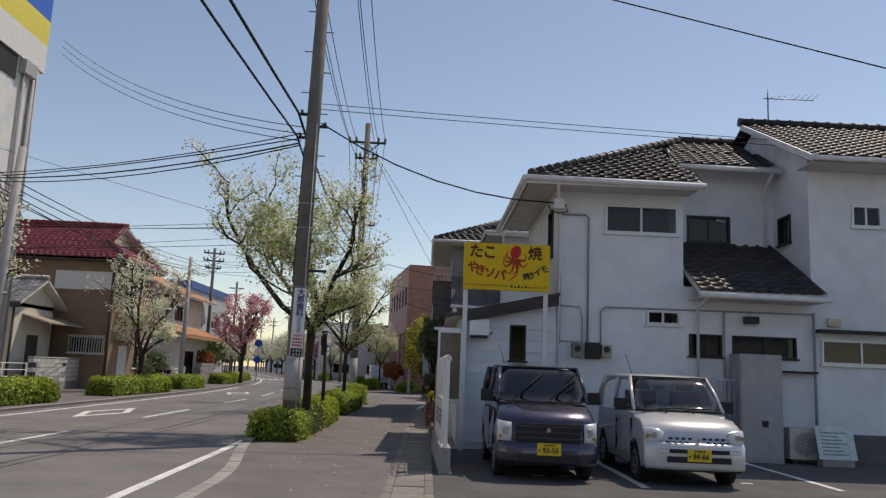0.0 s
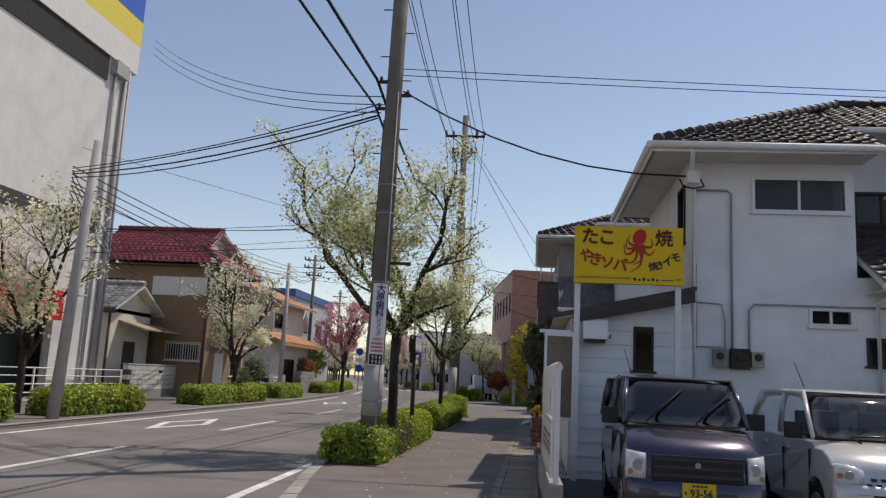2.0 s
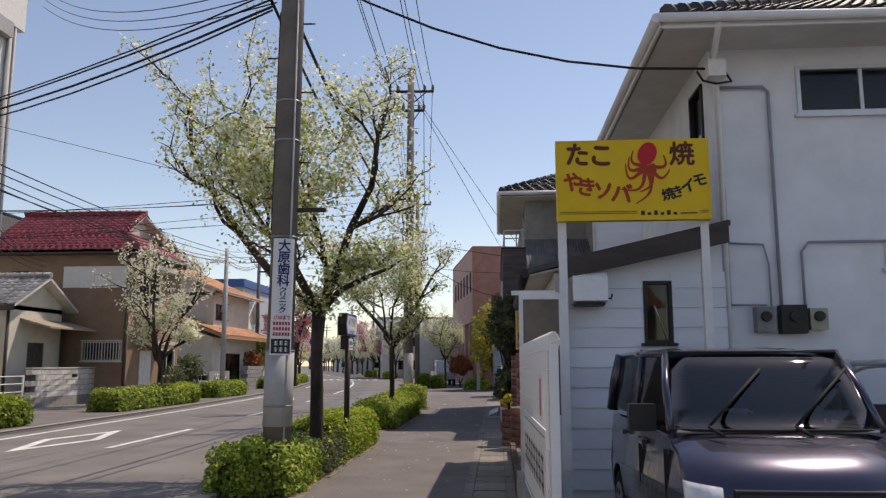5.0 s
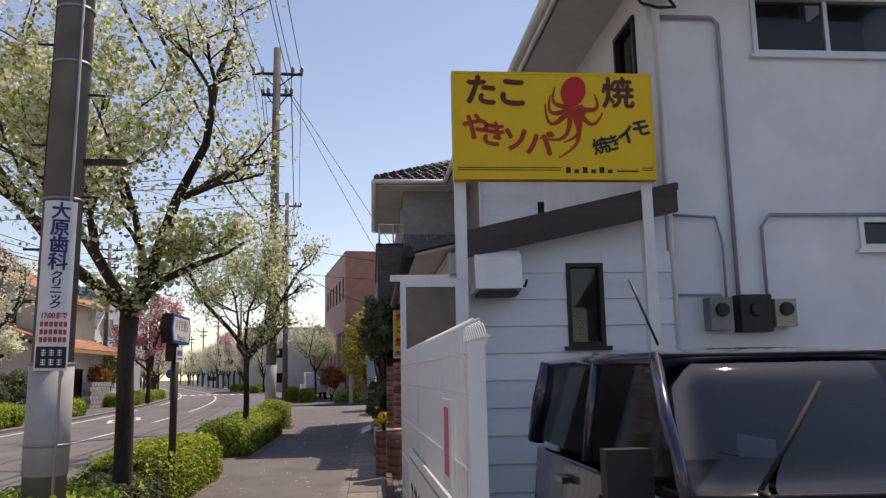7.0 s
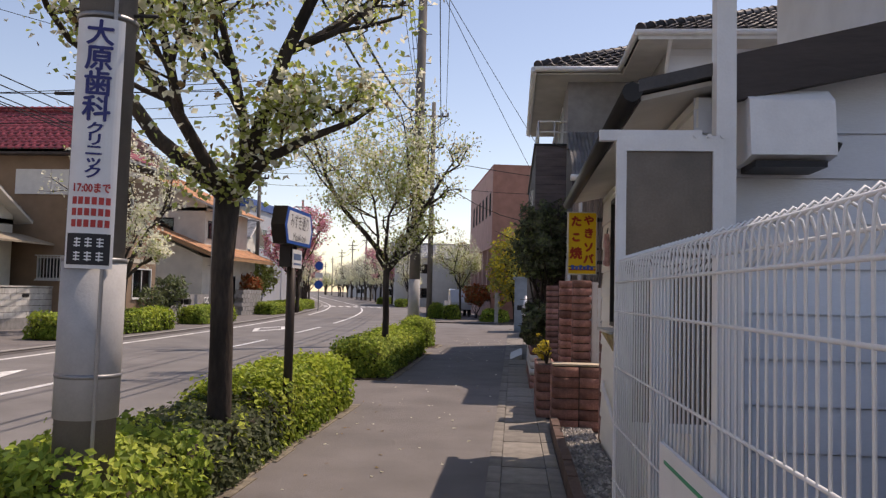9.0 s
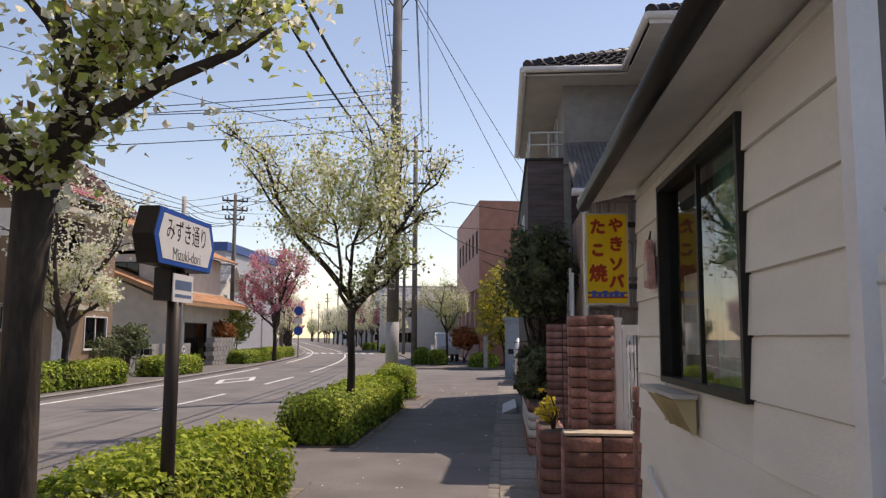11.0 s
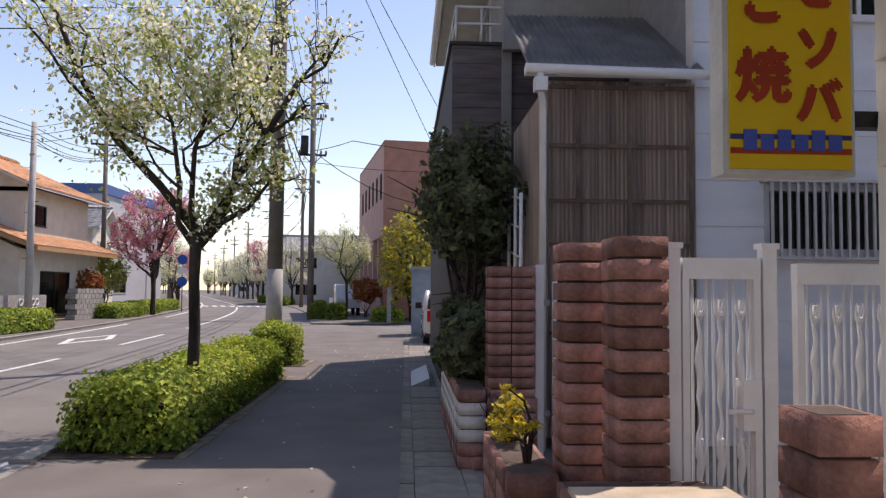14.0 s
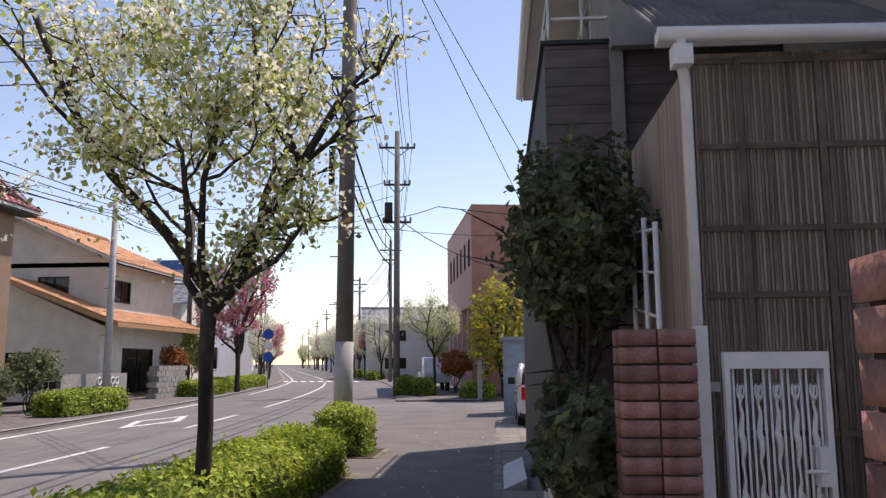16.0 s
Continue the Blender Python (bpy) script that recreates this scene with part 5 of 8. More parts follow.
for ch, x, z, s, m, r, b in (("た", -0.66, 3.86, 0.31, INK_BROWN, -4, 0.011), ("こ", -0.37, 3.85, 0.31, INK_BROWN, -4, 0.012), ("焼", 0.60, 3.85, 0.31, INK_BROWN, 0, 0.009),
                             ("や", -0.72, 3.52, 0.26, INK_RED, -10, 0.010), ("き", -0.56, 3.46, 0.25, INK_RED, -10, 0.009), ("ソ", -0.36, 3.41, 0.25, INK_RED, -5, 0.011), ("バ", -0.14, 3.37, 0.26, INK_RED, -5, 0.011),
                             ("焼", 0.42, 3.36, 0.16, SIGN_BLACK, 14, 0.005), ("き", 0.53, 3.39, 0.16, SIGN_BLACK, 14, 0.005), ("イ", 0.66, 3.46, 0.19, SIGN_BLACK, 14, 0.007), ("モ", 0.80, 3.53, 0.18, SIGN_BLACK, 14, 0.006)):
    lettering(ch, s, m, on_board(x, z, turn=r), bb, bold=b)
bm = bmesh.new()                                             # the red emblem, in plain shapes
ring = [bm.verts.new((0.17 + 0.105 * math.cos(q * math.pi / 12) + 0.02 * math.sin(q * math.pi / 12), -0.0675, 3.81 + 0.13 * math.sin(q * math.pi / 12))) for q in range(24)]
bm.faces.new(ring)
part("emblem", bm, INK_CRIM, bb)
bm = bmesh.new()


def stroke(pts, w0, w1, lift=[0]):
    lift[0] += 1
    yy = -0.0615 - 0.0005 * lift[0]
    pts = [(x * 0.915, 3.08 + (z - 3.08) * 0.915) for x, z in pts]
    n = len(pts)
    prev = None
    for i, (x, z) in enumerate(pts):
        a, b = pts[max(0, i - 1)], pts[min(n - 1, i + 1)]
        dx, dz = b[0] - a[0], b[1] - a[1]
        L = math.hypot(dx, dz) or 1
        w = w0 + (w1 - w0) * i / (n - 1)
        pair = (bm.verts.new((x - dz / L * w, yy, z + dx / L * w)), bm.verts.new((x + dz / L * w, yy, z - dx / L * w)))
        if prev:
            bm.faces.new((prev[0], prev[1], pair[1], pair[0]))
        prev = pair


def arc(p, q, bend, n=8):
    (x0, z0), (x1, z1) = p, q
    return [(x0 + (x1 - x0) * i / n - (z1 - z0) * bend * math.sin(math.pi * i / n), z0 + (z1 - z0) * i / n + (x1 - x0) * bend * math.sin(math.pi * i / n)) for i in range(n + 1)]


for p, q, b in (((0.14, 3.73), (0.02, 3.92), -0.4), ((0.13, 3.70), (-0.03, 3.84), -0.55), ((0.13, 3.68), (-0.08, 3.76), -0.7), ((0.15, 3.66), (-0.14, 3.44), -0.35), ((0.19, 3.65), (0.03, 3.26), -0.25),
                ((0.23, 3.66), (0.08, 3.40), -0.25), ((0.24, 3.67), (0.45, 3.68), 0.5), ((0.26, 3.71), (0.38, 3.86), 0.5)):
    stroke(arc(p, q, -b), 0.024, 0.006)
    for f in bm.faces:
        f.normal_update()
        if f.normal.y > 0:
            f.normal_flip()
    part("emblem_stroke", bm, INK_RED, bb)
    bm = bmesh.new()
stroke([(0.09, 3.70), (0.18, 3.68), (0.28, 3.71)], 0.05, 0.045)
for f in bm.faces:
    f.normal_update()
    if f.normal.y > 0:
        f.normal_flip()
part("emblem_stroke", bm, INK_RED, bb)
bm = bmesh.new()
for a, b, z in ((-0.81, 0.04, 3.155), (-0.81, 0.04, 3.135), (0.72, 0.81, 3.155), (0.72, 0.81, 3.135)):
    box(bm, a, -0.0625, z, b, -0.061, z + 0.007)
for k in range(6):                                           # shop name as plain bars
    box(bm, 0.08 + 0.07 * k, -0.0625, 3.115, 0.12 + 0.07 * k, -0.061, 3.165 if k % 2 == 0 else 3.145)
box(bm, 0.51, -0.0625, 3.125, 0.69, -0.061, 3.138)
part("name_bar", bm, SIGN_BLACK, bb)

ys = thing("shop_sign", (0.40, 19.65, 2.05), "narrow yellow hanging signboard with red brush letters", "signboard")
boxed("box", -0.148, -0.035, -0.32, 0.148, 0.035, 0.32, mat("sign_case", (0.62, 0.60, 0.55), 0.5), ys, "", 0.006)
boxed("face", -0.135, -0.04, -0.308, 0.138, -0.035, 0.308, SIGN_Y, ys)
for ch, x, z, s, b in (("や", 0.065, 0.225, 0.105, 0.006), ("き", 0.065, 0.095, 0.11, 0.006), ("ソ", 0.065, -0.045, 0.105, 0.007), ("バ", 0.065, -0.165, 0.105, 0.007),
                       ("た", -0.06, 0.215, 0.115, 0.006), ("こ", -0.06, 0.055, 0.10, 0.008), ("焼", -0.06, -0.11, 0.125, 0.006)):
    lettering(ch, s, INK_RED, on_board(x, z, -0.0415), ys, bold=b)
bm = bmesh.new()
box(bm, -0.134, -0.0418, -0.243, 0.137, -0.040, -0.232)
part("name_bar", bm, SIGN_NAVY, ys, "navy name strip")
for k in range(6):                                           # the name as plain rounded shapes
    bm = bmesh.new()
    hh = 0.046 if k % 2 == 0 else 0.036
    box(bm, -0.105 + 0.038 * k, -0.0445, -0.268, -0.076 + 0.038 * k, -0.041, -0.268 + hh)
    soften(bm, 0.008, 1)
    part("name_shape", bm, mat("name_blue", (0.06, 0.1, 0.42), 0.5, var=0.05), ys)
bm = bmesh.new()
box(bm, -0.134, -0.0418, -0.275, 0.137, -0.040, -0.262)
part("stripe", bm, INK_RED, ys)
for z in (0.24, -0.19):
    boxed("bracket", 0.148, -0.02, z - 0.018, 0.30, 0.02, z + 0.018, DARK_STEEL, ys)

# street name sign
st = thing("street_sign", (-2.45, 19.1, -0.05), "blue and white street name sign on a brown post", "street sign")
bm = bmesh.new()
cyl(bm, (0, 0, 0.0), (0, 0, 1.98), 0.045, 0.045, 12)
part("post", bm, mat("post_brown", (0.04, 0.03, 0.026), 0.5, 0.2, var=0.1), st)
bm = bmesh.new()
hexa = [(-0.42, 1.99), (-0.50, 2.16), (-0.42, 2.34), (0.42, 2.34), (0.50, 2.16), (0.42, 1.99)]
prism(bm, hexa, "x", -0.065, 0.065)
part("case", bm, MATS["post_brown"], st)
bm = bmesh.new()
prism(bm, [(y * 0.985, 2.165 + (z - 2.165) * 0.98) for y, z in hexa], "x", 0.066, 0.069)
part("border", bm, mat("sign_blue", (0.02, 0.10, 0.42), 0.4, var=0.04), st)
bm = bmesh.new()
prism(bm, [(y * 0.87, 2.165 + (z - 2.165) * 0.80) for y, z in hexa], "x", 0.0695, 0.0715)
part("face", bm, SIGN_W, st)
side = Matrix(((0, 0, 1, 0), (1, 0, 0, 0), (0, 1, 0, 0), (0, 0, 0, 1)))
lettering("みずき通り", 0.155, SIGN_BLACK, Matrix.Translation((0.0725, 0, 2.205)) @ side, st, sx=0.86)
lettering("Mizuki-dori", 0.105, SIGN_BLACK, Matrix.Translation((0.0725, 0, 2.065)) @ side, st, sx=0.95)
boxed("lamp_case", -0.09, -0.12, 1.78, 0.02, 0.10, 1.99, MATS["post_brown"], st)
boxed("plate", 0.045, -0.15, 1.77, 0.052, 0.17, 1.95, SIGN_W, st, "small white plate")
bm = bmesh.new()
box(bm, 0.052, -0.12, 1.85, 0.0535, 0.14, 1.91)
box(bm, 0.052, -0.12, 1.80, 0.0535, 0.14, 1.82)
part("writing", bm, mat("sign_grey_blue", (0.12, 0.18, 0.3), 0.5), st)

# ---- white mesh fence on its concrete kerb, and the screen beside the shop ----
FT = 1.45                                                   # the fence runs a little askew
bm = bmesh.new()
box(bm, -0.08, -0.05, -0.02, 0.08, 3.57, 0.36)
soften(bm, 0.015)
solid("fence_wall", bm, CONC, "low weathered concrete wall under the fence", "wall").matrix_world = pose(0.31, 11.7, 0, 0, 0, FT)
FENCE = mat("fence_white", (0.78, 0.78, 0.77), 0.45, var=0.03, bump=0.03)
fn = thing("mesh_fence", (0.31, 11.7, 0.36), "white welded mesh fence with rolled top", "fence", turn=FT)
for y in (0.03, 1.93, 2.74, 3.5):
    boxed("post", -0.03, y - 0.03, -0.01, 0.03, y + 0.03, 1.26, FENCE, fn, "", 0.005)
bm = bmesh.new()
tube(bm, [(-0.035, 0, 0.05), (-0.035, 0, 1.26), (-0.03, 0, 1.31), (-0.0, 0, 1.34), (0.035, 0, 1.32), (0.05, 0, 1.27), (0.03, 0, 1.23)], 0.0038, 4)
wire = mesh_of("wire", bm, FENCE)
for y0, y1, n_w in ((0.07, 1.89, 37), (1.97, 2.70, 15), (2.78, 3.46, 14)):
    for k in range(n_w):
        piece("wire", wire, pose(0, y0 + (y1 - y0) * k / (n_w - 1), 0), fn)
for z, x in ((0.08, -0.035), (0.33, -0.035), (0.58, -0.035), (0.84, -0.035), (1.09, -0.035), (1.22, -0.035), (1.32, -0.02), (1.335, 0.015), (1.28, 0.05), (1.23, 0.03)):
    bm = bmesh.new()
    cyl(bm, (x, 0.0, z), (x, 3.52, z), 0.005, 0.005, 5)
    part("rail_wire", bm, FENCE, fn)
np_ = thing("parking_notice", (0.31, 11.7, 0.36), "white parking notice board with green border on the fence", "notice board", turn=FT)
boxed("board", -0.058, 0.1, 0.04, -0.045, 2.45, 0.70, SIGN_W, np_)
bm = bmesh.new()
for a in ((0.16, 0.645, 2.38, 0.657), (0.16, 0.08, 2.38, 0.09)):
    box(bm, -0.0595, a[0], a[1], -0.058, a[2], a[3])
part("border", bm, mat("sign_green", (0.03, 0.3, 0.16), 0.5), np_)
bm = bmesh.new()
for k in range(8):
    y = 2.2 - 0.26 * k
    for dz, hh in ((0.30, 0.03), (0.39, 0.026), (0.48, 0.026)):
        box(bm, -0.0595, y - 0.085, dz, -0.058, y + 0.085, dz + hh)
    box(bm, -0.0602, y - 0.012, 0.26, -0.0596, y + 0.014, 0.53)
    box(bm, -0.0602, y - 0.085, 0.26, -0.0596, y - 0.06, 0.52)
part("writing", bm, SIGN_BLACK, np_)
pk = thing("fence_plate", (0.31, 11.7, 0.36), "small white plate with a faded pink stripe", "plate", turn=FT)
boxed("plate", -0.062, 0.26, 0.74, -0.05, 0.50, 1.06, SIGN_W, pk, "", 0.004)
boxed("stripe", -0.0635, 0.31, 0.78, -0.0622, 0.44, 1.03, mat("faded_pink", (0.62, 0.16, 0.22), 0.6, var=0.1), pk)
sc = thing("screen_panel", (0.44, 15.3, 0), "white-framed screen with smoky plastic sheet", "screen")
bm = bmesh.new()
for a in ((-0.25, -0.02, 0.02, -0.205, 0.025, 2.27), (0.19, -0.02, 0.02, 0.235, 0.025, 2.27), (-0.205, -0.02, 2.2, 0.19, 0.025, 2.27), (-0.205, -0.02, 0.9, 0.19, 0.025, 0.94), (-0.205, -0.02, 0.02, 0.19, 0.025, 0.07)):
    box(bm, *a)
part("frame", bm, WHITE, sc)
boxed("sheet", -0.205, 0.0, 0.94, 0.19, 0.006, 2.2, mat("smoky_sheet", (0.15, 0.115, 0.09), 0.25, var=0.25, scale=3, bump=0.02, spec=0.5), sc, "smoky brown plastic sheet")
for k in range(8):
    boxed("bar", -0.19 + 0.05 * k, 0.0, 0.07, -0.178 + 0.05 * k, 0.012, 0.9, WHITE, sc)

eg = thing("shop_edging", (0, 0, 0), "low rusty brown edging along a gravel strip by the shop", "edging", kind="structure")
RUSTY = mat("rusty_edging", (0.12, 0.075, 0.06), 0.85, var=0.25, scale=6, bump=0.4, fine=70, stain=0.3)
for k in range(9):
    boxed("edge_piece", 0.15, 15.42 + 0.565 * k, -0.02, 0.23, 15.975 + 0.565 * k, 0.15 + 0.006 * (k % 3), RUSTY, eg, "", 0.01)
rv = np.random.default_rng(77)
bm = bmesh.new()
box(bm, 0.23, 15.42, -0.01, 0.60, 20.5, 0.06)
part("gravel_bed", bm, mat("gravel_bed", (0.22, 0.21, 0.20), 0.95, var=0.35, scale=40, bump=1.0, fine=60), eg)
gv = []
for k in range(900):
    x, y, r = rv.uniform(0.25, 0.58), rv.uniform(15.45, 20.4), rv.uniform(0.012, 0.026)
    gv.append((x, y, r))
GV, GF = [], []
for x, y, r in gv:
    b0 = len(GV)
    GV += [(x - r, y, 0.062), (x, y - r, 0.064), (x + r, y, 0.062), (x, y + r, 0.064), (x, y, 0.062 + r), (x, y, 0.055)]
    GF += [tuple(b0 + i for i in f) for f in ((0, 1, 4), (1, 2, 4), (2, 3, 4), (3, 0, 4), (1, 0, 5), (2, 1, 5), (3, 2, 5), (0, 3, 5))]
gme = bpy.data.meshes.new("gravel")
gme.from_pydata(GV, [], GF)
gme.materials.append(mat("gravel", (0.38, 0.36, 0.34), 0.9, var=0.2, island=0.35))
gob = new("gravel", gme)
gob.parent = eg
tagged(gob, "grey gravel", kind="stuff")

# ---- parked cars ----
TYRE = mat("tyre", (0.018, 0.018, 0.018), 0.85, var=0.1, bump=0.3)
RIM = mat("rim", (0.42, 0.42, 0.43), 0.35, 0.8, var=0.05, bump=0)
PLASTIC = mat("black_plastic", (0.02, 0.02, 0.022), 0.5, var=0.1, bump=0.05)
LAMP = mat("lamp_glass", (0.72, 0.73, 0.74), 0.18, 0.1, var=0.08, scale=18, bump=0.3, fine=30, spec=0.7)
PLATE_Y = mat("plate_yellow", (0.74, 0.52, 0.03), 0.5, var=0.02, bump=0)


def car(at, label, paint, L, W, H, hood, belt, scr, roof0, roof1, number, van=True, turn=0):
    """A small boxy car facing -y: body with wheel arches, glazed cabin, wheels, lamps, plate, mirrors and wipers."""
    t = thing("parked_car", at, label, "car", "cars in the parking lot", turn=turn)
    w = W / 2
    wr = 0.27
    f_ax, r_ax = 0.66, L - 0.55
    pts = [(0.03, 0.28)]
    for ax in (f_ax, r_ax):
        pts.append((ax - 0.33, 0.22))
        pts += [(ax - 0.33 * math.cos(math.pi * k / 8), 0.27 + 0.33 * math.sin(math.pi * k / 8)) for k in range(9)]
        pts.append((ax + 0.33, 0.22))
    pts += [(L - 0.03, 0.3), (L, 0.6), (L - 0.02, belt), (scr + 0.5, belt), (scr, belt - 0.01), (scr - 0.04, hood), (scr * 0.6, hood - 0.03), (0.24, hood - 0.09), (0.1, hood - 0.15), (0.03, hood - 0.24), (0.0, hood - 0.4), (0.0, 0.45)]
    bm = bmesh.new()
    rings = []
    for u in (-1.0, -0.97, -0.88, -0.7, -0.4, 0.0, 0.4, 0.7, 0.88, 0.97, 1.0):
        ring = []
        e = abs(u) ** 5
        for y, z in pts:
            tuck = 0.05 * max(0, (z - 0.62) / 0.5) ** 2 + 0.03 * max(0, (0.45 - z) / 0.25)
            yy = y + (0.15 * abs(u) ** 3 * (1 - y / 0.5) if y < 0.5 else 0) - (0.1 * abs(u) ** 3 * (1 - (L - y) / 0.4) if y > L - 0.4 else 0)
            zz = z - (0.055 * e if z > hood - 0.28 and y < scr else 0) - (0.03 * e if z >= belt - 0.02 else 0)
            ring.append(bm.verts.new((u * (w - tuck), yy, zz)))
        rings.append(ring)
    m_p = len(pts)
    for ra, rb in zip(rings, rings[1:]):
        for k in range(m_p):
            bm.faces.new((ra[k], ra[(k + 1) % m_p], rb[(k + 1) % m_p], rb[k]))
    bm.faces.new(rings[0])
    bm.faces.new(rings[-1][::-1])
    bmesh.ops.recalc_face_normals(bm, faces=bm.faces[:])
    soften(bm, 0.018, 2, 42)
    for f in bm.faces:
        f.smooth = len(f.verts) < 6
    part("body", bm, paint, t)
    bm = bmesh.new()
    box(bm, -w + 0.06, 0.12, 0.2, w - 0.06, L - 0.1, 0.62)
    part("underbody", bm, PLASTIC, t)
    # cabin: posts and roof, with glass between
    rz = H

    def cab_pt(sx, y, z):
        k = (z - belt) / (rz - belt)
        return Vector((sx * (w * 0.955) * (1 - 0.135 * k), y, z))
    ys0, ys1 = scr + 0.02, roof0
    bm = bmesh.new()
    yr0, yr1 = L - 0.03, roof1
    side = [(ys0, belt), (ys1, rz - 0.05), (ys1 + 0.25, rz), (yr1 - 0.2, rz), (yr1, rz - 0.05), (yr0, belt)]
    rows_r = []
    for i in range(13):
        f = i / 12
        y = ys1 - 0.03 + (yr1 - ys1 + 0.06) * f
        zc = rz - 0.05 * abs(2 * f - 1) ** 3 - (0.02 if i in (0, 12) else 0)
        rows_r.append([bm.verts.new(cab_pt(u / 5, y + 0.05 * (u / 5) ** 2 * (1 - 2 * f), zc - 0.012 * (u / 5) ** 2 - 0.055 * abs(u / 5) ** 8)) for u in range(-5, 6)])
    for ra, rb in zip(rows_r, rows_r[1:]):
        for j in range(10):
            bm.faces.new((ra[j], rb[j], rb[j + 1], ra[j + 1]))
    bmesh.ops.recalc_face_normals(bm, faces=bm.faces[:])
    bmesh.ops.solidify(bm, geom=bm.faces[:], thickness=0.03)
    for f in bm.faces:
        f.smooth = True
    part("roof", bm, paint, t)
    for s in (-1, 1):
        mid = (scr + L) / 2 - 0.05
        for p, q, rr in (((ys0, belt), (ys1 + 0.04, rz - 0.05), 0.027), ((mid, belt), (mid + 0.02, rz - 0.02), 0.035), ((yr0 - 0.06, belt), (yr1, rz - 0.05), 0.06), (((ys1 + 0.02), rz - 0.06), (yr1, rz - 0.06), 0.028)):
            bm = bmesh.new()
            tube(bm, [cab_pt(s * 0.985, *p), (cab_pt(s * 0.985, *p) + cab_pt(s * 0.985, *q)) / 2 + Vector((s * 0.012, -0.008, 0.01)), cab_pt(s * 0.985, *q)], rr, 10)
            for f in bm.faces:
                f.smooth = True
            part("pillar", bm, paint, t)

    def glass_sheet(name, p):
        bm = bmesh.new()
        bm.faces.new([bm.verts.new(q) for q in p])
        bmesh.ops.solidify(bm, geom=bm.faces[:], thickness=0.006)
        bmesh.ops.recalc_face_normals(bm, faces=bm.faces[:])
        o = part(name, bm, glass("car_privacy_glass", (0.012, 0.013, 0.016)) if van else CAR_PANE, t)
        if not van:
            glaze(o, lambda p: p.normal.dot((p.center - Vector((0, L * 0.55, 1.1))).normalized()))
        return o
    bm = bmesh.new()
    rows_g = []
    for j in range(5):
        f = j / 4
        y, z = ys0 + (ys1 - ys0) * f, belt + (rz - 0.05 - belt) * f
        rows_g.append([bm.verts.new(cab_pt(u * 0.97, y - 0.07 * (1 - u * u) * (1 - 0.6 * f) - 0.02 * math.sin(math.pi * f), z)) for u in (-1, -0.8, -0.5, 0, 0.5, 0.8, 1)])
    for ra, rb in zip(rows_g, rows_g[1:]):
        for k in range(6):
            bm.faces.new((ra[k], ra[k + 1], rb[k + 1], rb[k])).smooth = True
    bmesh.ops.solidify(bm, geom=bm.faces[:], thickness=0.006)
    bmesh.ops.recalc_face_normals(bm, faces=bm.faces[:])
    ws = part("windscreen", bm, CAR_PANE, t)
    glaze(ws, lambda p: -p.normal.y)
    bm = bmesh.new()                                       # black seal round the glass
    tube(bm, [cab_pt(u * 0.97, ys0 - 0.07 * (1 - u * u) - 0.006, belt + 0.005) for u in (-1, -0.8, -0.5, 0, 0.5, 0.8, 1)], 0.012, 6)
    tube(bm, [cab_pt(u * 0.97, ys1 - 0.028 * (1 - u * u) - 0.004, rz - 0.05) for u in (-1, -0.8, -0.5, 0, 0.5, 0.8, 1)], 0.009, 6)
    part("seal", bm, TYRE, ws)
    for s in (-1, 1):
        mid = (scr + L) / 2 - 0.05
        glass_sheet("side_window", [cab_pt(s, ys0 + 0.06, belt + 0.02), cab_pt(s, mid - 0.03, belt + 0.02), cab_pt(s, mid - 0.01, rz - 0.08), cab_pt(s, ys1 + 0.07, rz - 0.08)])
        glass_sheet("side_window", [cab_pt(s, mid + 0.04, belt + 0.02), cab_pt(s, yr0 - 0.15, belt + 0.02), cab_pt(s, yr1 - 0.04, rz - 0.08), cab_pt(s, mid + 0.05, rz - 0.08)])
    glass_sheet("rear_window", [cab_pt(-0.97, yr0, belt), cab_pt(0.97, yr0, belt), cab_pt(0.97, yr1, rz - 0.05), cab_pt(-0.97, yr1, rz - 0.05)])
    for s in (-0.36, 0.36):
        bm = bmesh.new()
        box(bm, s - 0.23, scr + 0.75, 0.5, s + 0.23, scr + 0.9, belt + 0.28)
        box(bm, s - 0.13, scr + 0.78, belt + 0.3, s + 0.13, scr + 0.87, belt + 0.48)
        box(bm, s - 0.23, scr + 0.35, 0.5, s + 0.23, scr + 0.78, 0.72)
        soften(bm, 0.03)
        part("seat", bm, mat("seat_grey", (0.12, 0.12, 0.13), 0.9), t)
    boxed("dashboard", -w + 0.1, scr + 0.1, belt - 0.2, w - 0.1, scr + 0.42, belt + 0.02, PLASTIC, t, "", 0.03)
    bm = bmesh.new()
    tube(bm, [(0.36 + 0.17 * math.cos(q * math.pi / 8), scr + 0.5 - 0.06 * math.sin(q * math.pi / 8), belt + 0.02 + 0.15 * math.sin(q * math.pi / 8)) for q in range(17)], 0.014, 6)
    part("steering_wheel", bm, PLASTIC, t)
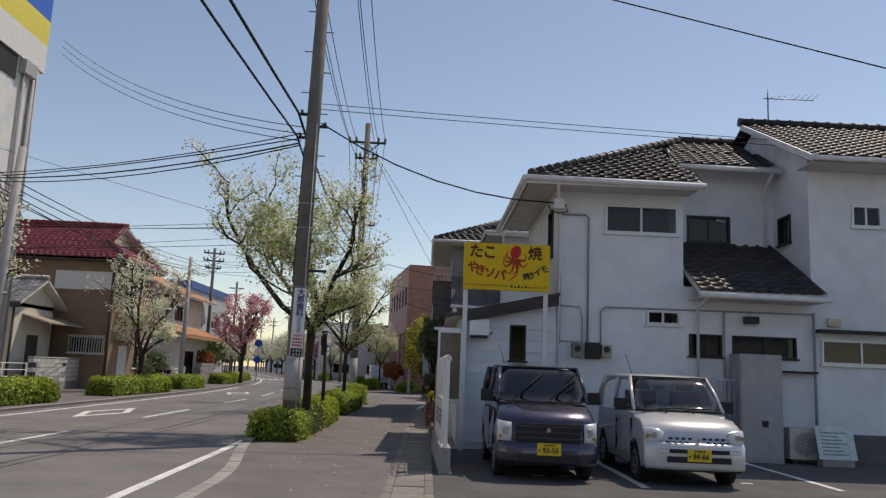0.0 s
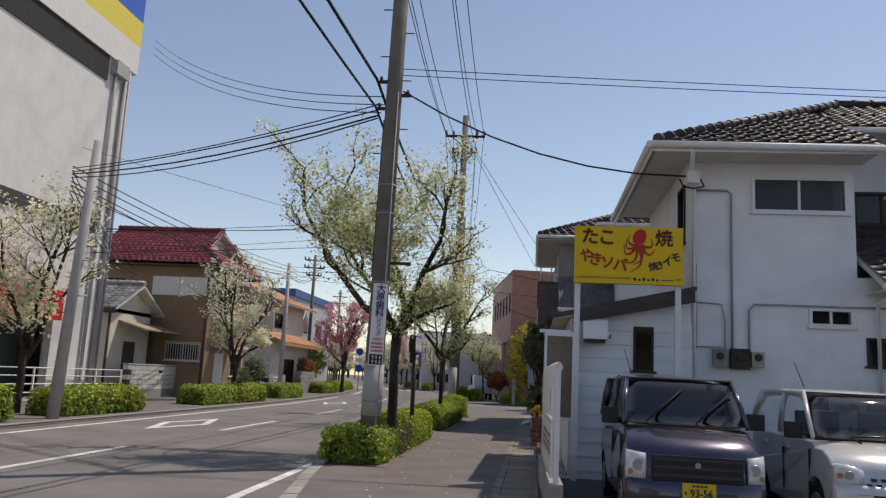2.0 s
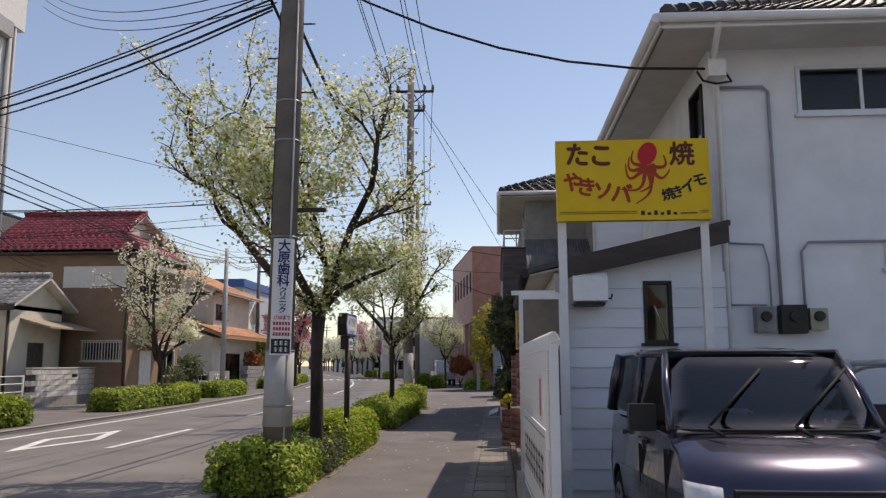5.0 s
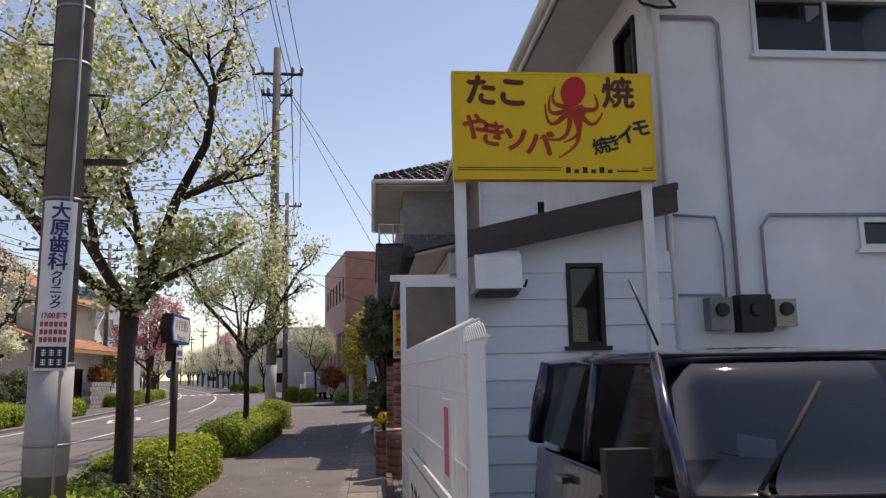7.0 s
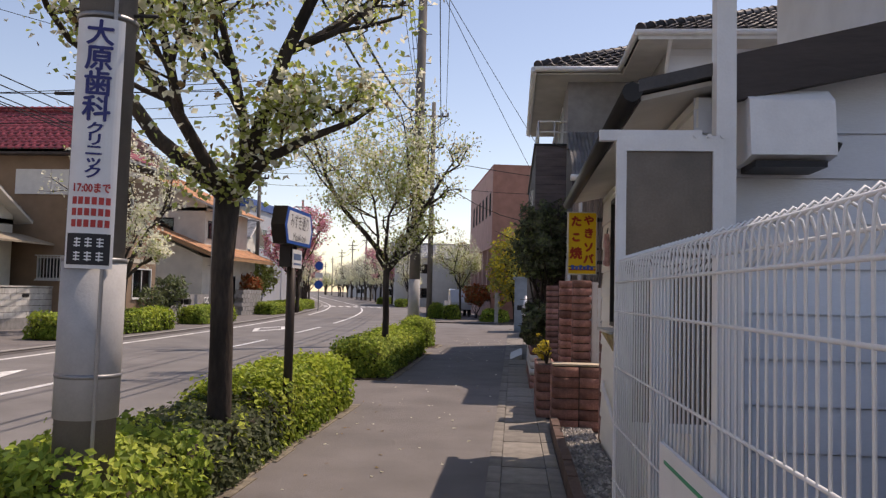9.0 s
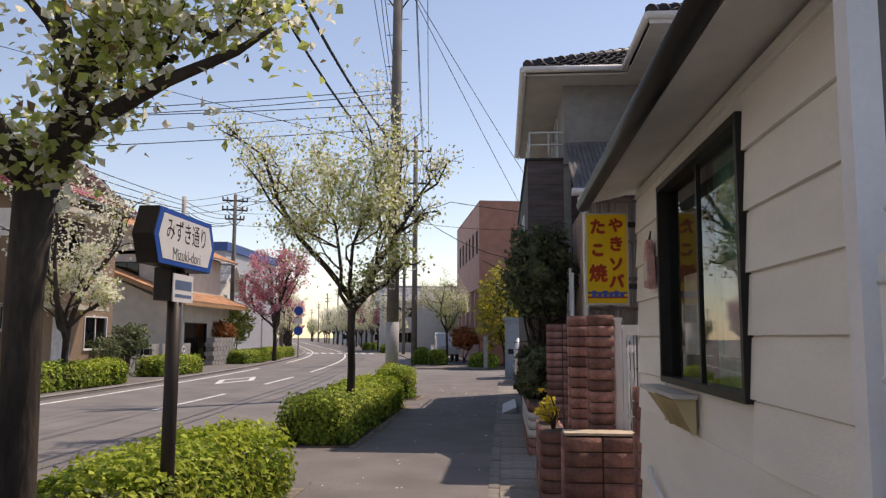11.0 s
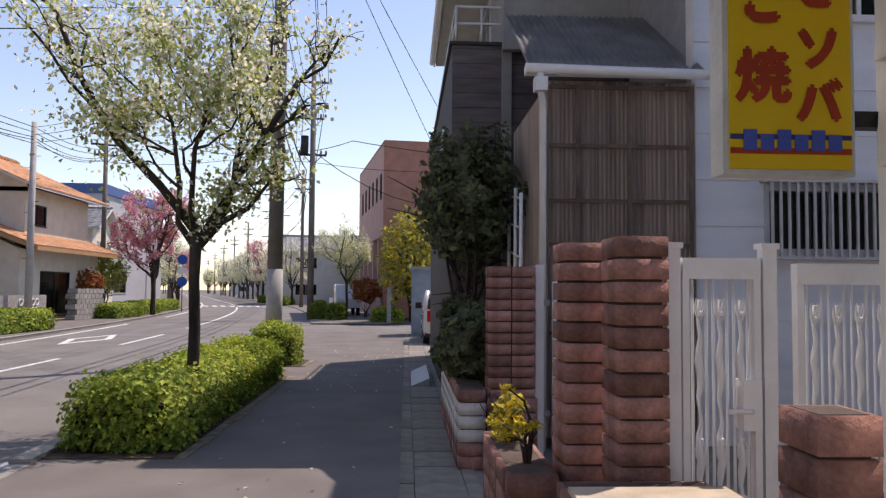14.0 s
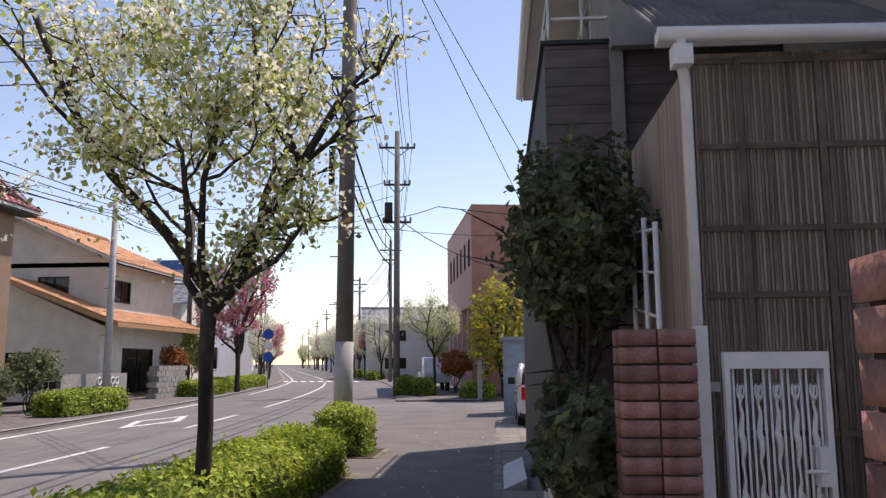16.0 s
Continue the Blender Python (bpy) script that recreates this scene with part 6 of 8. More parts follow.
    for s in (-1, 1):
        for ax in (f_ax, r_ax):
            bm = bmesh.new()
            x0, x1 = sorted((s * (w - 0.17), s * (w - 0.01)))
            cyl(bm, (x0, ax, wr - 0.01), (x1, ax, wr - 0.01), wr, wr, 24)
            soften(bm, 0.025, 2, 50)
            wheel = part("wheel", bm, TYRE, t)
            bm = bmesh.new()
            xo = s * (w - 0.012)
            cyl(bm, (xo, ax, wr - 0.01), (xo + s * 0.008, ax, wr - 0.01), 0.185, 0.175, 20)
            part("rim", bm, RIM, wheel)
            bm = bmesh.new()
            for k in range(6):
                a = k * math.pi / 3
                cyl(bm, (xo + s * 0.010, ax + 0.11 * math.cos(a), wr - 0.01 + 0.11 * math.sin(a)), (xo + s * 0.013, ax + 0.11 * math.cos(a), wr - 0.01 + 0.11 * math.sin(a)), 0.028, 0.028, 8)
            part("rim_hole", bm, PLASTIC, wheel)
        bm = bmesh.new()
        lamp = [(0.995, 0.155, 0.0), (0.97, 0.13, 0.0), (0.88, 0.09, 0.0), (0.78, 0.062, 0.0), (0.66, 0.035, 0.0)] if van else [(0.995, 0.15, 0.0), (0.95, 0.11, 0.0), (0.85, 0.075, 0.0), (0.74, 0.05, 0.0), (0.64, 0.03, 0.0)]
        fr_r, bk_r = [], []
        for q, (u, yb, zz) in enumerate(lamp):
            f = q / 4
            zt = hood - (0.215 if van else 0.205 - 0.03 * math.sin(math.pi * f)) - 0.03 * f
            zb = hood - (0.52 if van else 0.37 + 0.02 * math.sin(math.pi * f))
            ua = u + (0.06 * f if van else 0.0)
            fr_r.append([bm.verts.new((s * ua * w, yb - 0.03 + 0.03 * (1 - h_) * (h_ < 0.5) + 0.05 * h_ ** 2, zb + (zt - zb) * h_)) for h_ in (0.0, 0.25, 0.5, 0.75, 1.0)])
            bk_r.append([bm.verts.new((s * ua * w * 0.985, yb + 0.1, zb + (zt - zb) * h_)) for h_ in (0.0, 0.25, 0.5, 0.75, 1.0)])
        for q in range(4):
            for k in range(4):
                bm.faces.new((fr_r[q][k], fr_r[q + 1][k], fr_r[q + 1][k + 1], fr_r[q][k + 1])).smooth = True
            bm.faces.new((fr_r[q][0], bk_r[q][0], bk_r[q + 1][0], fr_r[q + 1][0]))
            bm.faces.new((fr_r[q][4], bk_r[q][4], bk_r[q + 1][4], fr_r[q + 1][4]))
        for q in (0, 4):
            for k in range(4):
                bm.faces.new((fr_r[q][k], bk_r[q][k], bk_r[q][k + 1], fr_r[q][k + 1]))
        bmesh.ops.recalc_face_normals(bm, faces=bm.faces[:])
        hl = part("headlight", bm, LAMP, t, "clear headlight")
        bm = bmesh.new()
        cyl(bm, (s * w * 0.82, 0.06, hood - (0.36 if van else 0.29)), (s * w * 0.82, 0.036, hood - (0.36 if van else 0.29)), 0.062 if van else 0.045, 0.055 if van else 0.04, 16)
        part("reflector", bm, RIM, hl)
        bm = bmesh.new()
        cyl(bm, (s * w * 0.93, 0.1, hood - (0.44 if van else 0.30)), (s * w * 0.93, 0.068, hood - (0.44 if van else 0.30)), 0.03, 0.026, 12)
        part("indicator", bm, mat("indicator_amber", (0.5, 0.27, 0.1), 0.3, var=0.1), hl)
        bm = bmesh.new()
        box(bm, s * (w + 0.1) - 0.09, scr + 0.2, belt - 0.02, s * (w + 0.1) + 0.09, scr + 0.28, belt + 0.16)
        soften(bm, 0.03)
        cyl(bm, (s * (w - 0.04), scr + 0.25, belt + 0.03), (s * (w + 0.05), scr + 0.25, belt + 0.05), 0.02, 0.02, 6)
        part("door_mirror", bm, PLASTIC, t)
        for yy in (scr + 0.85, scr + 1.75):
            boxed("door_handle", s * w - 0.018, yy - 0.1, belt - 0.16, s * w + 0.022, yy + 0.1, belt - 0.125, paint, t, "", 0.008)
        boxed("tail_light", s * (w - 0.19) - 0.09, L - 0.06, 0.62, s * (w - 0.19) + 0.09, L + 0.005, 0.92, mat("tail_red", (0.5, 0.01, 0.012), 0.2, var=0.05, bump=0), t, "red tail lamp", 0.02)
        for yy in (scr + 0.05, scr + 0.98):
            boxed("door_gap", s * (w - 0.012) - 0.014, yy, 0.34, s * (w - 0.012) + 0.014, yy + 0.008, belt - 0.12, PLASTIC, t)
    if van:
        boxed("grille", -w * 0.64, -0.012, hood - 0.5, w * 0.64, 0.05, hood - 0.25, PLASTIC, t, "", 0.01)
        for gz in (0.30, 0.38, 0.46):
            boxed("grille_bar", -w * 0.62, -0.022, hood - gz, w * 0.62, -0.01, hood - gz + 0.03, paint, t, "", 0.005)
        bm = bmesh.new()
        prev_b = None
        for u in (-1.0, -0.93, -0.8, -0.5, 0.0, 0.5, 0.8, 0.93, 1.0):
            yo = -0.075 + 0.16 * abs(u) ** 4
            ring = [bm.verts.new((u * w * 0.985, yo + dy, zq)) for dy, zq in ((0.12, 0.23), (0.02, 0.23), (0.0, 0.23 + 0.05), (0.0, (hood - 0.5) - 0.05), (0.03, (hood - 0.5)), (0.12, (hood - 0.5)))]
            if prev_b:
                for k in range(5):
                    bm.faces.new((prev_b[k], prev_b[k + 1], ring[k + 1], ring[k])).smooth = True
            prev_b = ring
        bmesh.ops.recalc_face_normals(bm, faces=bm.faces[:])
        part("bumper", bm, paint, t)
        boxed("air_intake", -w * 0.6, -0.08, 0.27, w * 0.6, -0.06, 0.36, PLASTIC, t)
    else:
        bm = bmesh.new()
        prev_b = None
        for u in (-1.0, -0.93, -0.8, -0.5, 0.0, 0.5, 0.8, 0.93, 1.0):
            yo = -0.075 + 0.16 * abs(u) ** 4
            ring = [bm.verts.new((u * w * 0.985, yo + dy, zq)) for dy, zq in ((0.12, 0.24), (0.02, 0.24), (0.0, 0.24 + 0.05), (0.0, 0.6 - 0.05), (0.03, 0.6), (0.12, 0.6))]
            if prev_b:
                for k in range(5):
                    bm.faces.new((prev_b[k], prev_b[k + 1], ring[k + 1], ring[k])).smooth = True
            prev_b = ring
        bmesh.ops.recalc_face_normals(bm, faces=bm.faces[:])
        part("bumper", bm, paint, t)
        boxed("air_intake", -w * 0.62, -0.088, 0.34, w * 0.62, -0.07, 0.42, PLASTIC, t, "", 0.008)
        boxed("bumper_slot", -w * 0.8, -0.088, 0.465, w * 0.8, -0.07, 0.52, PLASTIC, t, "", 0.008)
        for s in (-1, 1):
            boxed("turn_signal", s * w * 0.7 - 0.08, -0.094, 0.468, s * w * 0.7 + 0.08, -0.05, 0.517, LAMP, t)
            bm = bmesh.new()
            for k in range(4):
                for j in range(2):
                    xx = s * (0.1 + 0.09 * k + 0.045 * (j % 2))
                    box(bm, xx - 0.02, -0.012, hood - 0.335 - 0.055 * j, xx + 0.02, 0.06, hood - 0.305 - 0.055 * j)
            part("grille_hole", bm, mat("grille_blue_black", (0.015, 0.03, 0.12), 0.4), t)
        
    bm = bmesh.new()
    cyl(bm, (0, -0.032, hood - 0.335), (0, -0.04, hood - 0.335), 0.03, 0.028, 12)
    part("badge", bm, RIM, t)
    pl = boxed("number_plate", -0.165, -0.1, 0.36, 0.165, -0.085, 0.525, PLATE_Y, t, "yellow number plate", 0.004)
    if number:
        lettering(number, 0.105, SIGN_BLACK, Matrix.Translation((0.02, -0.1015, 0.425)) @ Matrix.Rotation(radians(90), 4, "X"), pl, sx=0.92, bold=0.003)
    bm = bmesh.new()
    for k in range(4):
        box(bm, -0.07 + 0.04 * k, -0.1015, 0.488, -0.04 + 0.04 * k, -0.1005, 0.508)
    box(bm, -0.145, -0.1015, 0.41, -0.125, -0.1005, 0.44)
    part("plate_print", bm, SIGN_BLACK, pl)
    for x0, x1 in ((-0.44, 0.0), (0.1, 0.56)) if van else ((-0.3, 0.1), (0.1, 0.5)):
        bm = bmesh.new()
        k0, k1 = (0.0, 0.72) if van else (0.0, 0.05)
        a, b = cab_pt(0, ys0, belt), cab_pt(0, ys1, rz - 0.05)
        p, q = a.lerp(b, k0), a.lerp(b, k1)
        p.x, q.x = x0, x1
        off = Vector((0, -0.075, 0.03))
        tube(bm, [p + off, p.lerp(q, 0.5) + off * 1.05, q + off * 0.8], 0.01, 5)
        tube(bm, [p + Vector((0.06, -0.2, -0.02)), p + off], 0.011, 5)
        part("wiper", bm, TYRE, t)
    bm = bmesh.new()
    a = cab_pt(-0.9, ys1 + (0.15 if van else 0.2), rz)
    tube(bm, [a, a + Vector((-0.08, 0.1, 0.3))], 0.006, 5)
    part("antenna", bm, DARK_STEEL, t)
    bm = bmesh.new()
    tube(bm, [cab_pt(-0.93, ys0 - 0.02, belt - 0.005), cab_pt(0.93, ys0 - 0.02, belt - 0.005)], 0.014, 6)
    part("cowl", bm, PLASTIC if not van else RIM, t)
    return t


PAINT_D = mat("car_paint_dark", (0.034, 0.031, 0.064), 0.26, 0.5, var=0.06, bump=0.0, spec=0.5, coat=1.0)
PAINT_W = mat("car_paint_silver", (0.60, 0.60, 0.61), 0.32, 0.15, var=0.03, bump=0.0, spec=0.5, coat=0.8)
car((1.73, 11.2, 0), "dark plum tall small car parked nose outwards", PAINT_D, 3.3, 1.42, 1.62, 1.03, 1.06, 0.62, 1.06, 3.1, "93-56", True)
car((3.80, 11.15, 0), "silver-white small hatchback parked nose outwards", PAINT_W, 3.3, 1.43, 1.55, 0.98, 1.0, 0.80, 1.3, 2.95, "84-66", False)

# ---- brick planters, piers and gates beyond the shop ----
BRICK = mat("pillow_block", (0.33, 0.172, 0.147), 0.9, var=0.3, scale=7, bump=0.6, fine=60, each=0.42, stain=0.2)
BRICK_W = mat("block_painted_white", (0.66, 0.63, 0.6), 0.8, var=0.12, scale=8, bump=0.3, stain=0.15)
MORTAR = mat("mortar", (0.10, 0.075, 0.065), 0.95, var=0.2, scale=10, bump=0.5)
_blocks = {}


def block(w, d, h):
    """A soft-edged, bulging masonry block."""
    key = (round(w, 3), round(d, 3), round(h, 3))
    if key not in _blocks:
        bm = bmesh.new()
        box(bm, -w / 2, -d / 2, 0, w / 2, d / 2, h)
        soften(bm, min(0.03, h * 0.3), 2)
        for f in bm.faces:
            f.smooth = True
        _blocks[key] = mesh_of("brick", bm, BRICK)
    return _blocks[key]


def masonry(name, x0, y0, x1, y1, h, label, cols=1, cat="pier", course=0.094, caps=True, soil=False, white=()):
    """Courses of blocks round a mortar core."""
    t = thing(name, ((x0 + x1) / 2, (y0 + y1) / 2, 0), label, cat, "red block piers and planters")
    w, d = x1 - x0, y1 - y0
    boxed("core", -w / 2 + 0.025, -d / 2 + 0.025, -0.02, w / 2 - 0.025, d / 2 - 0.025, h - 0.01, MORTAR, t)
    n = max(1, round(h / course))
    c = h / n
    if not soil:
        cw = w / cols
        for j in range(n):
            for i in range(cols):
                piece("brick", block(cw - 0.012, d, c - 0.012), pose(-w / 2 + cw * (i + 0.5), 0.003 * ((j * 7) % 3 - 1), j * c, 0, 0, 0.4 * ((j * 5) % 3 - 1)), t)
    else:
        th = 0.1
        for j in range(n):
            sh = 0.5 if j % 2 else 0.0
            for s in (-1, 1):
                k = max(1, round(w / 0.32))
                cw = w / k
                for i in range(k):
                    o = piece("brick", block(cw - 0.012, th, c - 0.012), pose(-w / 2 + cw * (i + 0.5), s * (d / 2 - th / 2), j * c), t)
                    if s < 0 and (j, i) in white:
                        o.data = o.data.copy()
                        o.data.materials.clear()
                        o.data.materials.append(BRICK_W)
                k = max(1, round((d - 2 * th) / 0.32))
                cl = (d - 2 * th) / k
                for i in range(k):
                    o = piece("brick", block(th, cl - 0.012, c - 0.012), pose(s * (w / 2 - th / 2), -d / 2 + th + cl * (i + 0.5), j * c), t)
                    if white and s < 0 and j in [q[0] for q in white]:
                        o.data = o.data.copy()
                        o.data.materials.clear()
                        o.data.materials.append(BRICK_W)
        boxed("soil", -w / 2 + th, -d / 2 + th, h - 0.06, w / 2 - th, d / 2 - th, h - 0.03, SOIL, t)
    return t


masonry("brick_pier", 0.43, 21.15, 0.655, 21.42, 1.715, "tall pier of rounded red blocks beside a gate")
masonry("brick_pier", 0.30, 21.62, 0.56, 21.9, 1.715, "tall pier of rounded red blocks behind a planter")
masonry("brick_pier", 0.25, 24.55, 0.66, 24.78, 1.69, "tall two-block pier at the second gate", cols=2)
masonry("brick_pier", 0.64, 19.98, 0.83, 20.2, 1.16, "short block pier against the shop corner", course=0.115)
masonry("brick_planter", 0.17, 20.62, 0.78, 21.12, 0.72, "low red block planter with a pale cap", cat="planter", soil=True, course=0.118)
masonry("brick_planter", 0.02, 21.48, 0.26, 22.6, 0.66, "low red block planter with a small shrub", cat="planter", soil=True, course=0.118)
masonry("brick_planter", 0.0, 24.5, 0.24, 27.6, 0.66, "red block planter with some blocks painted white", cat="planter", soil=True, course=0.118, white=((4, 0), (3, 0), (2, 0)))
masonry("brick_planter", 0.245, 24.42, 0.66, 24.55, 0.60, "low course of red blocks with white ones", cat="planter", soil=False, cols=2, course=0.118)
cp = thing("planter_cap", (0.475, 20.8, 0.722), "pale mortar cap on the planter", "cap stone")
boxed("cap", -0.3, -0.17, 0, 0.3, 0.1, 0.02, mat("mortar_pale", (0.5, 0.42, 0.32), 0.9, var=0.12, scale=8), cp, "", 0.006)
GATE_W = mat("gate_white", (0.78, 0.79, 0.80), 0.4, var=0.04, bump=0.04, stain=0.1)


def gate(at, w, h, label, posts=(True, True), turn=0):
    """A cast white gate leaf: posts, rails, uprights and twisted ornament."""
    t = thing("metal_gate", at, label, "gate", "white cast gates", turn=turn)
    for k, s in enumerate((0, w)):
        if posts[k]:
            boxed("post", s - 0.03, -0.03, -0.02, s + 0.03, 0.03, h + 0.04, GATE_W, t, "", 0.008)
            boxed("post_cap", s - 0.04, -0.04, h + 0.04, s + 0.04, 0.04, h + 0.065, GATE_W, t, "", 0.008)
    boxed("top_rail", 0.04, -0.03, h - 0.09, w - 0.04, 0.03, h, GATE_W, t, "", 0.008)
    boxed("bottom_rail", 0.04, -0.03, 0.1, w - 0.04, 0.03, 0.18, GATE_W, t, "", 0.008)
    boxed("stile", 0.04, -0.025, 0.18, 0.07, 0.025, h - 0.09, GATE_W, t)
    boxed("stile", w - 0.07, -0.025, 0.18, w - 0.04, 0.025, h - 0.09, GATE_W, t)
    n = max(3, 3 * round((w - 0.14) / 0.095))
    for i in range(n):
        x = 0.075 + (w - 0.15) * (i + 0.5) / n
        bm = bmesh.new()
        if i % 3 == 1:
            pts = []
            for k in range(25):
                z = 0.18 + (h - 0.36) * k / 24
                pts.append((x + 0.006 * math.sin(k * 1.9), 0.006 * math.cos(k * 1.9), z))
            tube(bm, pts, [0.007 + 0.011 * abs(math.sin(k * 0.42)) ** 2 for k in range(25)], 6)
            for z in (h * 0.36, h * 0.5, h - 0.2):
                for s in (-1, 1):
                    tube(bm, [(x, 0, z - 0.07), (x + s * 0.016, -0.008, z - 0.03), (x + s * 0.02, -0.01, z), (x + s * 0.012, -0.006, z + 0.03)], [0.006, 0.007, 0.006, 0.003], 5)
            for z in (0.4, h * 0.52, h - 0.24):
                bmesh.ops.create_icosphere(bm, subdivisions=1, radius=0.017, matrix=Matrix.Translation((x, 0, z)))
            part("ornament", bm, GATE_W, t)
        else:
            cyl(bm, (x, 0, 0.18), (x, 0, h - 0.09), 0.007, 0.007, 6)
            part("upright", bm, GATE_W, t)
    bm = bmesh.new()
    box(bm, w - 0.13, -0.05, h * 0.55, w - 0.05, 0.05, h * 0.68)
    cyl(bm, (w - 0.09, -0.05, h * 0.6), (w - 0.2, -0.06, h * 0.6), 0.012, 0.012, 6)
    part("latch", bm, GATE_W, t)
    return t


gate((0.70, 21.27, 0), 0.42, 1.62, "narrow white cast metal gate leaf with posts")
gate((1.20, 21.27, 0), 0.75, 1.60, "wide white cast metal gate leaf", posts=(False, True))
gate((0.80, 24.76, 0), 0.63, 1.56, "white cast gate leaf between pier and terrace", posts=(False, False))
gp = thing("gate_post", (0.715, 24.72, 0), "slim white square gate post", "gate post")
boxed("post", -0.035, -0.035, -0.02, 0.035, 0.035, 1.70, GATE_W, gp, "", 0.006)
bm = bmesh.new()
for z in (0.4, 1.35):
    box(bm, 0.035, -0.02, z, 0.09, 0.02, z + 0.05)
part("hinge", bm, STEEL, gp)

# ---- terrace in corrugated sheet and the house behind ----
CORR = mat("corrugated_smoky", (0.68, 0.57, 0.50), 0.42, var=0.2, scale=3, bump=0.0, stretch=(7, 7, 0.25), stain=0.25, each=0.14)
CORR_G = mat("corrugated_grey", (0.42, 0.415, 0.42), 0.5, var=0.15, scale=3, bump=0.08, stain=0.25)
for m_, f_ in ((CORR, 0.15), (CORR_G, 0.3)):
    n_, l_ = m_.node_tree.nodes, m_.node_tree.links
    b_ = n_["Principled BSDF"]
    tr_, mx_ = n_.new("ShaderNodeBsdfTranslucent"), n_.new("ShaderNodeMixShader")
    l_.new(b_.inputs["Base Color"].links[0].from_socket, tr_.inputs[0])
    mx_.inputs[0].default_value = f_
    l_.new(b_.outputs[0], mx_.inputs[1])
    l_.new(tr_.outputs[0], mx_.inputs[2])
    l_.new(mx_.outputs[0], n_["Material Output"].inputs[0])
ter = thing("terrace", (0, 0, 0), "lean-to terrace walled in smoky corrugated plastic", "terrace")


def corrugated(name, origin, u, v, w, h, material, parent, pitch=0.042, amp=0.005, label=""):
    """A wavy sheet: u across the waves, v along them."""
    u, v = Vector(u).normalized(), Vector(v).normalized()
    nrm = u.cross(v)
    n = int(w / pitch * 6)
    bm = bmesh.new()
    prev = None
    for i in range(n + 1):
        x = w * i / n
        p = Vector(origin) + u * x + nrm * amp * math.sin(2 * math.pi * x / pitch)
        pair = (bm.verts.new(p), bm.verts.new(p + v * h))
        if prev:
            bm.faces.new((prev[0], pair[0], pair[1], prev[1]))
        prev = pair
    bmesh.ops.solidify(bm, geom=bm.faces[:], thickness=0.003)
    return part(name, bm, material, parent, label)


for k in range(3):
    for j, (z0, z1) in enumerate(((0.1, 1.75), (1.73, 3.5))):
        corrugated("sheet", (0.88 + 0.49 * k, 25.36 + 0.004 * ((k + j) % 2), z0), (1, 0, 0), (0, 0, 1), 0.49, z1 - z0, CORR, ter)
corrugated("sheet", (0.86, 27.4, 0.1), (0, -1, 0), (0, 0, 1), 2.0, 3.3, CORR, ter)
corrugated("roof_sheet", (0.70, 25.26, 3.60), (1, 0, 0), (0, 1.75, 1.12), 1.72, 2.1, CORR_G, ter, pitch=0.07, amp=0.014, label="grey corrugated roof sheet")
bm = bmesh.new()
for x in (0.90, 1.38, 1.86, 2.32):
    box(bm, x - 0.02, 25.385, 0, x + 0.02, 25.43, 3.44)
for z in (0.1, 1.0, 1.74, 2.5, 3.38):
    box(bm, 0.9, 25.385, z, 2.32, 25.42, z + 0.04)
part("frame", bm, BROWN_W, ter)
for z in (1.06, 1.9, 2.32, 2.85, 3.42):
    boxed("batten", 0.92, 25.335, z, 2.31, 25.35, z + 0.035, mat("batten_brown", (0.14, 0.105, 0.085), 0.8, var=0.25, scale=5), ter)
for x in (1.19, 1.69, 2.29):
    boxed("stud", x - 0.02, 25.322, 0.1, x + 0.02, 25.334, 3.46, MATS["batten_brown"], ter)
boxed("eave_trim", 0.66, 25.2, 3.51, 2.42, 25.26, 3.59, WHITE, ter)
gutter(ter, [(0.66, 25.16, 3.56), (2.42, 25.16, 3.53)], 0.05)
gutter(ter, [(0.80, 25.16, 3.52), (0.80, 25.18, 3.40), (0.84, 25.26, 3.26), (0.84, 25.26, 0.0)], 0.035, name="downpipe")
boxed("hopper", 0.74, 25.1, 3.34, 0.86, 25.22, 3.47, WHITE, ter, "", 0.015)
wp = thing("white_rail_panel", (0.70, 26.1, 1.2), "tall white panel with slim rails beside the terrace", "rail panel")
for y in (-0.4, 0.0, 0.5):
    bm = bmesh.new()
    cyl(bm, (0, y, -1.2), (0, y, 1.35 + 0.25 * y), 0.02, 0.02, 6)
    part("upright", bm, GATE_W, wp)
for z in (0.3, 0.6, 0.9, 1.2):
    bm = bmesh.new()
    cyl(bm, (0, -0.4, z), (0, 0.5, z + 0.12), 0.012, 0.012, 6)
    part("rail", bm, GATE_W, wp)
boxed("panel", -0.01, -0.4, -0.9, 0.01, 0.5, 0.25, GATE_W, wp)

h2 = thing("house", (0, 0, 0), "older two-storey house with white boards and dark tiled roof", "house")
GW = [(3.05, 1.86, 4.4, 2.52), (3.5, 4.2, 4.6, 5.2)]
bm = bmesh.new()
wall_holes(bm, "y", 25.45, 0.12, 2.34, 9.0, 0.0, 5.9, GW)
part("wall", bm, STUCCO, h2)
siding(h2, "y", 25.45, 2.34, 9.0, 0.3, 5.9, 0.455, SIDING_W, GW, thick=0.014)
window(h2, "y", 25.45, *GW[0], bars=16, label="window behind a white metal grille")
window(h2, "y", 25.45, *GW[1], material=WHITE)
bm = bmesh.new()
wall_holes(bm, "x", 0.75, 0.12, 27.72, 36.0, 0.0, 5.95, [(29.0, 4.6, 30.6, 5.7)])
GREY_S = mat("grey_stucco", (0.30, 0.295, 0.295), 0.9, var=0.08, stain=0.25)
part("wall", bm, GREY_S, h2)
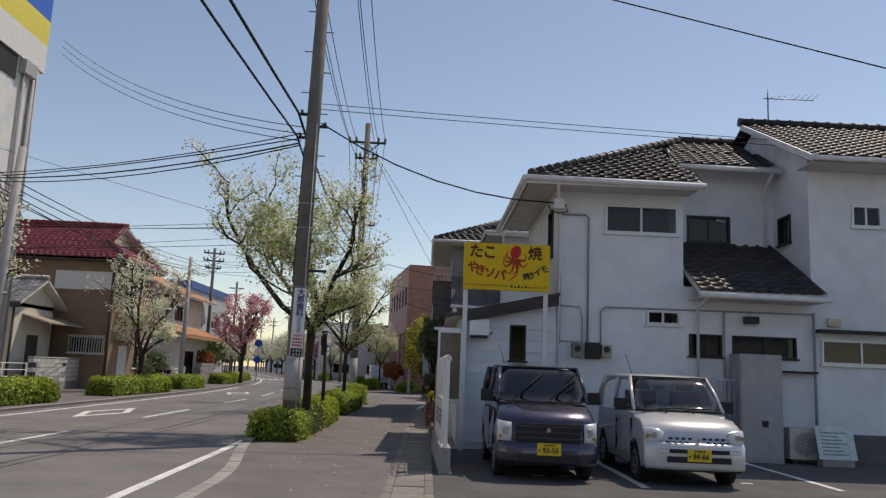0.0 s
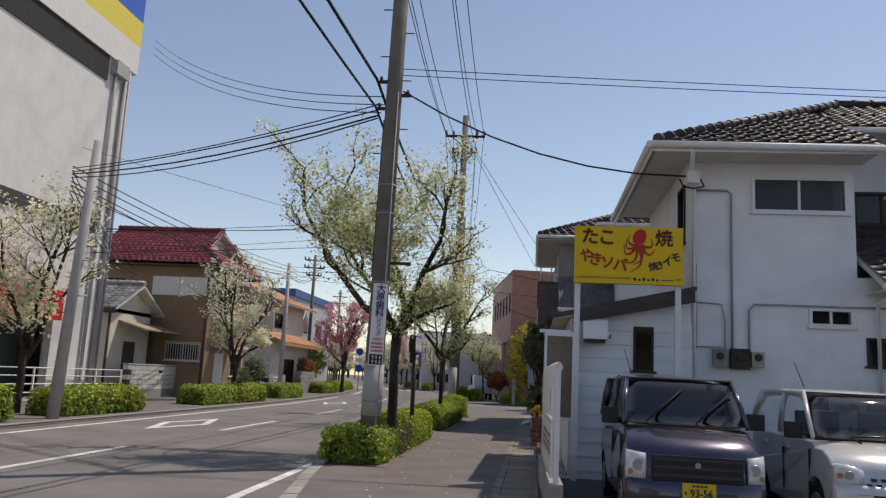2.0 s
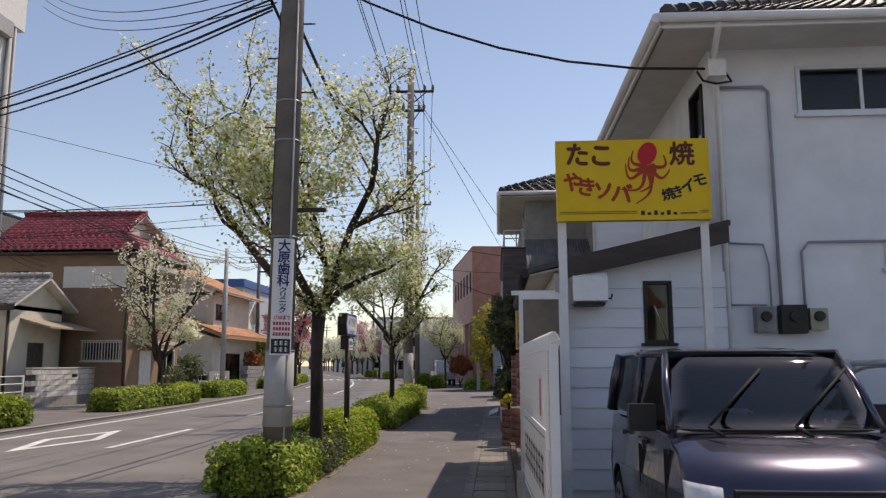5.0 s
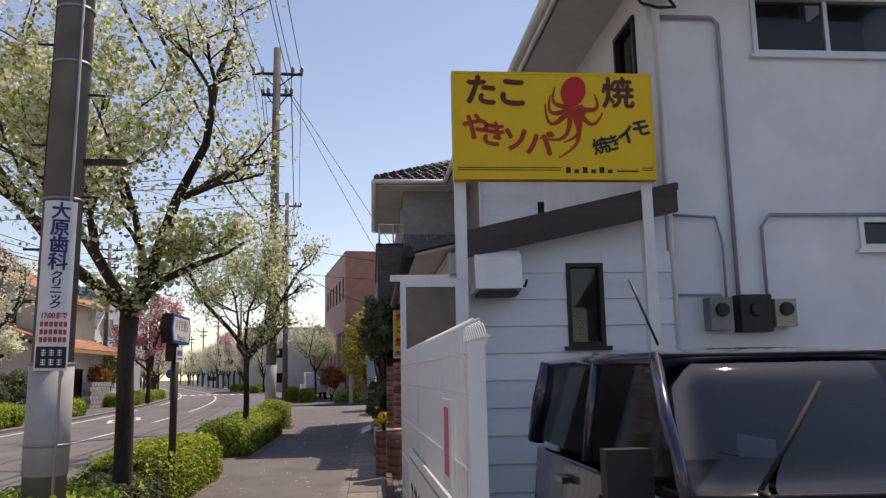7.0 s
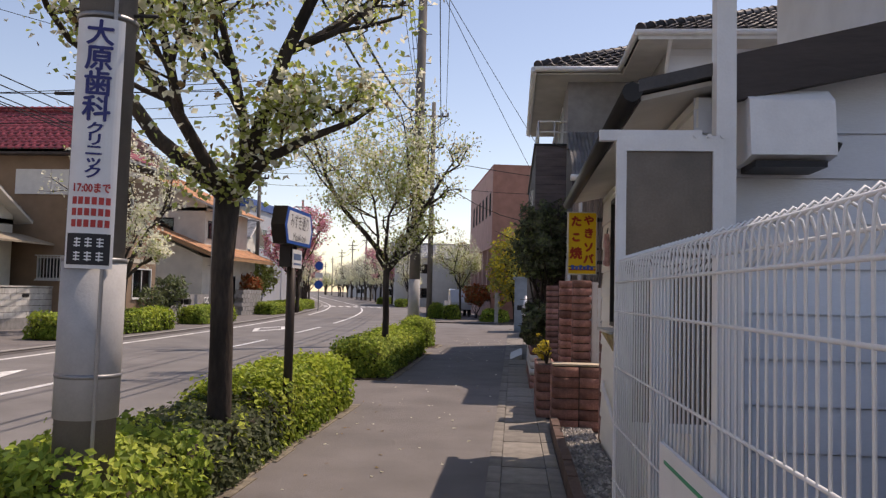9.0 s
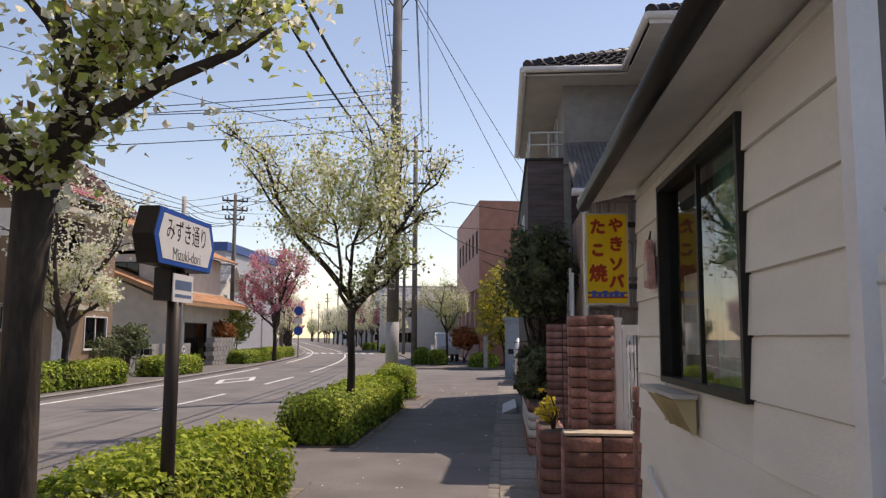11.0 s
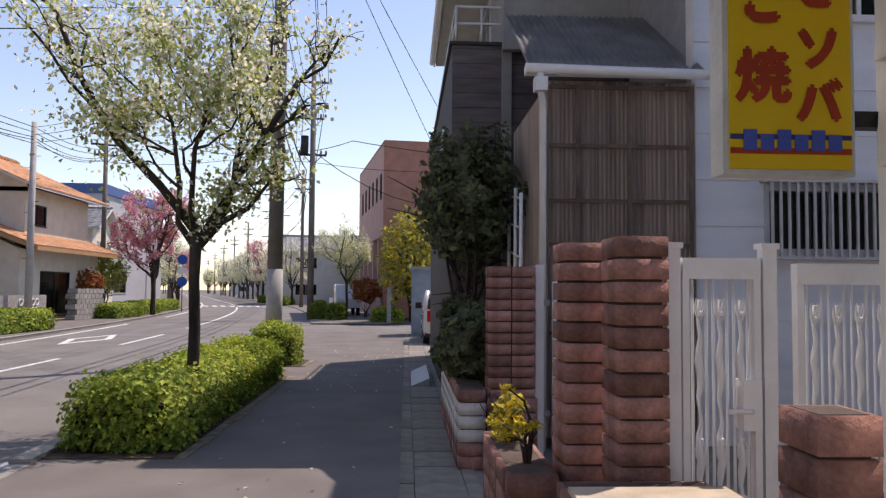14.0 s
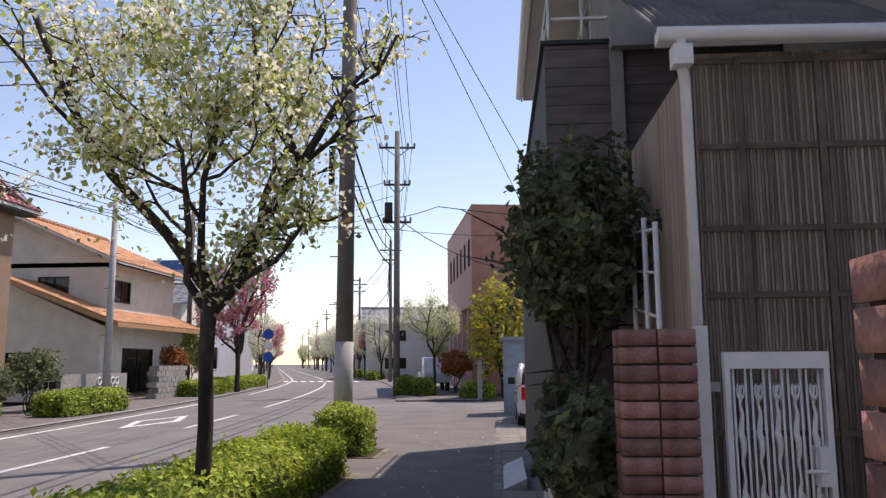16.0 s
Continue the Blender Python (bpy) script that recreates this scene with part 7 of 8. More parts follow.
for w6 in ((2.34, 25.57, 0.0, 2.46, 27.6, 5.9), (0.75, 27.6, 4.5, 2.34, 27.72, 5.95), (0.75, 36.0, 0, 9.0, 36.12, 5.95), (9.0, 25.45, 0, 9.12, 36.12, 5.95)):
    boxed("wall", *w6, GREY_S, h2)
window(h2, "x", 0.75, 29.0, 4.6, 30.6, 5.7)
E2 = 6.02
tiled_slope(h2, (1.75, 24.85, E2), (9.5, 24.85, E2), (9.5, 29.5, E2 + 2.1), (6.4, 29.5, E2 + 2.1), TILE, limit=120)
tiled_slope(h2, (0.08, 27.0, E2), (1.9, 27.0, E2), (4.0, 29.2, E2 + 1.1), (2.28, 29.2, E2 + 1.1), TILE, limit=40)
tiled_slope(h2, (0.08, 33.2, E2), (0.08, 27.0, E2), (4.2, 31.1, E2 + 1.9), (4.2, 31.2, E2 + 1.9), TILE)
bm = bmesh.new()
for p in (((1.75, 24.9, E2), (1.75, 27.0, E2), (4.0, 29.2, E2 + 1.1), (6.4, 29.5, E2 + 2.1)), ((0.08, 33.2, E2), (9.5, 36.4, E2), (9.5, 29.5, E2 + 2.1), (4.2, 31.1, E2 + 1.9))):
    quad(bm, *p)
part("roof_back", bm, TILE, h2)
ridge_line(h2, [(1.78, 24.9, E2 + 0.05), (6.4, 29.5, E2 + 2.15)], TILE, 0.085)
ridge_line(h2, [(0.12, 27.05, E2 + 0.05), (4.2, 31.1, E2 + 1.95)], TILE, 0.085)
boxed("soffit", 0.1, 27.02, E2 - 0.14, 0.75, 33.2, E2 - 0.11, SOFFIT, h2)
boxed("soffit", 1.77, 24.87, E2 - 0.14, 9.4, 25.45, E2 - 0.11, SOFFIT, h2)
boxed("soffit", 0.75, 27.02, E2 - 0.14, 2.34, 27.6, E2 - 0.11, SOFFIT, h2)
boxed("soffit", 1.77, 25.45, E2 - 0.14, 2.34, 27.02, E2 - 0.11, SOFFIT, h2)
gutter(h2, [(1.7, 24.8, E2 - 0.05), (9.5, 24.8, E2 - 0.08)])
gutter(h2, [(0.05, 26.95, E2 - 0.05), (1.7, 26.95, E2 - 0.05)])
gutter(h2, [(0.03, 26.95, E2 - 0.05), (0.03, 33.2, E2 - 0.08)])
gutter(h2, [(1.7, 24.8, E2 - 0.05), (1.7, 26.95, E2 - 0.05)])
boxed("fascia", 0.06, 26.98, E2 - 0.16, 0.085, 33.2, E2 - 0.02, WHITE, h2)
boxed("fascia", 1.73, 24.83, E2 - 0.16, 9.5, 24.855, E2 - 0.02, WHITE, h2)
gutter(h2, [(2.28, 24.9, E2 - 0.1), (2.3, 25.3, E2 - 0.4), (2.3, 25.38, E2 - 0.5), (2.3, 25.38, 3.6)], 0.035, name="downpipe")
fl = thing("wall_lamp", (3.25, 25.43, 2.72), "grey outdoor flood lamp on the wall", "wall lamp")
boxed("hood", -0.13, -0.2, 0.0, 0.13, -0.02, 0.12, mat("lamp_grey", (0.3, 0.3, 0.31), 0.4, 0.4), fl, "", 0.02)
bm = bmesh.new()
tube(bm, [(0.1, -0.02, -0.1), (0.16, -0.06, 0.05), (0.14, -0.08, 0.2)], 0.02, 6)
part("arm", bm, MATS["lamp_grey"], fl)
# dark boarded block with the balcony on top
blk = thing("annex", (0, 0, 0), "dark brown boarded annex with a balcony on top", "annex")
bm = bmesh.new()
wall_holes(bm, "x", 0.12, 0.1, 27.8, 35.8, 0.0, 4.6, [(29.5, 2.9, 31.0, 3.9), (32.0, 2.9, 33.4, 3.9)])
part("wall", bm, BROWN_W, blk)
for w6 in ((0.22, 27.8, 0.0, 2.34, 27.9, 4.6), (0.22, 35.7, 0, 0.9, 35.8, 4.6)):
    boxed("wall", *w6, BROWN_W, blk)
boxed("balcony_floor", 0.22, 27.9, 4.5, 0.76, 35.7, 4.56, BROWN_W, blk)
siding(blk, "y", 27.8, 0.12, 2.34, 0.0, 4.6, 0.19, mat("brown_siding", (0.135, 0.108, 0.112), 0.6, var=0.16, each=0.08, stretch=(0.4, 1, 2)), thick=0.005)
window(blk, "x", 0.12, 29.5, 2.9, 31.0, 3.9)
window(blk, "x", 0.12, 32.0, 2.9, 33.4, 3.9)
bm = bmesh.new()
box(bm, 0.08, 27.76, 4.6, 0.3, 35.8, 4.64)
box(bm, 0.3, 27.76, 4.6, 2.3, 28.0, 4.64)
part("coping", bm, BRONZE, blk)
bm = bmesh.new()
for y in np.arange(27.85, 35.6, 0.7):
    cyl(bm, (0.17, y, 4.62), (0.17, y, 5.12), 0.018, 0.018, 6)
for x in (0.5, 0.9, 1.3):
    cyl(bm, (x, 27.86, 4.62), (x, 27.86, 5.12), 0.018, 0.018, 6)
for z in (5.12, 4.9):
    cyl(bm, (0.17, 27.86, z), (0.17, 35.6, z), 0.02, 0.02, 6)
    cyl(bm, (0.17, 27.86, z), (1.5, 27.86, z), 0.02, 0.02, 6)
part("railing", bm, ALU, blk)


# ---- shrubs by the houses ----
def shrub(at, rx, ry, z0, z1, seed, label, mats, n=9000, leaf=0.05, stems=7, cat="shrub", mix=0.3, trunk=0.022, fill=0.45):
    rng = np.random.default_rng(seed)
    t = thing("shrub", at, label, cat)
    pts = []
    for k in range(stems):
        bm = bmesh.new()
        a = 2 * math.pi * k / stems + rng.random()
        top = Vector((math.cos(a) * rx * rng.uniform(0.3, 0.8), math.sin(a) * ry * rng.uniform(0.3, 0.8), z0 + (z1 - z0) * rng.uniform(0.55, 0.95)))
        line = [Vector((math.cos(a) * 0.05, math.sin(a) * 0.05, 0))]
        for i in range(1, 7):
            f = i / 6
            line.append(Vector((top.x * f ** 1.3, top.y * f ** 1.3, top.z * f)) + Vector(rng.normal(size=3)) * 0.05)
        tube(bm, line, [trunk * (1 - 0.75 * i / 6) for i in range(7)], 6)
        for i in (3, 4, 5):
            e = line[i] + Vector((rng.normal() * rx * 0.5, rng.normal() * ry * 0.5, 0.25 * (z1 - z0) * rng.random()))
            tube(bm, [line[i], (line[i] + e) / 2 + Vector((0, 0, 0.04)), e], [trunk * 0.4, trunk * 0.3, trunk * 0.12], 4)
            pts.append(e)
        pts.extend(line[3:])
        part("stem", bm, BARK, t)
    g = rng.normal(size=(n, 3))
    g /= np.linalg.norm(g, axis=1, keepdims=True)
    rad = 1 - fill * rng.random(n) ** 1.2
    bump = np.array([noise.noise((q[0] * 2.6 + seed, q[1] * 2.6, q[2] * 3.2)) for q in g])
    rad = rad * (1 + 0.45 * bump)
    C = np.stack([g[:, 0] * rx * rad, g[:, 1] * ry * rad, (z0 + z1) / 2 + g[:, 2] * (z1 - z0) / 2 * rad], axis=1)
    keep = np.array([noise.noise((c[0] * 3.1, c[1] * 3.1 + seed, c[2] * 3.1)) for c in C]) > -0.22
    C, g = C[keep], g[keep]
    m = len(C)
    N = g + 0.9 * rng.normal(size=(m, 3)) + np.array([0, 0, 0.4])
    ob = new("foliage", leaf_mesh("foliage", C, N, leaf * (0.6 + 0.8 * rng.random(m)), mats, np.where(rng.random(m) < mix, 1, 0), rng, 1.7))
    ob.parent = t
    tagged(ob, kind="stuff")
    return t


DARKLEAF = leaf_mat("dark_leaf", (0.11, 0.125, 0.075), 0.3)
MIDLEAF = leaf_mat("mid_leaf", (0.16, 0.20, 0.085), 0.35)
YELLOW = leaf_mat("yellow_leaf", (0.62, 0.50, 0.05), 0.35, 0.25)
OLIVE = leaf_mat("olive_leaf", (0.30, 0.30, 0.08), 0.4)
RUST = leaf_mat("rust_leaf", (0.42, 0.12, 0.04), 0.35)
shrub((0.26, 26.9, 0), 0.62, 0.95, 1.75, 3.3, 51, "tall dark evergreen shrub in front of the annex", (DARKLEAF, MIDLEAF), n=13000, stems=13, trunk=0.03, fill=0.75)
shrub((0.16, 25.55, 0.6), 0.28, 0.7, 0.0, 0.85, 52, "dense dark shrub in the block planter", (DARKLEAF, MIDLEAF), n=7000, stems=6)
shrub((0.3, 28.7, 0), 0.3, 1.1, 0.2, 1.1, 53, "dark evergreen bush at the footpath edge", (DARKLEAF, MIDLEAF), n=7000, stems=6)
pine = thing("pine_shrub", (0.15, 21.72, 0.61), "small pine with thin branches and yellow needle tufts", "shrub")
rp_ = np.random.default_rng(54)
PC, PN = [], []
for k, (ex, ey, ez, n_t) in enumerate(((-0.10, -0.05, 0.40, 45), (-0.14, -0.1, 0.19, 50), (-0.05, -0.08, 0.22, 50), (0.02, -0.06, 0.23, 40), (-0.02, 0.12, 0.30, 30), (-0.12, 0.2, 0.2, 30))):
    e = Vector((ex, ey, ez))
    bm = bmesh.new()
    tube(bm, [(0, 0, -0.02), (0.03 - 0.01 * k, 0.01, ez * 0.5), (ex * 0.5 + 0.03, ey * 0.5, ez * 0.85), e], [0.011, 0.008, 0.006, 0.003], 6)
    part("branch", bm, BARK, pine)
    g = rp_.normal(size=(n_t, 3))
    g /= np.linalg.norm(g, axis=1, keepdims=True)
    PC.append(np.array(e) + g * np.array([0.045, 0.045, 0.022]) * rp_.random((n_t, 1)) ** 0.5)
    PN.append(np.cross(g, rp_.normal(size=(n_t, 3))))
PC, PN = np.concatenate(PC), np.concatenate(PN)
ob = new("needles", leaf_mesh("needles", PC, PN, 0.009 + 0.005 * rp_.random(len(PC)), (YELLOW, OLIVE), (rp_.random(len(PC)) < 0.25).astype(int), rp_, 3.5))
ob.parent = pine
tagged(ob, kind="stuff")
shrub((0.14, 22.3, 0.6), 0.1, 0.2, 0.05, 0.3, 55, "little yellow shrub in the planter", (YELLOW, OLIVE), n=500, leaf=0.03, stems=4, trunk=0.01)
shrub((-0.2, 54.5, 0), 1.5, 1.6, 0.8, 5.2, 56, "loose yellowish garden tree behind the wall", (OLIVE, YELLOW), n=5000, leaf=0.13, stems=9, cat="tree", mix=0.35, trunk=0.05)
shrub((1.0, 57.5, 0), 1.6, 1.8, 1.6, 5.6, 57, "bronze-leaved garden tree beside the brick building", (CALYX, OLIVE), n=4000, leaf=0.13, stems=9, cat="tree", mix=0.3, trunk=0.05)
shrub((-2.6, 60.5, 0), 0.9, 0.9, 0.8, 2.1, 58, "rust-red shrub by the driveway", (RUST, CALYX), n=1500, leaf=0.12, stems=6)
rp = thing("kerb_ramp", (-0.22, 31.2, 0), "grey metal ramp laid over the gutter", "ramp")
bm = bmesh.new()
prism(bm, [(-0.12, 0.003), (0.16, 0.003), (0.16, 0.13)], "y", -1.1, 1.1)
part("plate", bm, mat("ramp_steel", (0.34, 0.34, 0.35), 0.5, 0.5, var=0.1), rp)

# ---- across the road ----
BEIGE = mat("beige_stucco", (0.52, 0.47, 0.38), 0.92, var=0.07, scale=2, bump=0.35, fine=120, stain=0.15)
CREAMW = mat("cream_stucco", (0.62, 0.58, 0.50), 0.92, var=0.06, scale=2, bump=0.35, fine=120, stain=0.15)
BROWN_S = mat("brown_stucco", (0.27, 0.185, 0.125), 0.92, var=0.08, scale=2, bump=0.35, fine=120, stain=0.15)
PALE = mat("pale_panel", (0.66, 0.66, 0.64), 0.7, var=0.04, scale=2, bump=0.1, stain=0.15)
STONE = mat("pale_block", (0.58, 0.56, 0.53), 0.9, var=0.12, scale=6, bump=0.5, fine=50, each=0.12)
STONE_D = mat("grey_block", (0.30, 0.29, 0.28), 0.92, var=0.15, scale=6, bump=0.5, fine=50, each=0.12, stain=0.25)

lb = thing("shop_building", (0, 0, 0), "tall pale shop building with striped fascia and red awning", "building")
bm = bmesh.new()
wall_holes(bm, "x", -16.8, -0.3, 4.0, 31.6, 0.0, 13.3, [(8.0, 0.1, 17.0, 2.8), (18.0, 0.1, 28.6, 2.8)])
part("wall", bm, PALE, lb)
bm = bmesh.new()
box(bm, -27, 31.3, 0, -17.1, 31.6, 13.3)
box(bm, -27, 4.0, 0, -17.1, 4.3, 13.3)
box(bm, -27.3, 4.0, 0, -27, 31.6, 13.3)
box(bm, -27.3, 4.0, 13.3, -17.1, 31.6, 13.5)
part("side_wall", bm, PALE, lb)
# flat sheet behind the openings, their shade put into its dark colour
boxed("shop_interior", -17.9, 7.5, 0.02, -17.8, 29.0, 2.8, mat("opening_shade_green", (0.03, 0.045, 0.035), 0.6, var=0.15), lb, "dark green sheet, shade of the shop openings painted in")
boxed("awning", -16.8, 7.5, 2.75, -16.1, 28.0, 3.75, mat("awning_red", (0.62, 0.015, 0.015), 0.55, var=0.06), lb, "bright red shop awning", 0.03)
boxed("band", -16.84, 4.0, 6.2, -16.72, 30.4, 6.75, mat("band_dark", (0.05, 0.05, 0.05), 0.6), lb)
# strip proud of the wall; near-black colour paints a recess's shade
boxed("recess", -16.84, 4.0, 12.2, -16.75, 30.0, 13.2, mat("recess_shade", (0.03, 0.03, 0.03), 0.8), lb)
boxed("fascia_white", -17.4, 3.5, 13.2, -16.68, 32.0, 14.4, mat("fascia_white", (0.70, 0.69, 0.66), 0.6, var=0.04), lb, "white fascia stripe")
boxed("fascia_yellow", -17.4, 3.5, 14.4, -16.68, 32.0, 15.5, mat("fascia_yellow", (0.74, 0.62, 0.10), 0.6, var=0.04), lb, "yellow fascia stripe")
boxed("fascia_blue", -17.4, 3.5, 15.5, -16.68, 32.0, 16.9, mat("fascia_blue", (0.03, 0.13, 0.55), 0.6, var=0.04), lb, "blue fascia stripe")
for y, r in ((30.5, 0.07), (31.2, 0.09)):
    gutter(lb, [(-16.7, y, 0), (-16.7, y, 13.1)], r, WRAP, "downpipe")
gutter(lb, [(-16.75, 31.55, 0), (-16.75, 31.55, 13.2)], 0.06, GREYP, "downpipe")
boxed("hopper", -16.8, 30.2, 12.6, -16.5, 31.1, 13.15, WRAP, lb)

pf = thing("pipe_fence", (-16.6, 0, 0), "low white pipe fence along the forecourt", "fence")
for y in np.arange(20.0, 33.6, 1.9):
    boxed("post", -0.03, y - 0.03, 0, 0.03, y + 0.03, 1.15, FENCE, pf)
for z in (0.3, 0.58, 0.86, 1.12):
    bm = bmesh.new()
    cyl(bm, (0, 20, z), (0, 33.3, z), 0.022, 0.022, 6)
    part("rail", bm, FENCE, pf)
sw = thing("block_wall", (-16.6, 36.3, 0), "garden wall of pale dressed blocks", "wall")
boxed("core", -0.08, -2.68, -0.02, 0.08, 2.68, 1.38, MORTAR, sw)
blk_me = None
for j in range(5):
    for i in range(9):
        o = 0.3 if j % 2 else 0.0
        y0, y1 = -2.7 + i * 0.6 + o - 0.0, -2.7 + (i + 1) * 0.6 + o - 0.015
        y1 = min(y1, 2.7)
        bm = bmesh.new()
        box(bm, -0.11, y0, 0.36 + j * 0.2, 0.11, y1, 0.545 + j * 0.2)
        soften(bm, 0.012, 1)
        part("block", bm, STONE, sw)
boxed("coping", -0.13, -2.72, 1.37, 0.13, 2.72, 1.42, STONE, sw, "", 0.01)
boxed("base", -0.12, -2.7, -0.02, 0.12, 2.7, 0.36, STONE_D, sw)
boxed("letter_slot", 0.11, 0.0, 1.05, 0.125, 0.35, 1.17, DARK_STEEL, sw)
gb = thing("gate_pillar", (-16.5, 40.2, 0), "dark stone gate pillar", "gate pillar")
boxed("pillar", -0.5, -0.6, 0, 0.4, 0.6, 1.35, mat("dark_stone", (0.06, 0.055, 0.05), 0.8, var=0.2, scale=5), gb, "", 0.02)


def gable_roof(parent, x0, x1, y0, y1, zE, zR, along, material, over=0.5, w=0.32, course=0.3):
    """A tiled gable roof over the box, ridge along x or y."""
    if along == "x":
        ym = (y0 + y1) / 2
        tiled_slope(parent, (x0 - over, y0 - over, zE), (x1 + over, y0 - over, zE), (x1 + over, ym, zR), (x0 - over, ym, zR), material, w=w, course=course)
        tiled_slope(parent, (x1 + over, y1 + over, zE), (x0 - over, y1 + over, zE), (x0 - over, ym, zR), (x1 + over, ym, zR), material, w=w, course=course)
        ridge_line(parent, [(x0 - over, ym, zR + 0.08), (x1 + over, ym, zR + 0.08)], material, 0.13)
        out = []
        k = (zR - zE) / ((y1 - y0) / 2 + over)
        for x in (x0, x1 - 0.15):
            bm = bmesh.new()
            out.append(bm)
            prism(bm, [(y0, zE - 0.15), (y1, zE - 0.15), (y1, zE + over * k - 0.08), (ym, zR - 0.1), (y0, zE + over * k - 0.08)], "x", x, x + 0.15)
        return out
    xm = (x0 + x1) / 2
    tiled_slope(parent, (x1 + over, y0 - over, zE), (x1 + over, y1 + over, zE), (xm, y1 + over, zR), (xm, y0 - over, zR), material, w=w, course=course)
    tiled_slope(parent, (x0 - over, y1 + over, zE), (x0 - over, y0 - over, zE), (xm, y0 - over, zR), (xm, y1 + over, zR), material, w=w, course=course)
    ridge_line(parent, [(xm, y0 - over, zR + 0.08), (xm, y1 + over, zR + 0.08)], material, 0.13)
    out = []
    k = (zR - zE) / ((x1 - x0) / 2 + over)
    for y in (y0, y1 - 0.15):
        bm = bmesh.new()
        out.append(bm)
        prism(bm, [(x0, zE - 0.15), (x1, zE - 0.15), (x1, zE + over * k - 0.08), (xm, zR - 0.1), (x0, zE + over * k - 0.08)], "y", y, y + 0.15)
    return out


def shell(parent, x0, x1, y0, y1, z0, z1, material, front=(), side=(), left=False):
    """Four walls; openings in the one towards -y and in the one towards +x."""
    bm = bmesh.new()
    wall_holes(bm, "y", y0, 0.15, x0, x1, z0, z1, front)
    part("wall", bm, material, parent)
    bm = bmesh.new()
    wall_holes(bm, "x", x1, -0.15, y0 + 0.15, y1, z0, z1, side)
    part("wall", bm, material, parent)
    boxed("wall", x0, y0 + 0.15, z0, x0 + 0.15, y1, z1, material, parent)
    boxed("wall", x0 + 0.15, y1 - 0.15, z0, x1 - 0.15, y1, z1, material, parent)


# brown house with a red tiled roof
bh = thing("house", (0, 0, 0), "brown two-storey house with a glossy red tiled roof", "house")
fr = [(-18.05, 4.68, -15.35, 5.57), (-17.1, 1.67, -15.4, 2.46), (-20.3, 4.9, -19.5, 5.4)]
sd = [(38.8, 3.9, 41.0, 5.5), (39.2, 0.1, 40.3, 2.1), (41.2, 1.0, 42.8, 2.2)]
shell(bh, -21.0, -15.2, 38.0, 43.2, 0.0, 6.2, BROWN_S, fr, sd)
boxed("shutter", -18.05, 37.94, 4.68, -16.72, 38.02, 5.57, mat("shutter_white", (0.68, 0.68, 0.67), 0.6, var=0.04), bh, "white shutter panel")
boxed("shutter", -16.7, 37.94, 4.68, -15.35, 38.02, 5.57, MATS["shutter_white"], bh, "white shutter panel")
window(bh, "y", 38.0, *fr[1], bars=14, material=PALE)
window(bh, "y", 38.0, *fr[2], material=BRONZE)
window(bh, "x", -15.2, *sd[0], out=1, material=PALE)
window(bh, "x", -15.2, *sd[2], out=1, material=PALE)
boxed("door", -15.24, 39.2, 0.0, -15.18, 40.3, 2.1, mat("door_white", (0.6, 0.6, 0.58), 0.6), bh, "pale lattice door")
boxed("bay", -15.2, 38.6, 3.5, -14.6, 41.2, 3.9, BEIGE, bh)
boxed("bay_top", -15.2, 38.6, 5.55, -14.5, 41.2, 5.75, BEIGE, bh)
boxed("door_canopy", -15.2, 38.7, 2.35, -14.2, 41.0, 2.5, BEIGE, bh)
tiled_slope(bh, (-21.5, 37.5, 6.22), (-14.6, 37.5, 6.22), (-16.15, 39.05, 7.22), (-21.5, 39.05, 7.22), TILE_R, w=0.3, course=0.28)
tiled_slope(bh, (-21.5, 39.05, 7.22), (-15.9, 39.05, 7.22), (-15.9, 40.6, 8.22), (-21.5, 40.6, 8.22), TILE_R, w=0.3, course=0.28)
tiled_slope(bh, (-14.6, 37.5, 6.22), (-14.6, 43.7, 6.22), (-16.15, 42.15, 7.22), (-16.15, 39.05, 7.22), TILE_R, w=0.3, course=0.28)
tiled_slope(bh, (-14.6, 43.7, 6.22), (-21.5, 43.7, 6.22), (-21.5, 40.6, 8.22), (-15.9, 40.6, 8.22), TILE_R, w=0.3, course=0.28)
ridge_line(bh, [(-21.5, 40.6, 8.32), (-15.85, 40.6, 8.32)], TILE_R, 0.13)
ridge_line(bh, [(-14.6, 37.5, 6.3), (-16.15, 39.05, 7.3)], TILE_R, 0.1)
ridge_line(bh, [(-15.95, 39.0, 7.3), (-15.95, 40.6, 8.3)], TILE_R, 0.1)
bm = bmesh.new()
prism(bm, [(39.15, 7.15), (42.05, 7.15), (40.6, 8.1)], "x", -16.25, -16.1)
part("gablet", bm, BEIGE, bh)
bm = bmesh.new()
prism(bm, [(38.0, 6.1), (43.2, 6.1), (40.6, 7.9)], "x", -21.0, -20.85)
part("gable", bm, BEIGE, bh)
boxed("soffit", -21.4, 37.58, 6.06, -14.7, 38.0, 6.09, BROWN_W, bh)
boxed("soffit", -15.2, 38.0, 6.06, -14.7, 43.6, 6.09, BROWN_W, bh)
boxed("eave_board", -21.5, 37.5, 6.05, -14.7, 37.56, 6.22, BROWN_W, bh)
gutter(bh, [(-15.25, 37.9, 6.1), (-15.25, 37.9, 0.0)], 0.05, BROWN_W, "downpipe")

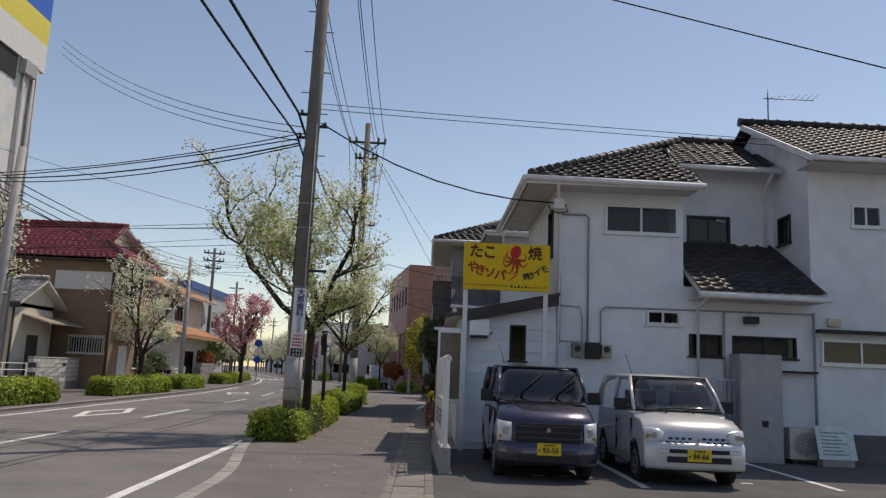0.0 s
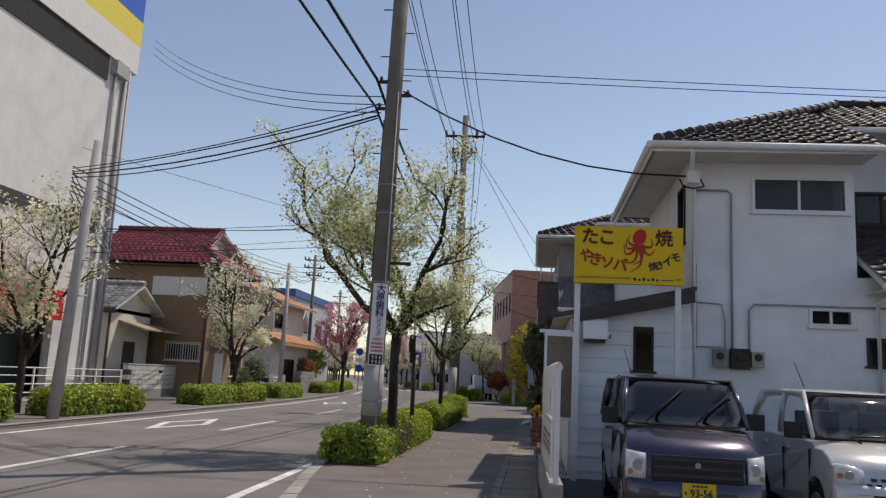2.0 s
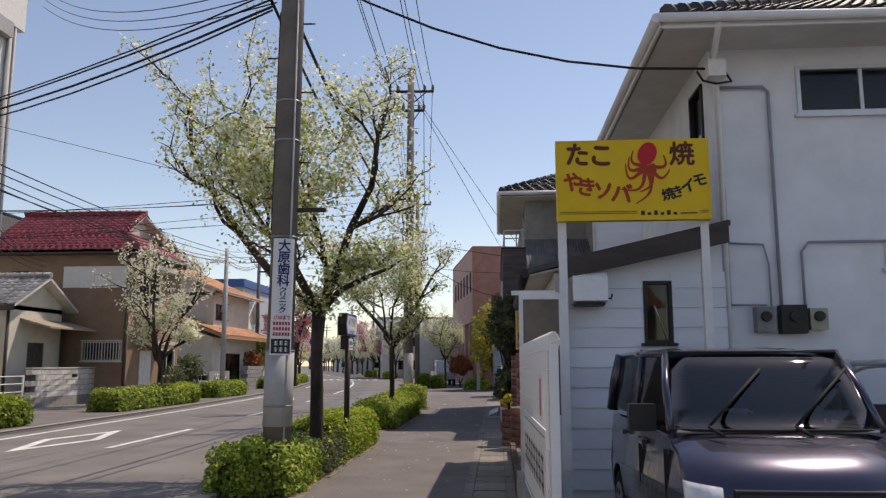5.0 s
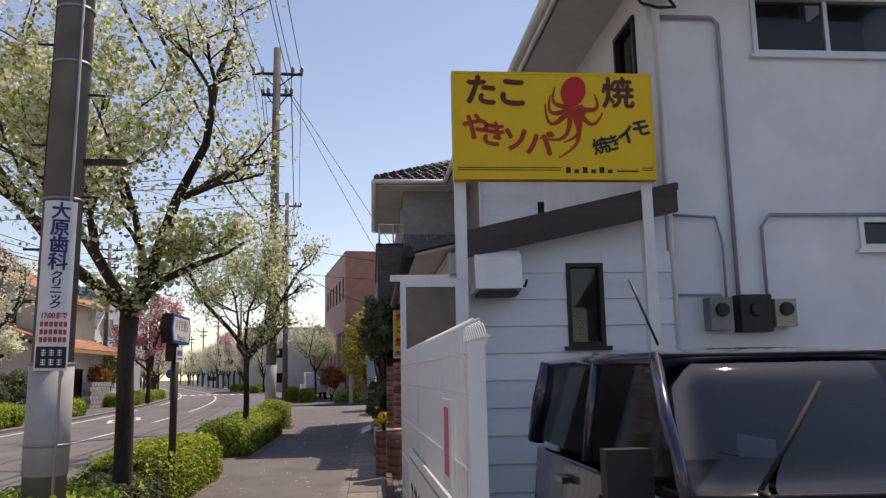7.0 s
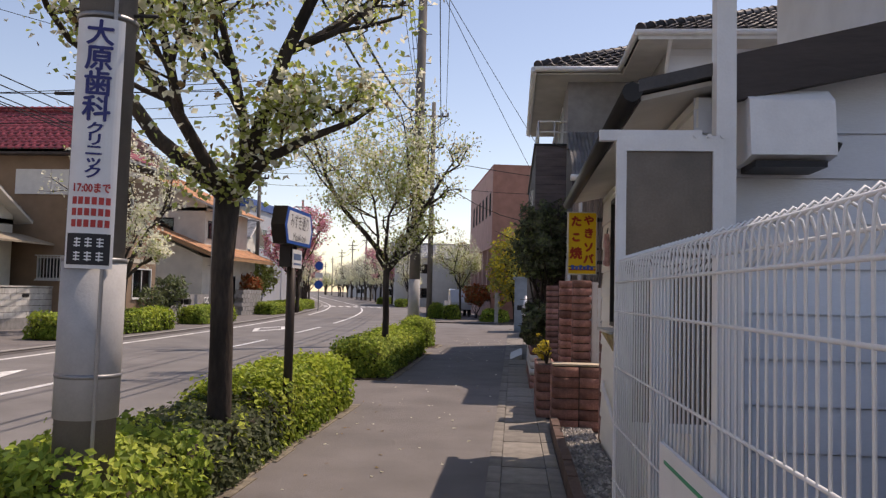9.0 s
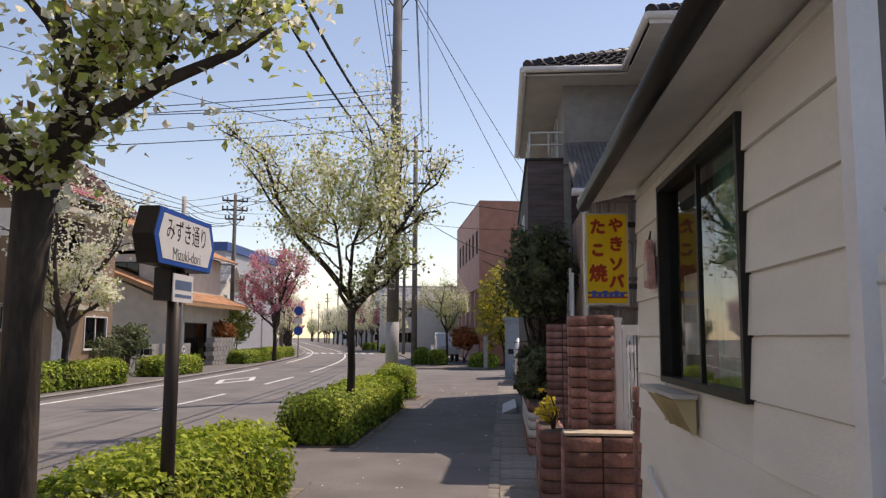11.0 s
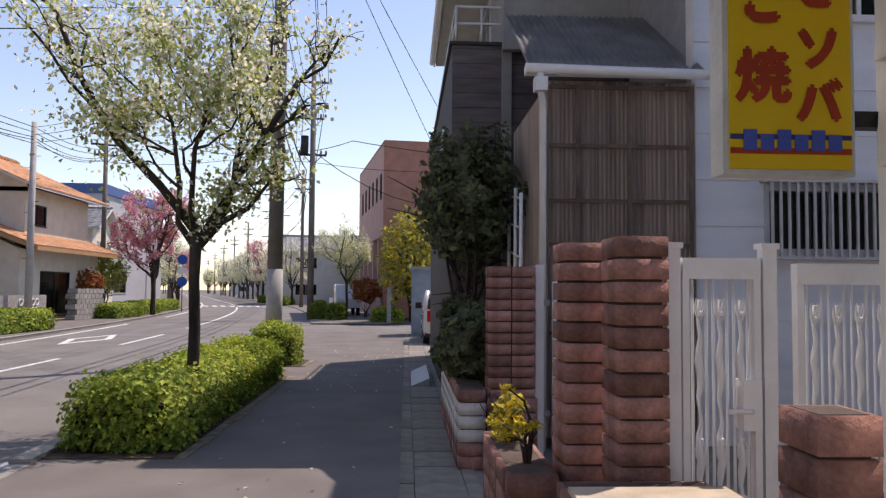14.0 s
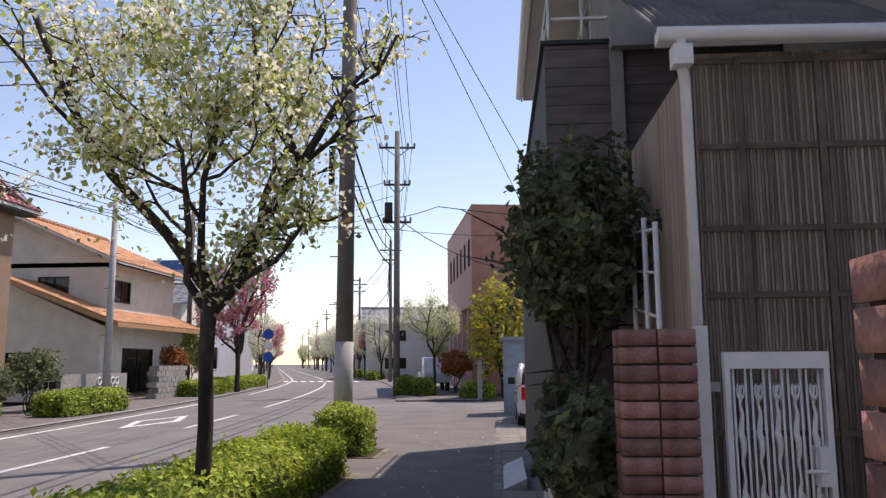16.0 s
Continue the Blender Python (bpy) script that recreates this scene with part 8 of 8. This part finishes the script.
# cream entrance house with grey tiles
eh = thing("house", (0, 0, 0), "small cream house with silvery tiled roof and dark door", "house")
fr = [(-21.6, 1.6, -20.3, 2.4), (-19.6, 1.6, -18.5, 2.4)]
sd = [(35.2, 0.05, 36.3, 2.35)]
shell(eh, -24.0, -17.7, 34.0, 37.4, 0.0, 3.7, CREAMW, fr, sd)
for h in fr:
    window(eh, "y", 34.0, *h, material=BRONZE, bars=9)
boxed("door", -17.8, 35.2, 0.05, -17.74, 36.3, 2.35, BROWN_W, eh, "dark wooden front door")
for bm in gable_roof(eh, -24.0, -17.7, 34.0, 37.4, 3.68, 4.85, "x", TILE_G, over=0.45, w=0.3, course=0.28):
    part("gable", bm, CREAMW, eh)
boxed("eave_board", -24.4, 33.5, 3.45, -17.3, 33.57, 3.66, BROWN_W, eh)
bm = bmesh.new()
prism(bm, [(-17.7, 3.15), (-16.5, 2.85), (-16.5, 2.92), (-17.7, 3.24)], "y", 34.6, 38.0)
part("door_canopy", bm, mat("canopy_tan", (0.36, 0.30, 0.23), 0.7), eh)
gutter(eh, [(-17.75, 33.95, 3.6), (-17.75, 33.95, 0.0)], 0.05, BROWN_W, "downpipe")

# beige house behind
zh = thing("house", (0, 0, 0), "tall beige house with dark tiled gable", "house")
fr = [(-29.6, 6.2, -28.4, 8.2), (-26.3, 6.0, -25.6, 7.4)]
shell(zh, -33.0, -25.4, 44.0, 52.0, 0.0, 8.0, CREAMW, fr)
for h in fr:
    window(zh, "y", 44.0, *h, material=BRONZE)
for bm in gable_roof(zh, -33.0, -25.4, 44.0, 52.0, 7.95, 10.3, "y", TILE, over=0.6):
    part("gable", bm, CREAMW, zh)

# cream house with orange tiles
oh = thing("house", (0, 0, 0), "cream two-storey house with orange tiled roofs", "house")
fr = [(-20.4, 4.6, -19.0, 5.3)]
sd = [(53.6, 4.25, 55.2, 5.2)]
shell(oh, -25.0, -17.2, 53.2, 60.0, 3.4, 5.9, CREAMW, fr, sd)
window(oh, "y", 53.2, *fr[0], material=BRONZE)
window(oh, "x", -17.2, *sd[0], out=1, material=BRONZE)
for bm in gable_roof(oh, -25.4, -17.2, 53.2, 60.0, 5.85, 8.0, "y", TILE_O, over=0.8):
    part("gable", bm, CREAMW, oh)
fr = [(-20.6, 1.4, -19.6, 2.0), (-23.4, 1.0, -21.4, 2.1)]
shell(oh, -25.0, -16.6, 51.6, 60.0, 0.0, 3.1, CREAMW, fr, [(53.5, 0.2, 56.5, 2.2)])
for h in fr:
    window(oh, "y", 51.6, *h, material=BRONZE)
window(oh, "x", -16.6, 53.5, 0.2, 56.5, 2.2, out=1, material=BRONZE)
tiled_slope(oh, (-15.6, 50.9, 3.2), (-15.6, 60.4, 3.2), (-20.6, 60.4, 5.1), (-20.6, 50.9, 5.1), TILE_O, w=0.32, course=0.3)
bm = bmesh.new()
prism(bm, [(-25.0, 3.1), (-16.6, 3.1), (-20.6, 4.8), (-25.0, 4.8)], "y", 51.6, 51.75)
part("gable", bm, CREAMW, oh)
boxed("eave_board", -15.62, 50.9, 3.0, -15.56, 60.4, 3.18, mat("orange_trim", (0.42, 0.24, 0.12), 0.7), oh)
bm = bmesh.new()
prism(bm, [(-15.6, 3.0), (-20.6, 4.92), (-20.6, 5.12), (-15.6, 3.2)], "y", 50.84, 50.9)
part("bargeboard", bm, MATS["orange_trim"], oh)
gw = thing("garden_wall", (-15.9, 50.0, 0), "grey block garden wall with a pierced white panel", "wall")
boxed("wall", -0.1, -4.0, -0.02, 0.1, 2.4, 1.15, STONE_D, gw)
bm = bmesh.new()
for k in range(5):
    for j in range(2):
        tube(bm, [(0.12, 0.1 + 0.35 * k + 0.14 * math.cos(q * math.pi / 4), 0.5 + 0.36 * j + 0.14 * math.sin(q * math.pi / 4)) for q in range(9)], 0.03, 5)
part("pierced_block", bm, PALE, gw, "white pierced ornamental blocks")
gs = thing("stone_gate", (-15.6, 56.0, 0), "low wall of rough stone at the gateway", "wall")
for j in range(6):
    for i in range(7):
        bm = bmesh.new()
        y0 = -1.6 + 0.46 * i + (0.2 if j % 2 else 0)
        box(bm, -0.25, y0, 0.24 * j, 0.2, y0 + 0.42, 0.24 * j + 0.225)
        soften(bm, 0.03, 1)
        part("stone", bm, STONE_D, gs)
shrub((-16.3, 58.0, 0), 0.8, 0.8, 1.0, 2.4, 71, "red-leaved shrub behind the stone wall", (RUST, CALYX), n=1800, leaf=0.1, stems=6)
shrub((-16.5, 60.8, 0), 1.1, 1.1, 1.2, 3.4, 72, "light green bamboo clump by the gateway", (OLIVE, YOUNG), n=2200, leaf=0.12, stems=9, mix=0.5)
shrub((-15.6, 45.3, 0), 0.9, 1.0, 0.5, 2.0, 73, "dark garden shrub beside the wall", (MIDLEAF, DARKLEAF), n=2200, leaf=0.09, stems=6)
shrub((-15.4, 42.6, 0), 0.8, 1.1, 0.3, 1.6, 74, "leafy shrub by the house entrance", (MIDLEAF, DARKLEAF), n=2200, leaf=0.08, stems=6)
cy = thing("bicycle", (-14.4, 43.9, 0), "old bicycle parked on the footpath", "bicycle")
for y in (-0.55, 0.55):
    bm = bmesh.new()
    tube(bm, [(0, y + 0.33 * math.cos(q * math.pi / 10), 0.34 + 0.33 * math.sin(q * math.pi / 10)) for q in range(21)], 0.018, 6)
    for q in range(8):
        cyl(bm, (0, y, 0.34), (0, y + 0.32 * math.cos(q * math.pi / 4), 0.34 + 0.32 * math.sin(q * math.pi / 4)), 0.003, 0.003, 3)
    part("wheel", bm, TYRE, cy)
bm = bmesh.new()
tube(bm, [(0, -0.55, 0.34), (0, -0.1, 0.3), (0, -0.25, 0.85), (0, -0.55, 0.34)], 0.016, 5)
tube(bm, [(0, -0.1, 0.3), (0, 0.38, 0.8), (0, 0.55, 0.34)], 0.016, 5)
tube(bm, [(-0.25, 0.25, 1.0), (0, 0.38, 0.98), (0.25, 0.25, 1.0)], 0.014, 5)
tube(bm, [(0, 0.38, 0.8), (0, 0.36, 0.98)], 0.014, 5)
part("frame", bm, STEEL, cy)
boxed("saddle", -0.08, -0.4, 0.86, 0.08, -0.14, 0.92, PLASTIC, cy, "", 0.02)
boxed("basket", -0.17, 0.5, 0.75, 0.17, 0.78, 1.0, DARK_STEEL, cy)

gbd = thing("office_building", (0, 0, 0), "plain grey office block with a blue parapet", "building")
shell(gbd, -42.0, -25.6, 84.0, 100.0, 0.0, 9.3, mat("grey_panel", (0.42, 0.44, 0.47), 0.8, var=0.05, stain=0.1), [(-29.8, 5.6, -28.4, 7.4)], [(87, 1, 90, 3), (87, 5.5, 90, 7.5), (93, 5.5, 96, 7.5)])
window(gbd, "y", 84.0, -29.8, 5.6, -28.4, 7.4)
for y, z in ((87, 1), (87, 5.5), (93, 5.5)):
    window(gbd, "x", -25.6, y, z, y + 3, z + 2, out=1)
boxed("parapet", -42.2, 83.8, 9.3, -25.4, 100.2, 10.1, mat("parapet_blue", (0.05, 0.11, 0.3), 0.6), gbd, "blue parapet band")

# road signs on one post
rs = thing("traffic_sign", (-14.6, 68.5, 0), "blue round traffic signs on a grey post", "traffic sign")
bm = bmesh.new()
cyl(bm, (0, 0, 0), (0, 0, 3.6), 0.04, 0.04, 8)
part("post", bm, STEEL, rs)
for z, m in ((3.3, MATS["sign_blue"]), (2.6, SIGN_W), (1.9, MATS["sign_blue"])):
    bm = bmesh.new()
    if m is SIGN_W:
        box(bm, -0.28, -0.07, z - 0.2, 0.28, -0.05, z + 0.2)
    else:
        cyl(bm, (0, -0.05, z), (0, -0.07, z), 0.32, 0.32, 20)
    part("disc", bm, m, rs)


# ---- beyond the side street ----
rb = thing("brick_building", (-1.67, 60.0, 0), "three-storey pink brick building with slot windows", "building", turn=9.1)
PINK = mat("pink_brick", (0.40, 0.20, 0.155), 0.9, var=0.1, scale=2, bump=0.4, fine=35, stain=0.12)
PINK_P = mat("pink_panel", (0.56, 0.36, 0.31), 0.85, var=0.06, scale=1.5, stain=0.1)
slots = [(0.9 + 1.9 * k, 6.5, 1.5 + 1.9 * k, 7.9) for k in range(6)]
bm = bmesh.new()
wall_holes(bm, "x", 0.0, 0.25, 0.25, 13.2, 4.6, 9.4, slots)
part("street_wall", bm, PINK_P, rb)
for s in slots:
    window(rb, "x", 0.0, *s, split=1, material=BRONZE)
boxed("end_wall", 0.0, 0.0, 0.0, 10.0, 0.25, 9.4, PINK, rb)
boxed("back_wall", 0.25, 13.0, 0.0, 10.0, 13.2, 9.4, PINK, rb)
boxed("far_wall", 10.0, 0.0, 0.0, 10.2, 13.2, 9.4, PINK, rb)
boxed("roof_slab", 0.0, 0.0, 9.4, 10.2, 13.2, 9.55, PINK, rb)
boxed("floor_slab", 0.0, 0.25, 4.4, 10.0, 13.0, 4.6, PINK_P, rb)
# pink panel colour at about half value, shade of the recess painted in
boxed("recessed_wall", 1.6, 0.25, 0.0, 1.8, 13.0, 4.4, mat("pink_panel_shaded", (0.30, 0.2, 0.17), 0.9), rb)
for k in range(5):
    boxed("column", 0.05, 2.6 + 2.5 * k, 0.0, 0.4, 2.95 + 2.5 * k, 4.4, PINK_P, rb)
bm = bmesh.new()
wall_holes(bm, "x", 0.05, 0.2, 0.3, 13.0, 0.0, 1.3)
part("parapet", bm, PINK_P, rb)
g2 = thing("garden_wall", (-1.2, 56.6, 0), "plain grey concrete garden wall", "wall")
boxed("wall", -0.1, -2.6, -0.02, 0.1, 3.0, 1.6, CONC, g2)
shd = thing("garden_shed", (0.7, 44.2, 0), "blue-grey steel storage shed by the footpath", "shed")
SHED = mat("shed_blue_grey", (0.24, 0.30, 0.36), 0.5, 0.2, var=0.06, stain=0.1)
boxed("body", -0.95, -0.7, 0, 0.95, 0.7, 2.15, SHED, shd, "", 0.01)
boxed("roof", -1.02, -0.78, 2.15, 1.02, 0.78, 2.24, SHED, shd, "", 0.01)
boxed("door", -0.9, -0.72, 0.08, 0.0, -0.7, 2.05, SHED, shd)
pc = car((0.78, 42.75, 0), "white small car parked with its red tail lamps to the street", PAINT_W, 3.36, 1.475, 1.50, 0.92, 0.95, 0.78, 1.42, 3.0, "", False, turn=180)
pc["group"] = "cars by the houses"
bm = bmesh.new()
kt = thing("kei_truck", (-3.7, 63.0, 0), "small white delivery truck parked by a building", "truck", turn=12)
bm = bmesh.new()
prism(bm, [(0.0, 0.45), (0.0, 0.95), (0.35, 1.75), (1.15, 1.8), (1.2, 0.45)], "x", -0.7, 0.7)
soften(bm, 0.05)
part("cab", bm, PAINT_W, kt)
bm = bmesh.new()
quad(bm, (-0.6, 0.03, 1.0), (0.6, 0.03, 1.0), (0.55, 0.33, 1.68), (-0.55, 0.33, 1.68))
part("windscreen", bm, mat("truck_glass", (0.03, 0.035, 0.04), 0.05), kt)
boxed("bed", -0.72, 1.25, 0.6, 0.72, 3.2, 1.0, PAINT_W, kt)
for x in (-0.62, 0.62):
    for y in (0.55, 2.6):
        bm = bmesh.new()
        cyl(bm, (x - 0.08, y, 0.27), (x + 0.08, y, 0.27), 0.28, 0.28, 14)
        part("wheel", bm, TYRE, kt)


def plain_house(x, y, w, d, h, turn, wall, tile, label, storeys=2, ridge="x"):
    """A distant house: walls with real openings, windows and a tiled roof."""
    t = thing("house", (x, y, 0), label, "house", "distant houses", turn=turn)
    fr = []
    for s in range(storeys):
        z = 0.9 + s * (h / storeys)
        for k in range(2):
            a = -w / 2 + w * (0.18 + 0.42 * k)
            fr.append((a, z, a + w * 0.22, z + 1.1))
    bm = bmesh.new()
    wall_holes(bm, "y", -d / 2, 0.2, -w / 2, w / 2, 0, h, fr)
    part("wall", bm, wall, t)
    for s in (-1, 1):
        bm = bmesh.new()
        sd2 = [(-d * 0.3, 0.9 + q * (h / storeys), -d * 0.1, 2.0 + q * (h / storeys)) for q in range(storeys)] + [(d * 0.12, 0.9 + q * (h / storeys), d * 0.32, 2.0 + q * (h / storeys)) for q in range(storeys)]
        wall_holes(bm, "x", s * w / 2, -s * 0.2, -d / 2 + 0.2, d / 2, 0, h, sd2)
        part("wall", bm, wall, t)
        for q in sd2:
            window(t, "x", s * w / 2, *q, out=s, sill=False, split=2, deep=0.4)
    boxed("wall", -w / 2 + 0.2, d / 2 - 0.2, 0, w / 2 - 0.2, d / 2, h, wall, t)
    for q in fr:
        window(t, "y", -d / 2, *q, sill=False, deep=0.4)
    for bm in gable_roof(t, -w / 2, w / 2, -d / 2, d / 2, h, h + 1.7, ridge, tile, over=0.55, w=0.5, course=0.5):
        part("gable", bm, wall, t)
    return t


walls = (CREAMW, PALE, BEIGE, MATS["grey_panel"], BROWN_S)
roofs = (TILE, TILE_G, TILE_R, TILE, TILE_O)
k = 0
for y in (74, 112, 124, 137, 150, 165, 182, 205):
    plain_house(RC(y) - 14.0 - 1.5 * (k % 3), y, 9, 9, 5.4 + 0.6 * (k % 2), 8 + 6 * min(1, y / 120), walls[k % 5], roofs[(k + 1) % 5], "distant two-storey house across the road", ridge="xy"[k % 2])
    k += 1
for y in (92, 106, 119, 133, 148, 165, 185, 210):
    plain_house(RC(y) + 13.0 + 1.5 * (k % 3), y, 10, 9, 4.6 + 0.9 * (k % 2), 14, walls[(k + 1) % 5], roofs[k % 5], "distant two-storey house along the bend", ridge="xy"[k % 2])
    k += 1
wb = plain_house(-9.0, 100.0, 9.5, 9, 5.2, 10, PALE, TILE_G, "long pale house closing the view of the street", ridge="x")
for x, y in ((-16, -12), (-14, -30), (14, -18), (3, -34)):
    plain_house(x if x < 0 else x + 4, y - 4, 9, 9, 5.6, 0, walls[k % 5], roofs[k % 5], "plain two-storey house behind the parking lot")
    k += 1
for k in range(16):                                       # woods on the horizon
    y = 235 + 6 * k
    far_tree(T3 if k % 3 else T2, (RC(y) + (7 if k % 2 else -8) + 3 * math.sin(k * 1.7), y, -0.1), 1.3, 37 * k, "far street tree at the end of the road")

# ---- gutter covers and kerb stones ----
GUT = mat("gutter_concrete", (0.235, 0.215, 0.19), 0.92, var=0.16, scale=6, bump=0.4, fine=90, stain=0.3, each=0.16)
gl = thing("gutter", (0, 0, 0), "concrete gutter with separate cover slabs beside the footpath", "gutter", kind="structure")
boxed("channel", -0.47, -30.0, -0.12, 0.12, 46.0, -0.035, GUT, gl)
bm = bmesh.new()
box(bm, -0.19, -0.295, -0.034, 0.19, 0.295, 0.004)
soften(bm, 0.008, 1)
box(bm, -0.05, -0.297, 0.0042, 0.05, -0.278, 0.0046)
slab = mesh_of("slab", bm, GUT)
bm = bmesh.new()
box(bm, -0.055, -0.295, -0.034, 0.055, 0.295, 0.008)
soften(bm, 0.01, 1)
edge = mesh_of("edge_stone", bm, GUT)
rq = np.random.default_rng(2)
for k in range(66):
    y = 6.3 + 0.6 * k
    piece("slab", slab, pose(-0.165, y, 0.002 * rq.normal(), 0.15 * rq.normal(), 0.15 * rq.normal(), 0.15 * rq.normal()), gl)
    piece("edge_stone", edge, pose(-0.415, y, 0.002 * rq.normal(), 0, 0, 0.1 * rq.normal()), gl)
    piece("edge_stone", edge, pose(0.085, y, 0.002 * rq.normal(), 0, 0, 0.1 * rq.normal()), gl)
boxed("slab_rest", -0.47, -30, -0.034, 0.14, 5.99, 0.004, GUT, gl)
boxed("slab_rest", -0.47, 45.92, -0.034, 0.14, 46.0, 0.004, GUT, gl)
kb = thing("kerb", (0, 0, 0), "pale worn concrete kerb stones along the road", "kerb", kind="structure")
bm = bmesh.new()
box(bm, -0.09, -0.297, -0.09, 0.09, 0.297, 0.045)
soften(bm, 0.02, 2)
stone = mesh_of("kerb_stone", bm, CONC)
bm = bmesh.new()
box(bm, -0.09, -0.297, -0.09, 0.09, 0.297, 0.006)
soften(bm, 0.006, 1)
drop = mesh_of("kerb_stone", bm, CONC)
for k in range(76):
    y = 1.0 + 0.6 * k
    a = math.degrees(math.atan2(kerb_x(y - 0.3) - kerb_x(y + 0.3), 0.6))
    low = y < 15.2 or 22.3 < y < 24.9 or 31.6 < y < 33 or y > 35
    piece("kerb_stone", drop if low else stone, pose(kerb_x(y), y, 0.002 * rq.normal(), 0, 0, a), kb)
bm = bmesh.new()
ribbon(bm, -3.82, -3.66, 0.03, -30, 230, 3)
solid("kerb_opposite", bm, CONC, "concrete kerb line across the road", "kerb")
ed = thing("planting_edge", (0, 0, 0), "narrow dusty edging along the planted strips", "edging", kind="structure")
EDG = mat("dusty_edging", (0.23, 0.20, 0.155), 0.95, var=0.25, scale=7, bump=0.7, fine=50, stain=0.3)
for y0, y1 in ((15.35, 22.0), (24.9, 31.4), (33.1, 34.5)):
    m_e = int((y1 - y0) / 0.6)
    for k in range(m_e):
        w_e = (y1 - y0) / m_e
        boxed("edging", -2.42, y0 + w_e * k, -0.01, -2.32 + 0.02 * rq.normal(), y0 + w_e * (k + 1), 0.008 + 0.003 * rq.random(), EDG, ed, "", 0.003)
    boxed("bed", kerb_x((y0 + y1) / 2) + 0.1, y0, -0.02, -2.42, y1, 0.012, SOIL, ed)
bits = thing("fallen_petals", (0, 0, 0), "scattered fallen petals and leaves on the asphalt", "petals", kind="stuff")
n = 220
P = np.stack([rq.uniform(-2.3, -0.5, n), rq.uniform(6, 38, n), np.full(n, 0.006)], axis=1)
ob = new("petals", leaf_mesh("petals", P, np.tile([0.0, 0.0, 1.0], (n, 1)) + 0.15 * rq.normal(size=(n, 3)), 0.018 + 0.02 * rq.random(n), (PETAL, CALYX), (rq.random(n) < 0.4).astype(int), rq))
ob.parent = bits
tagged(ob, kind="stuff")
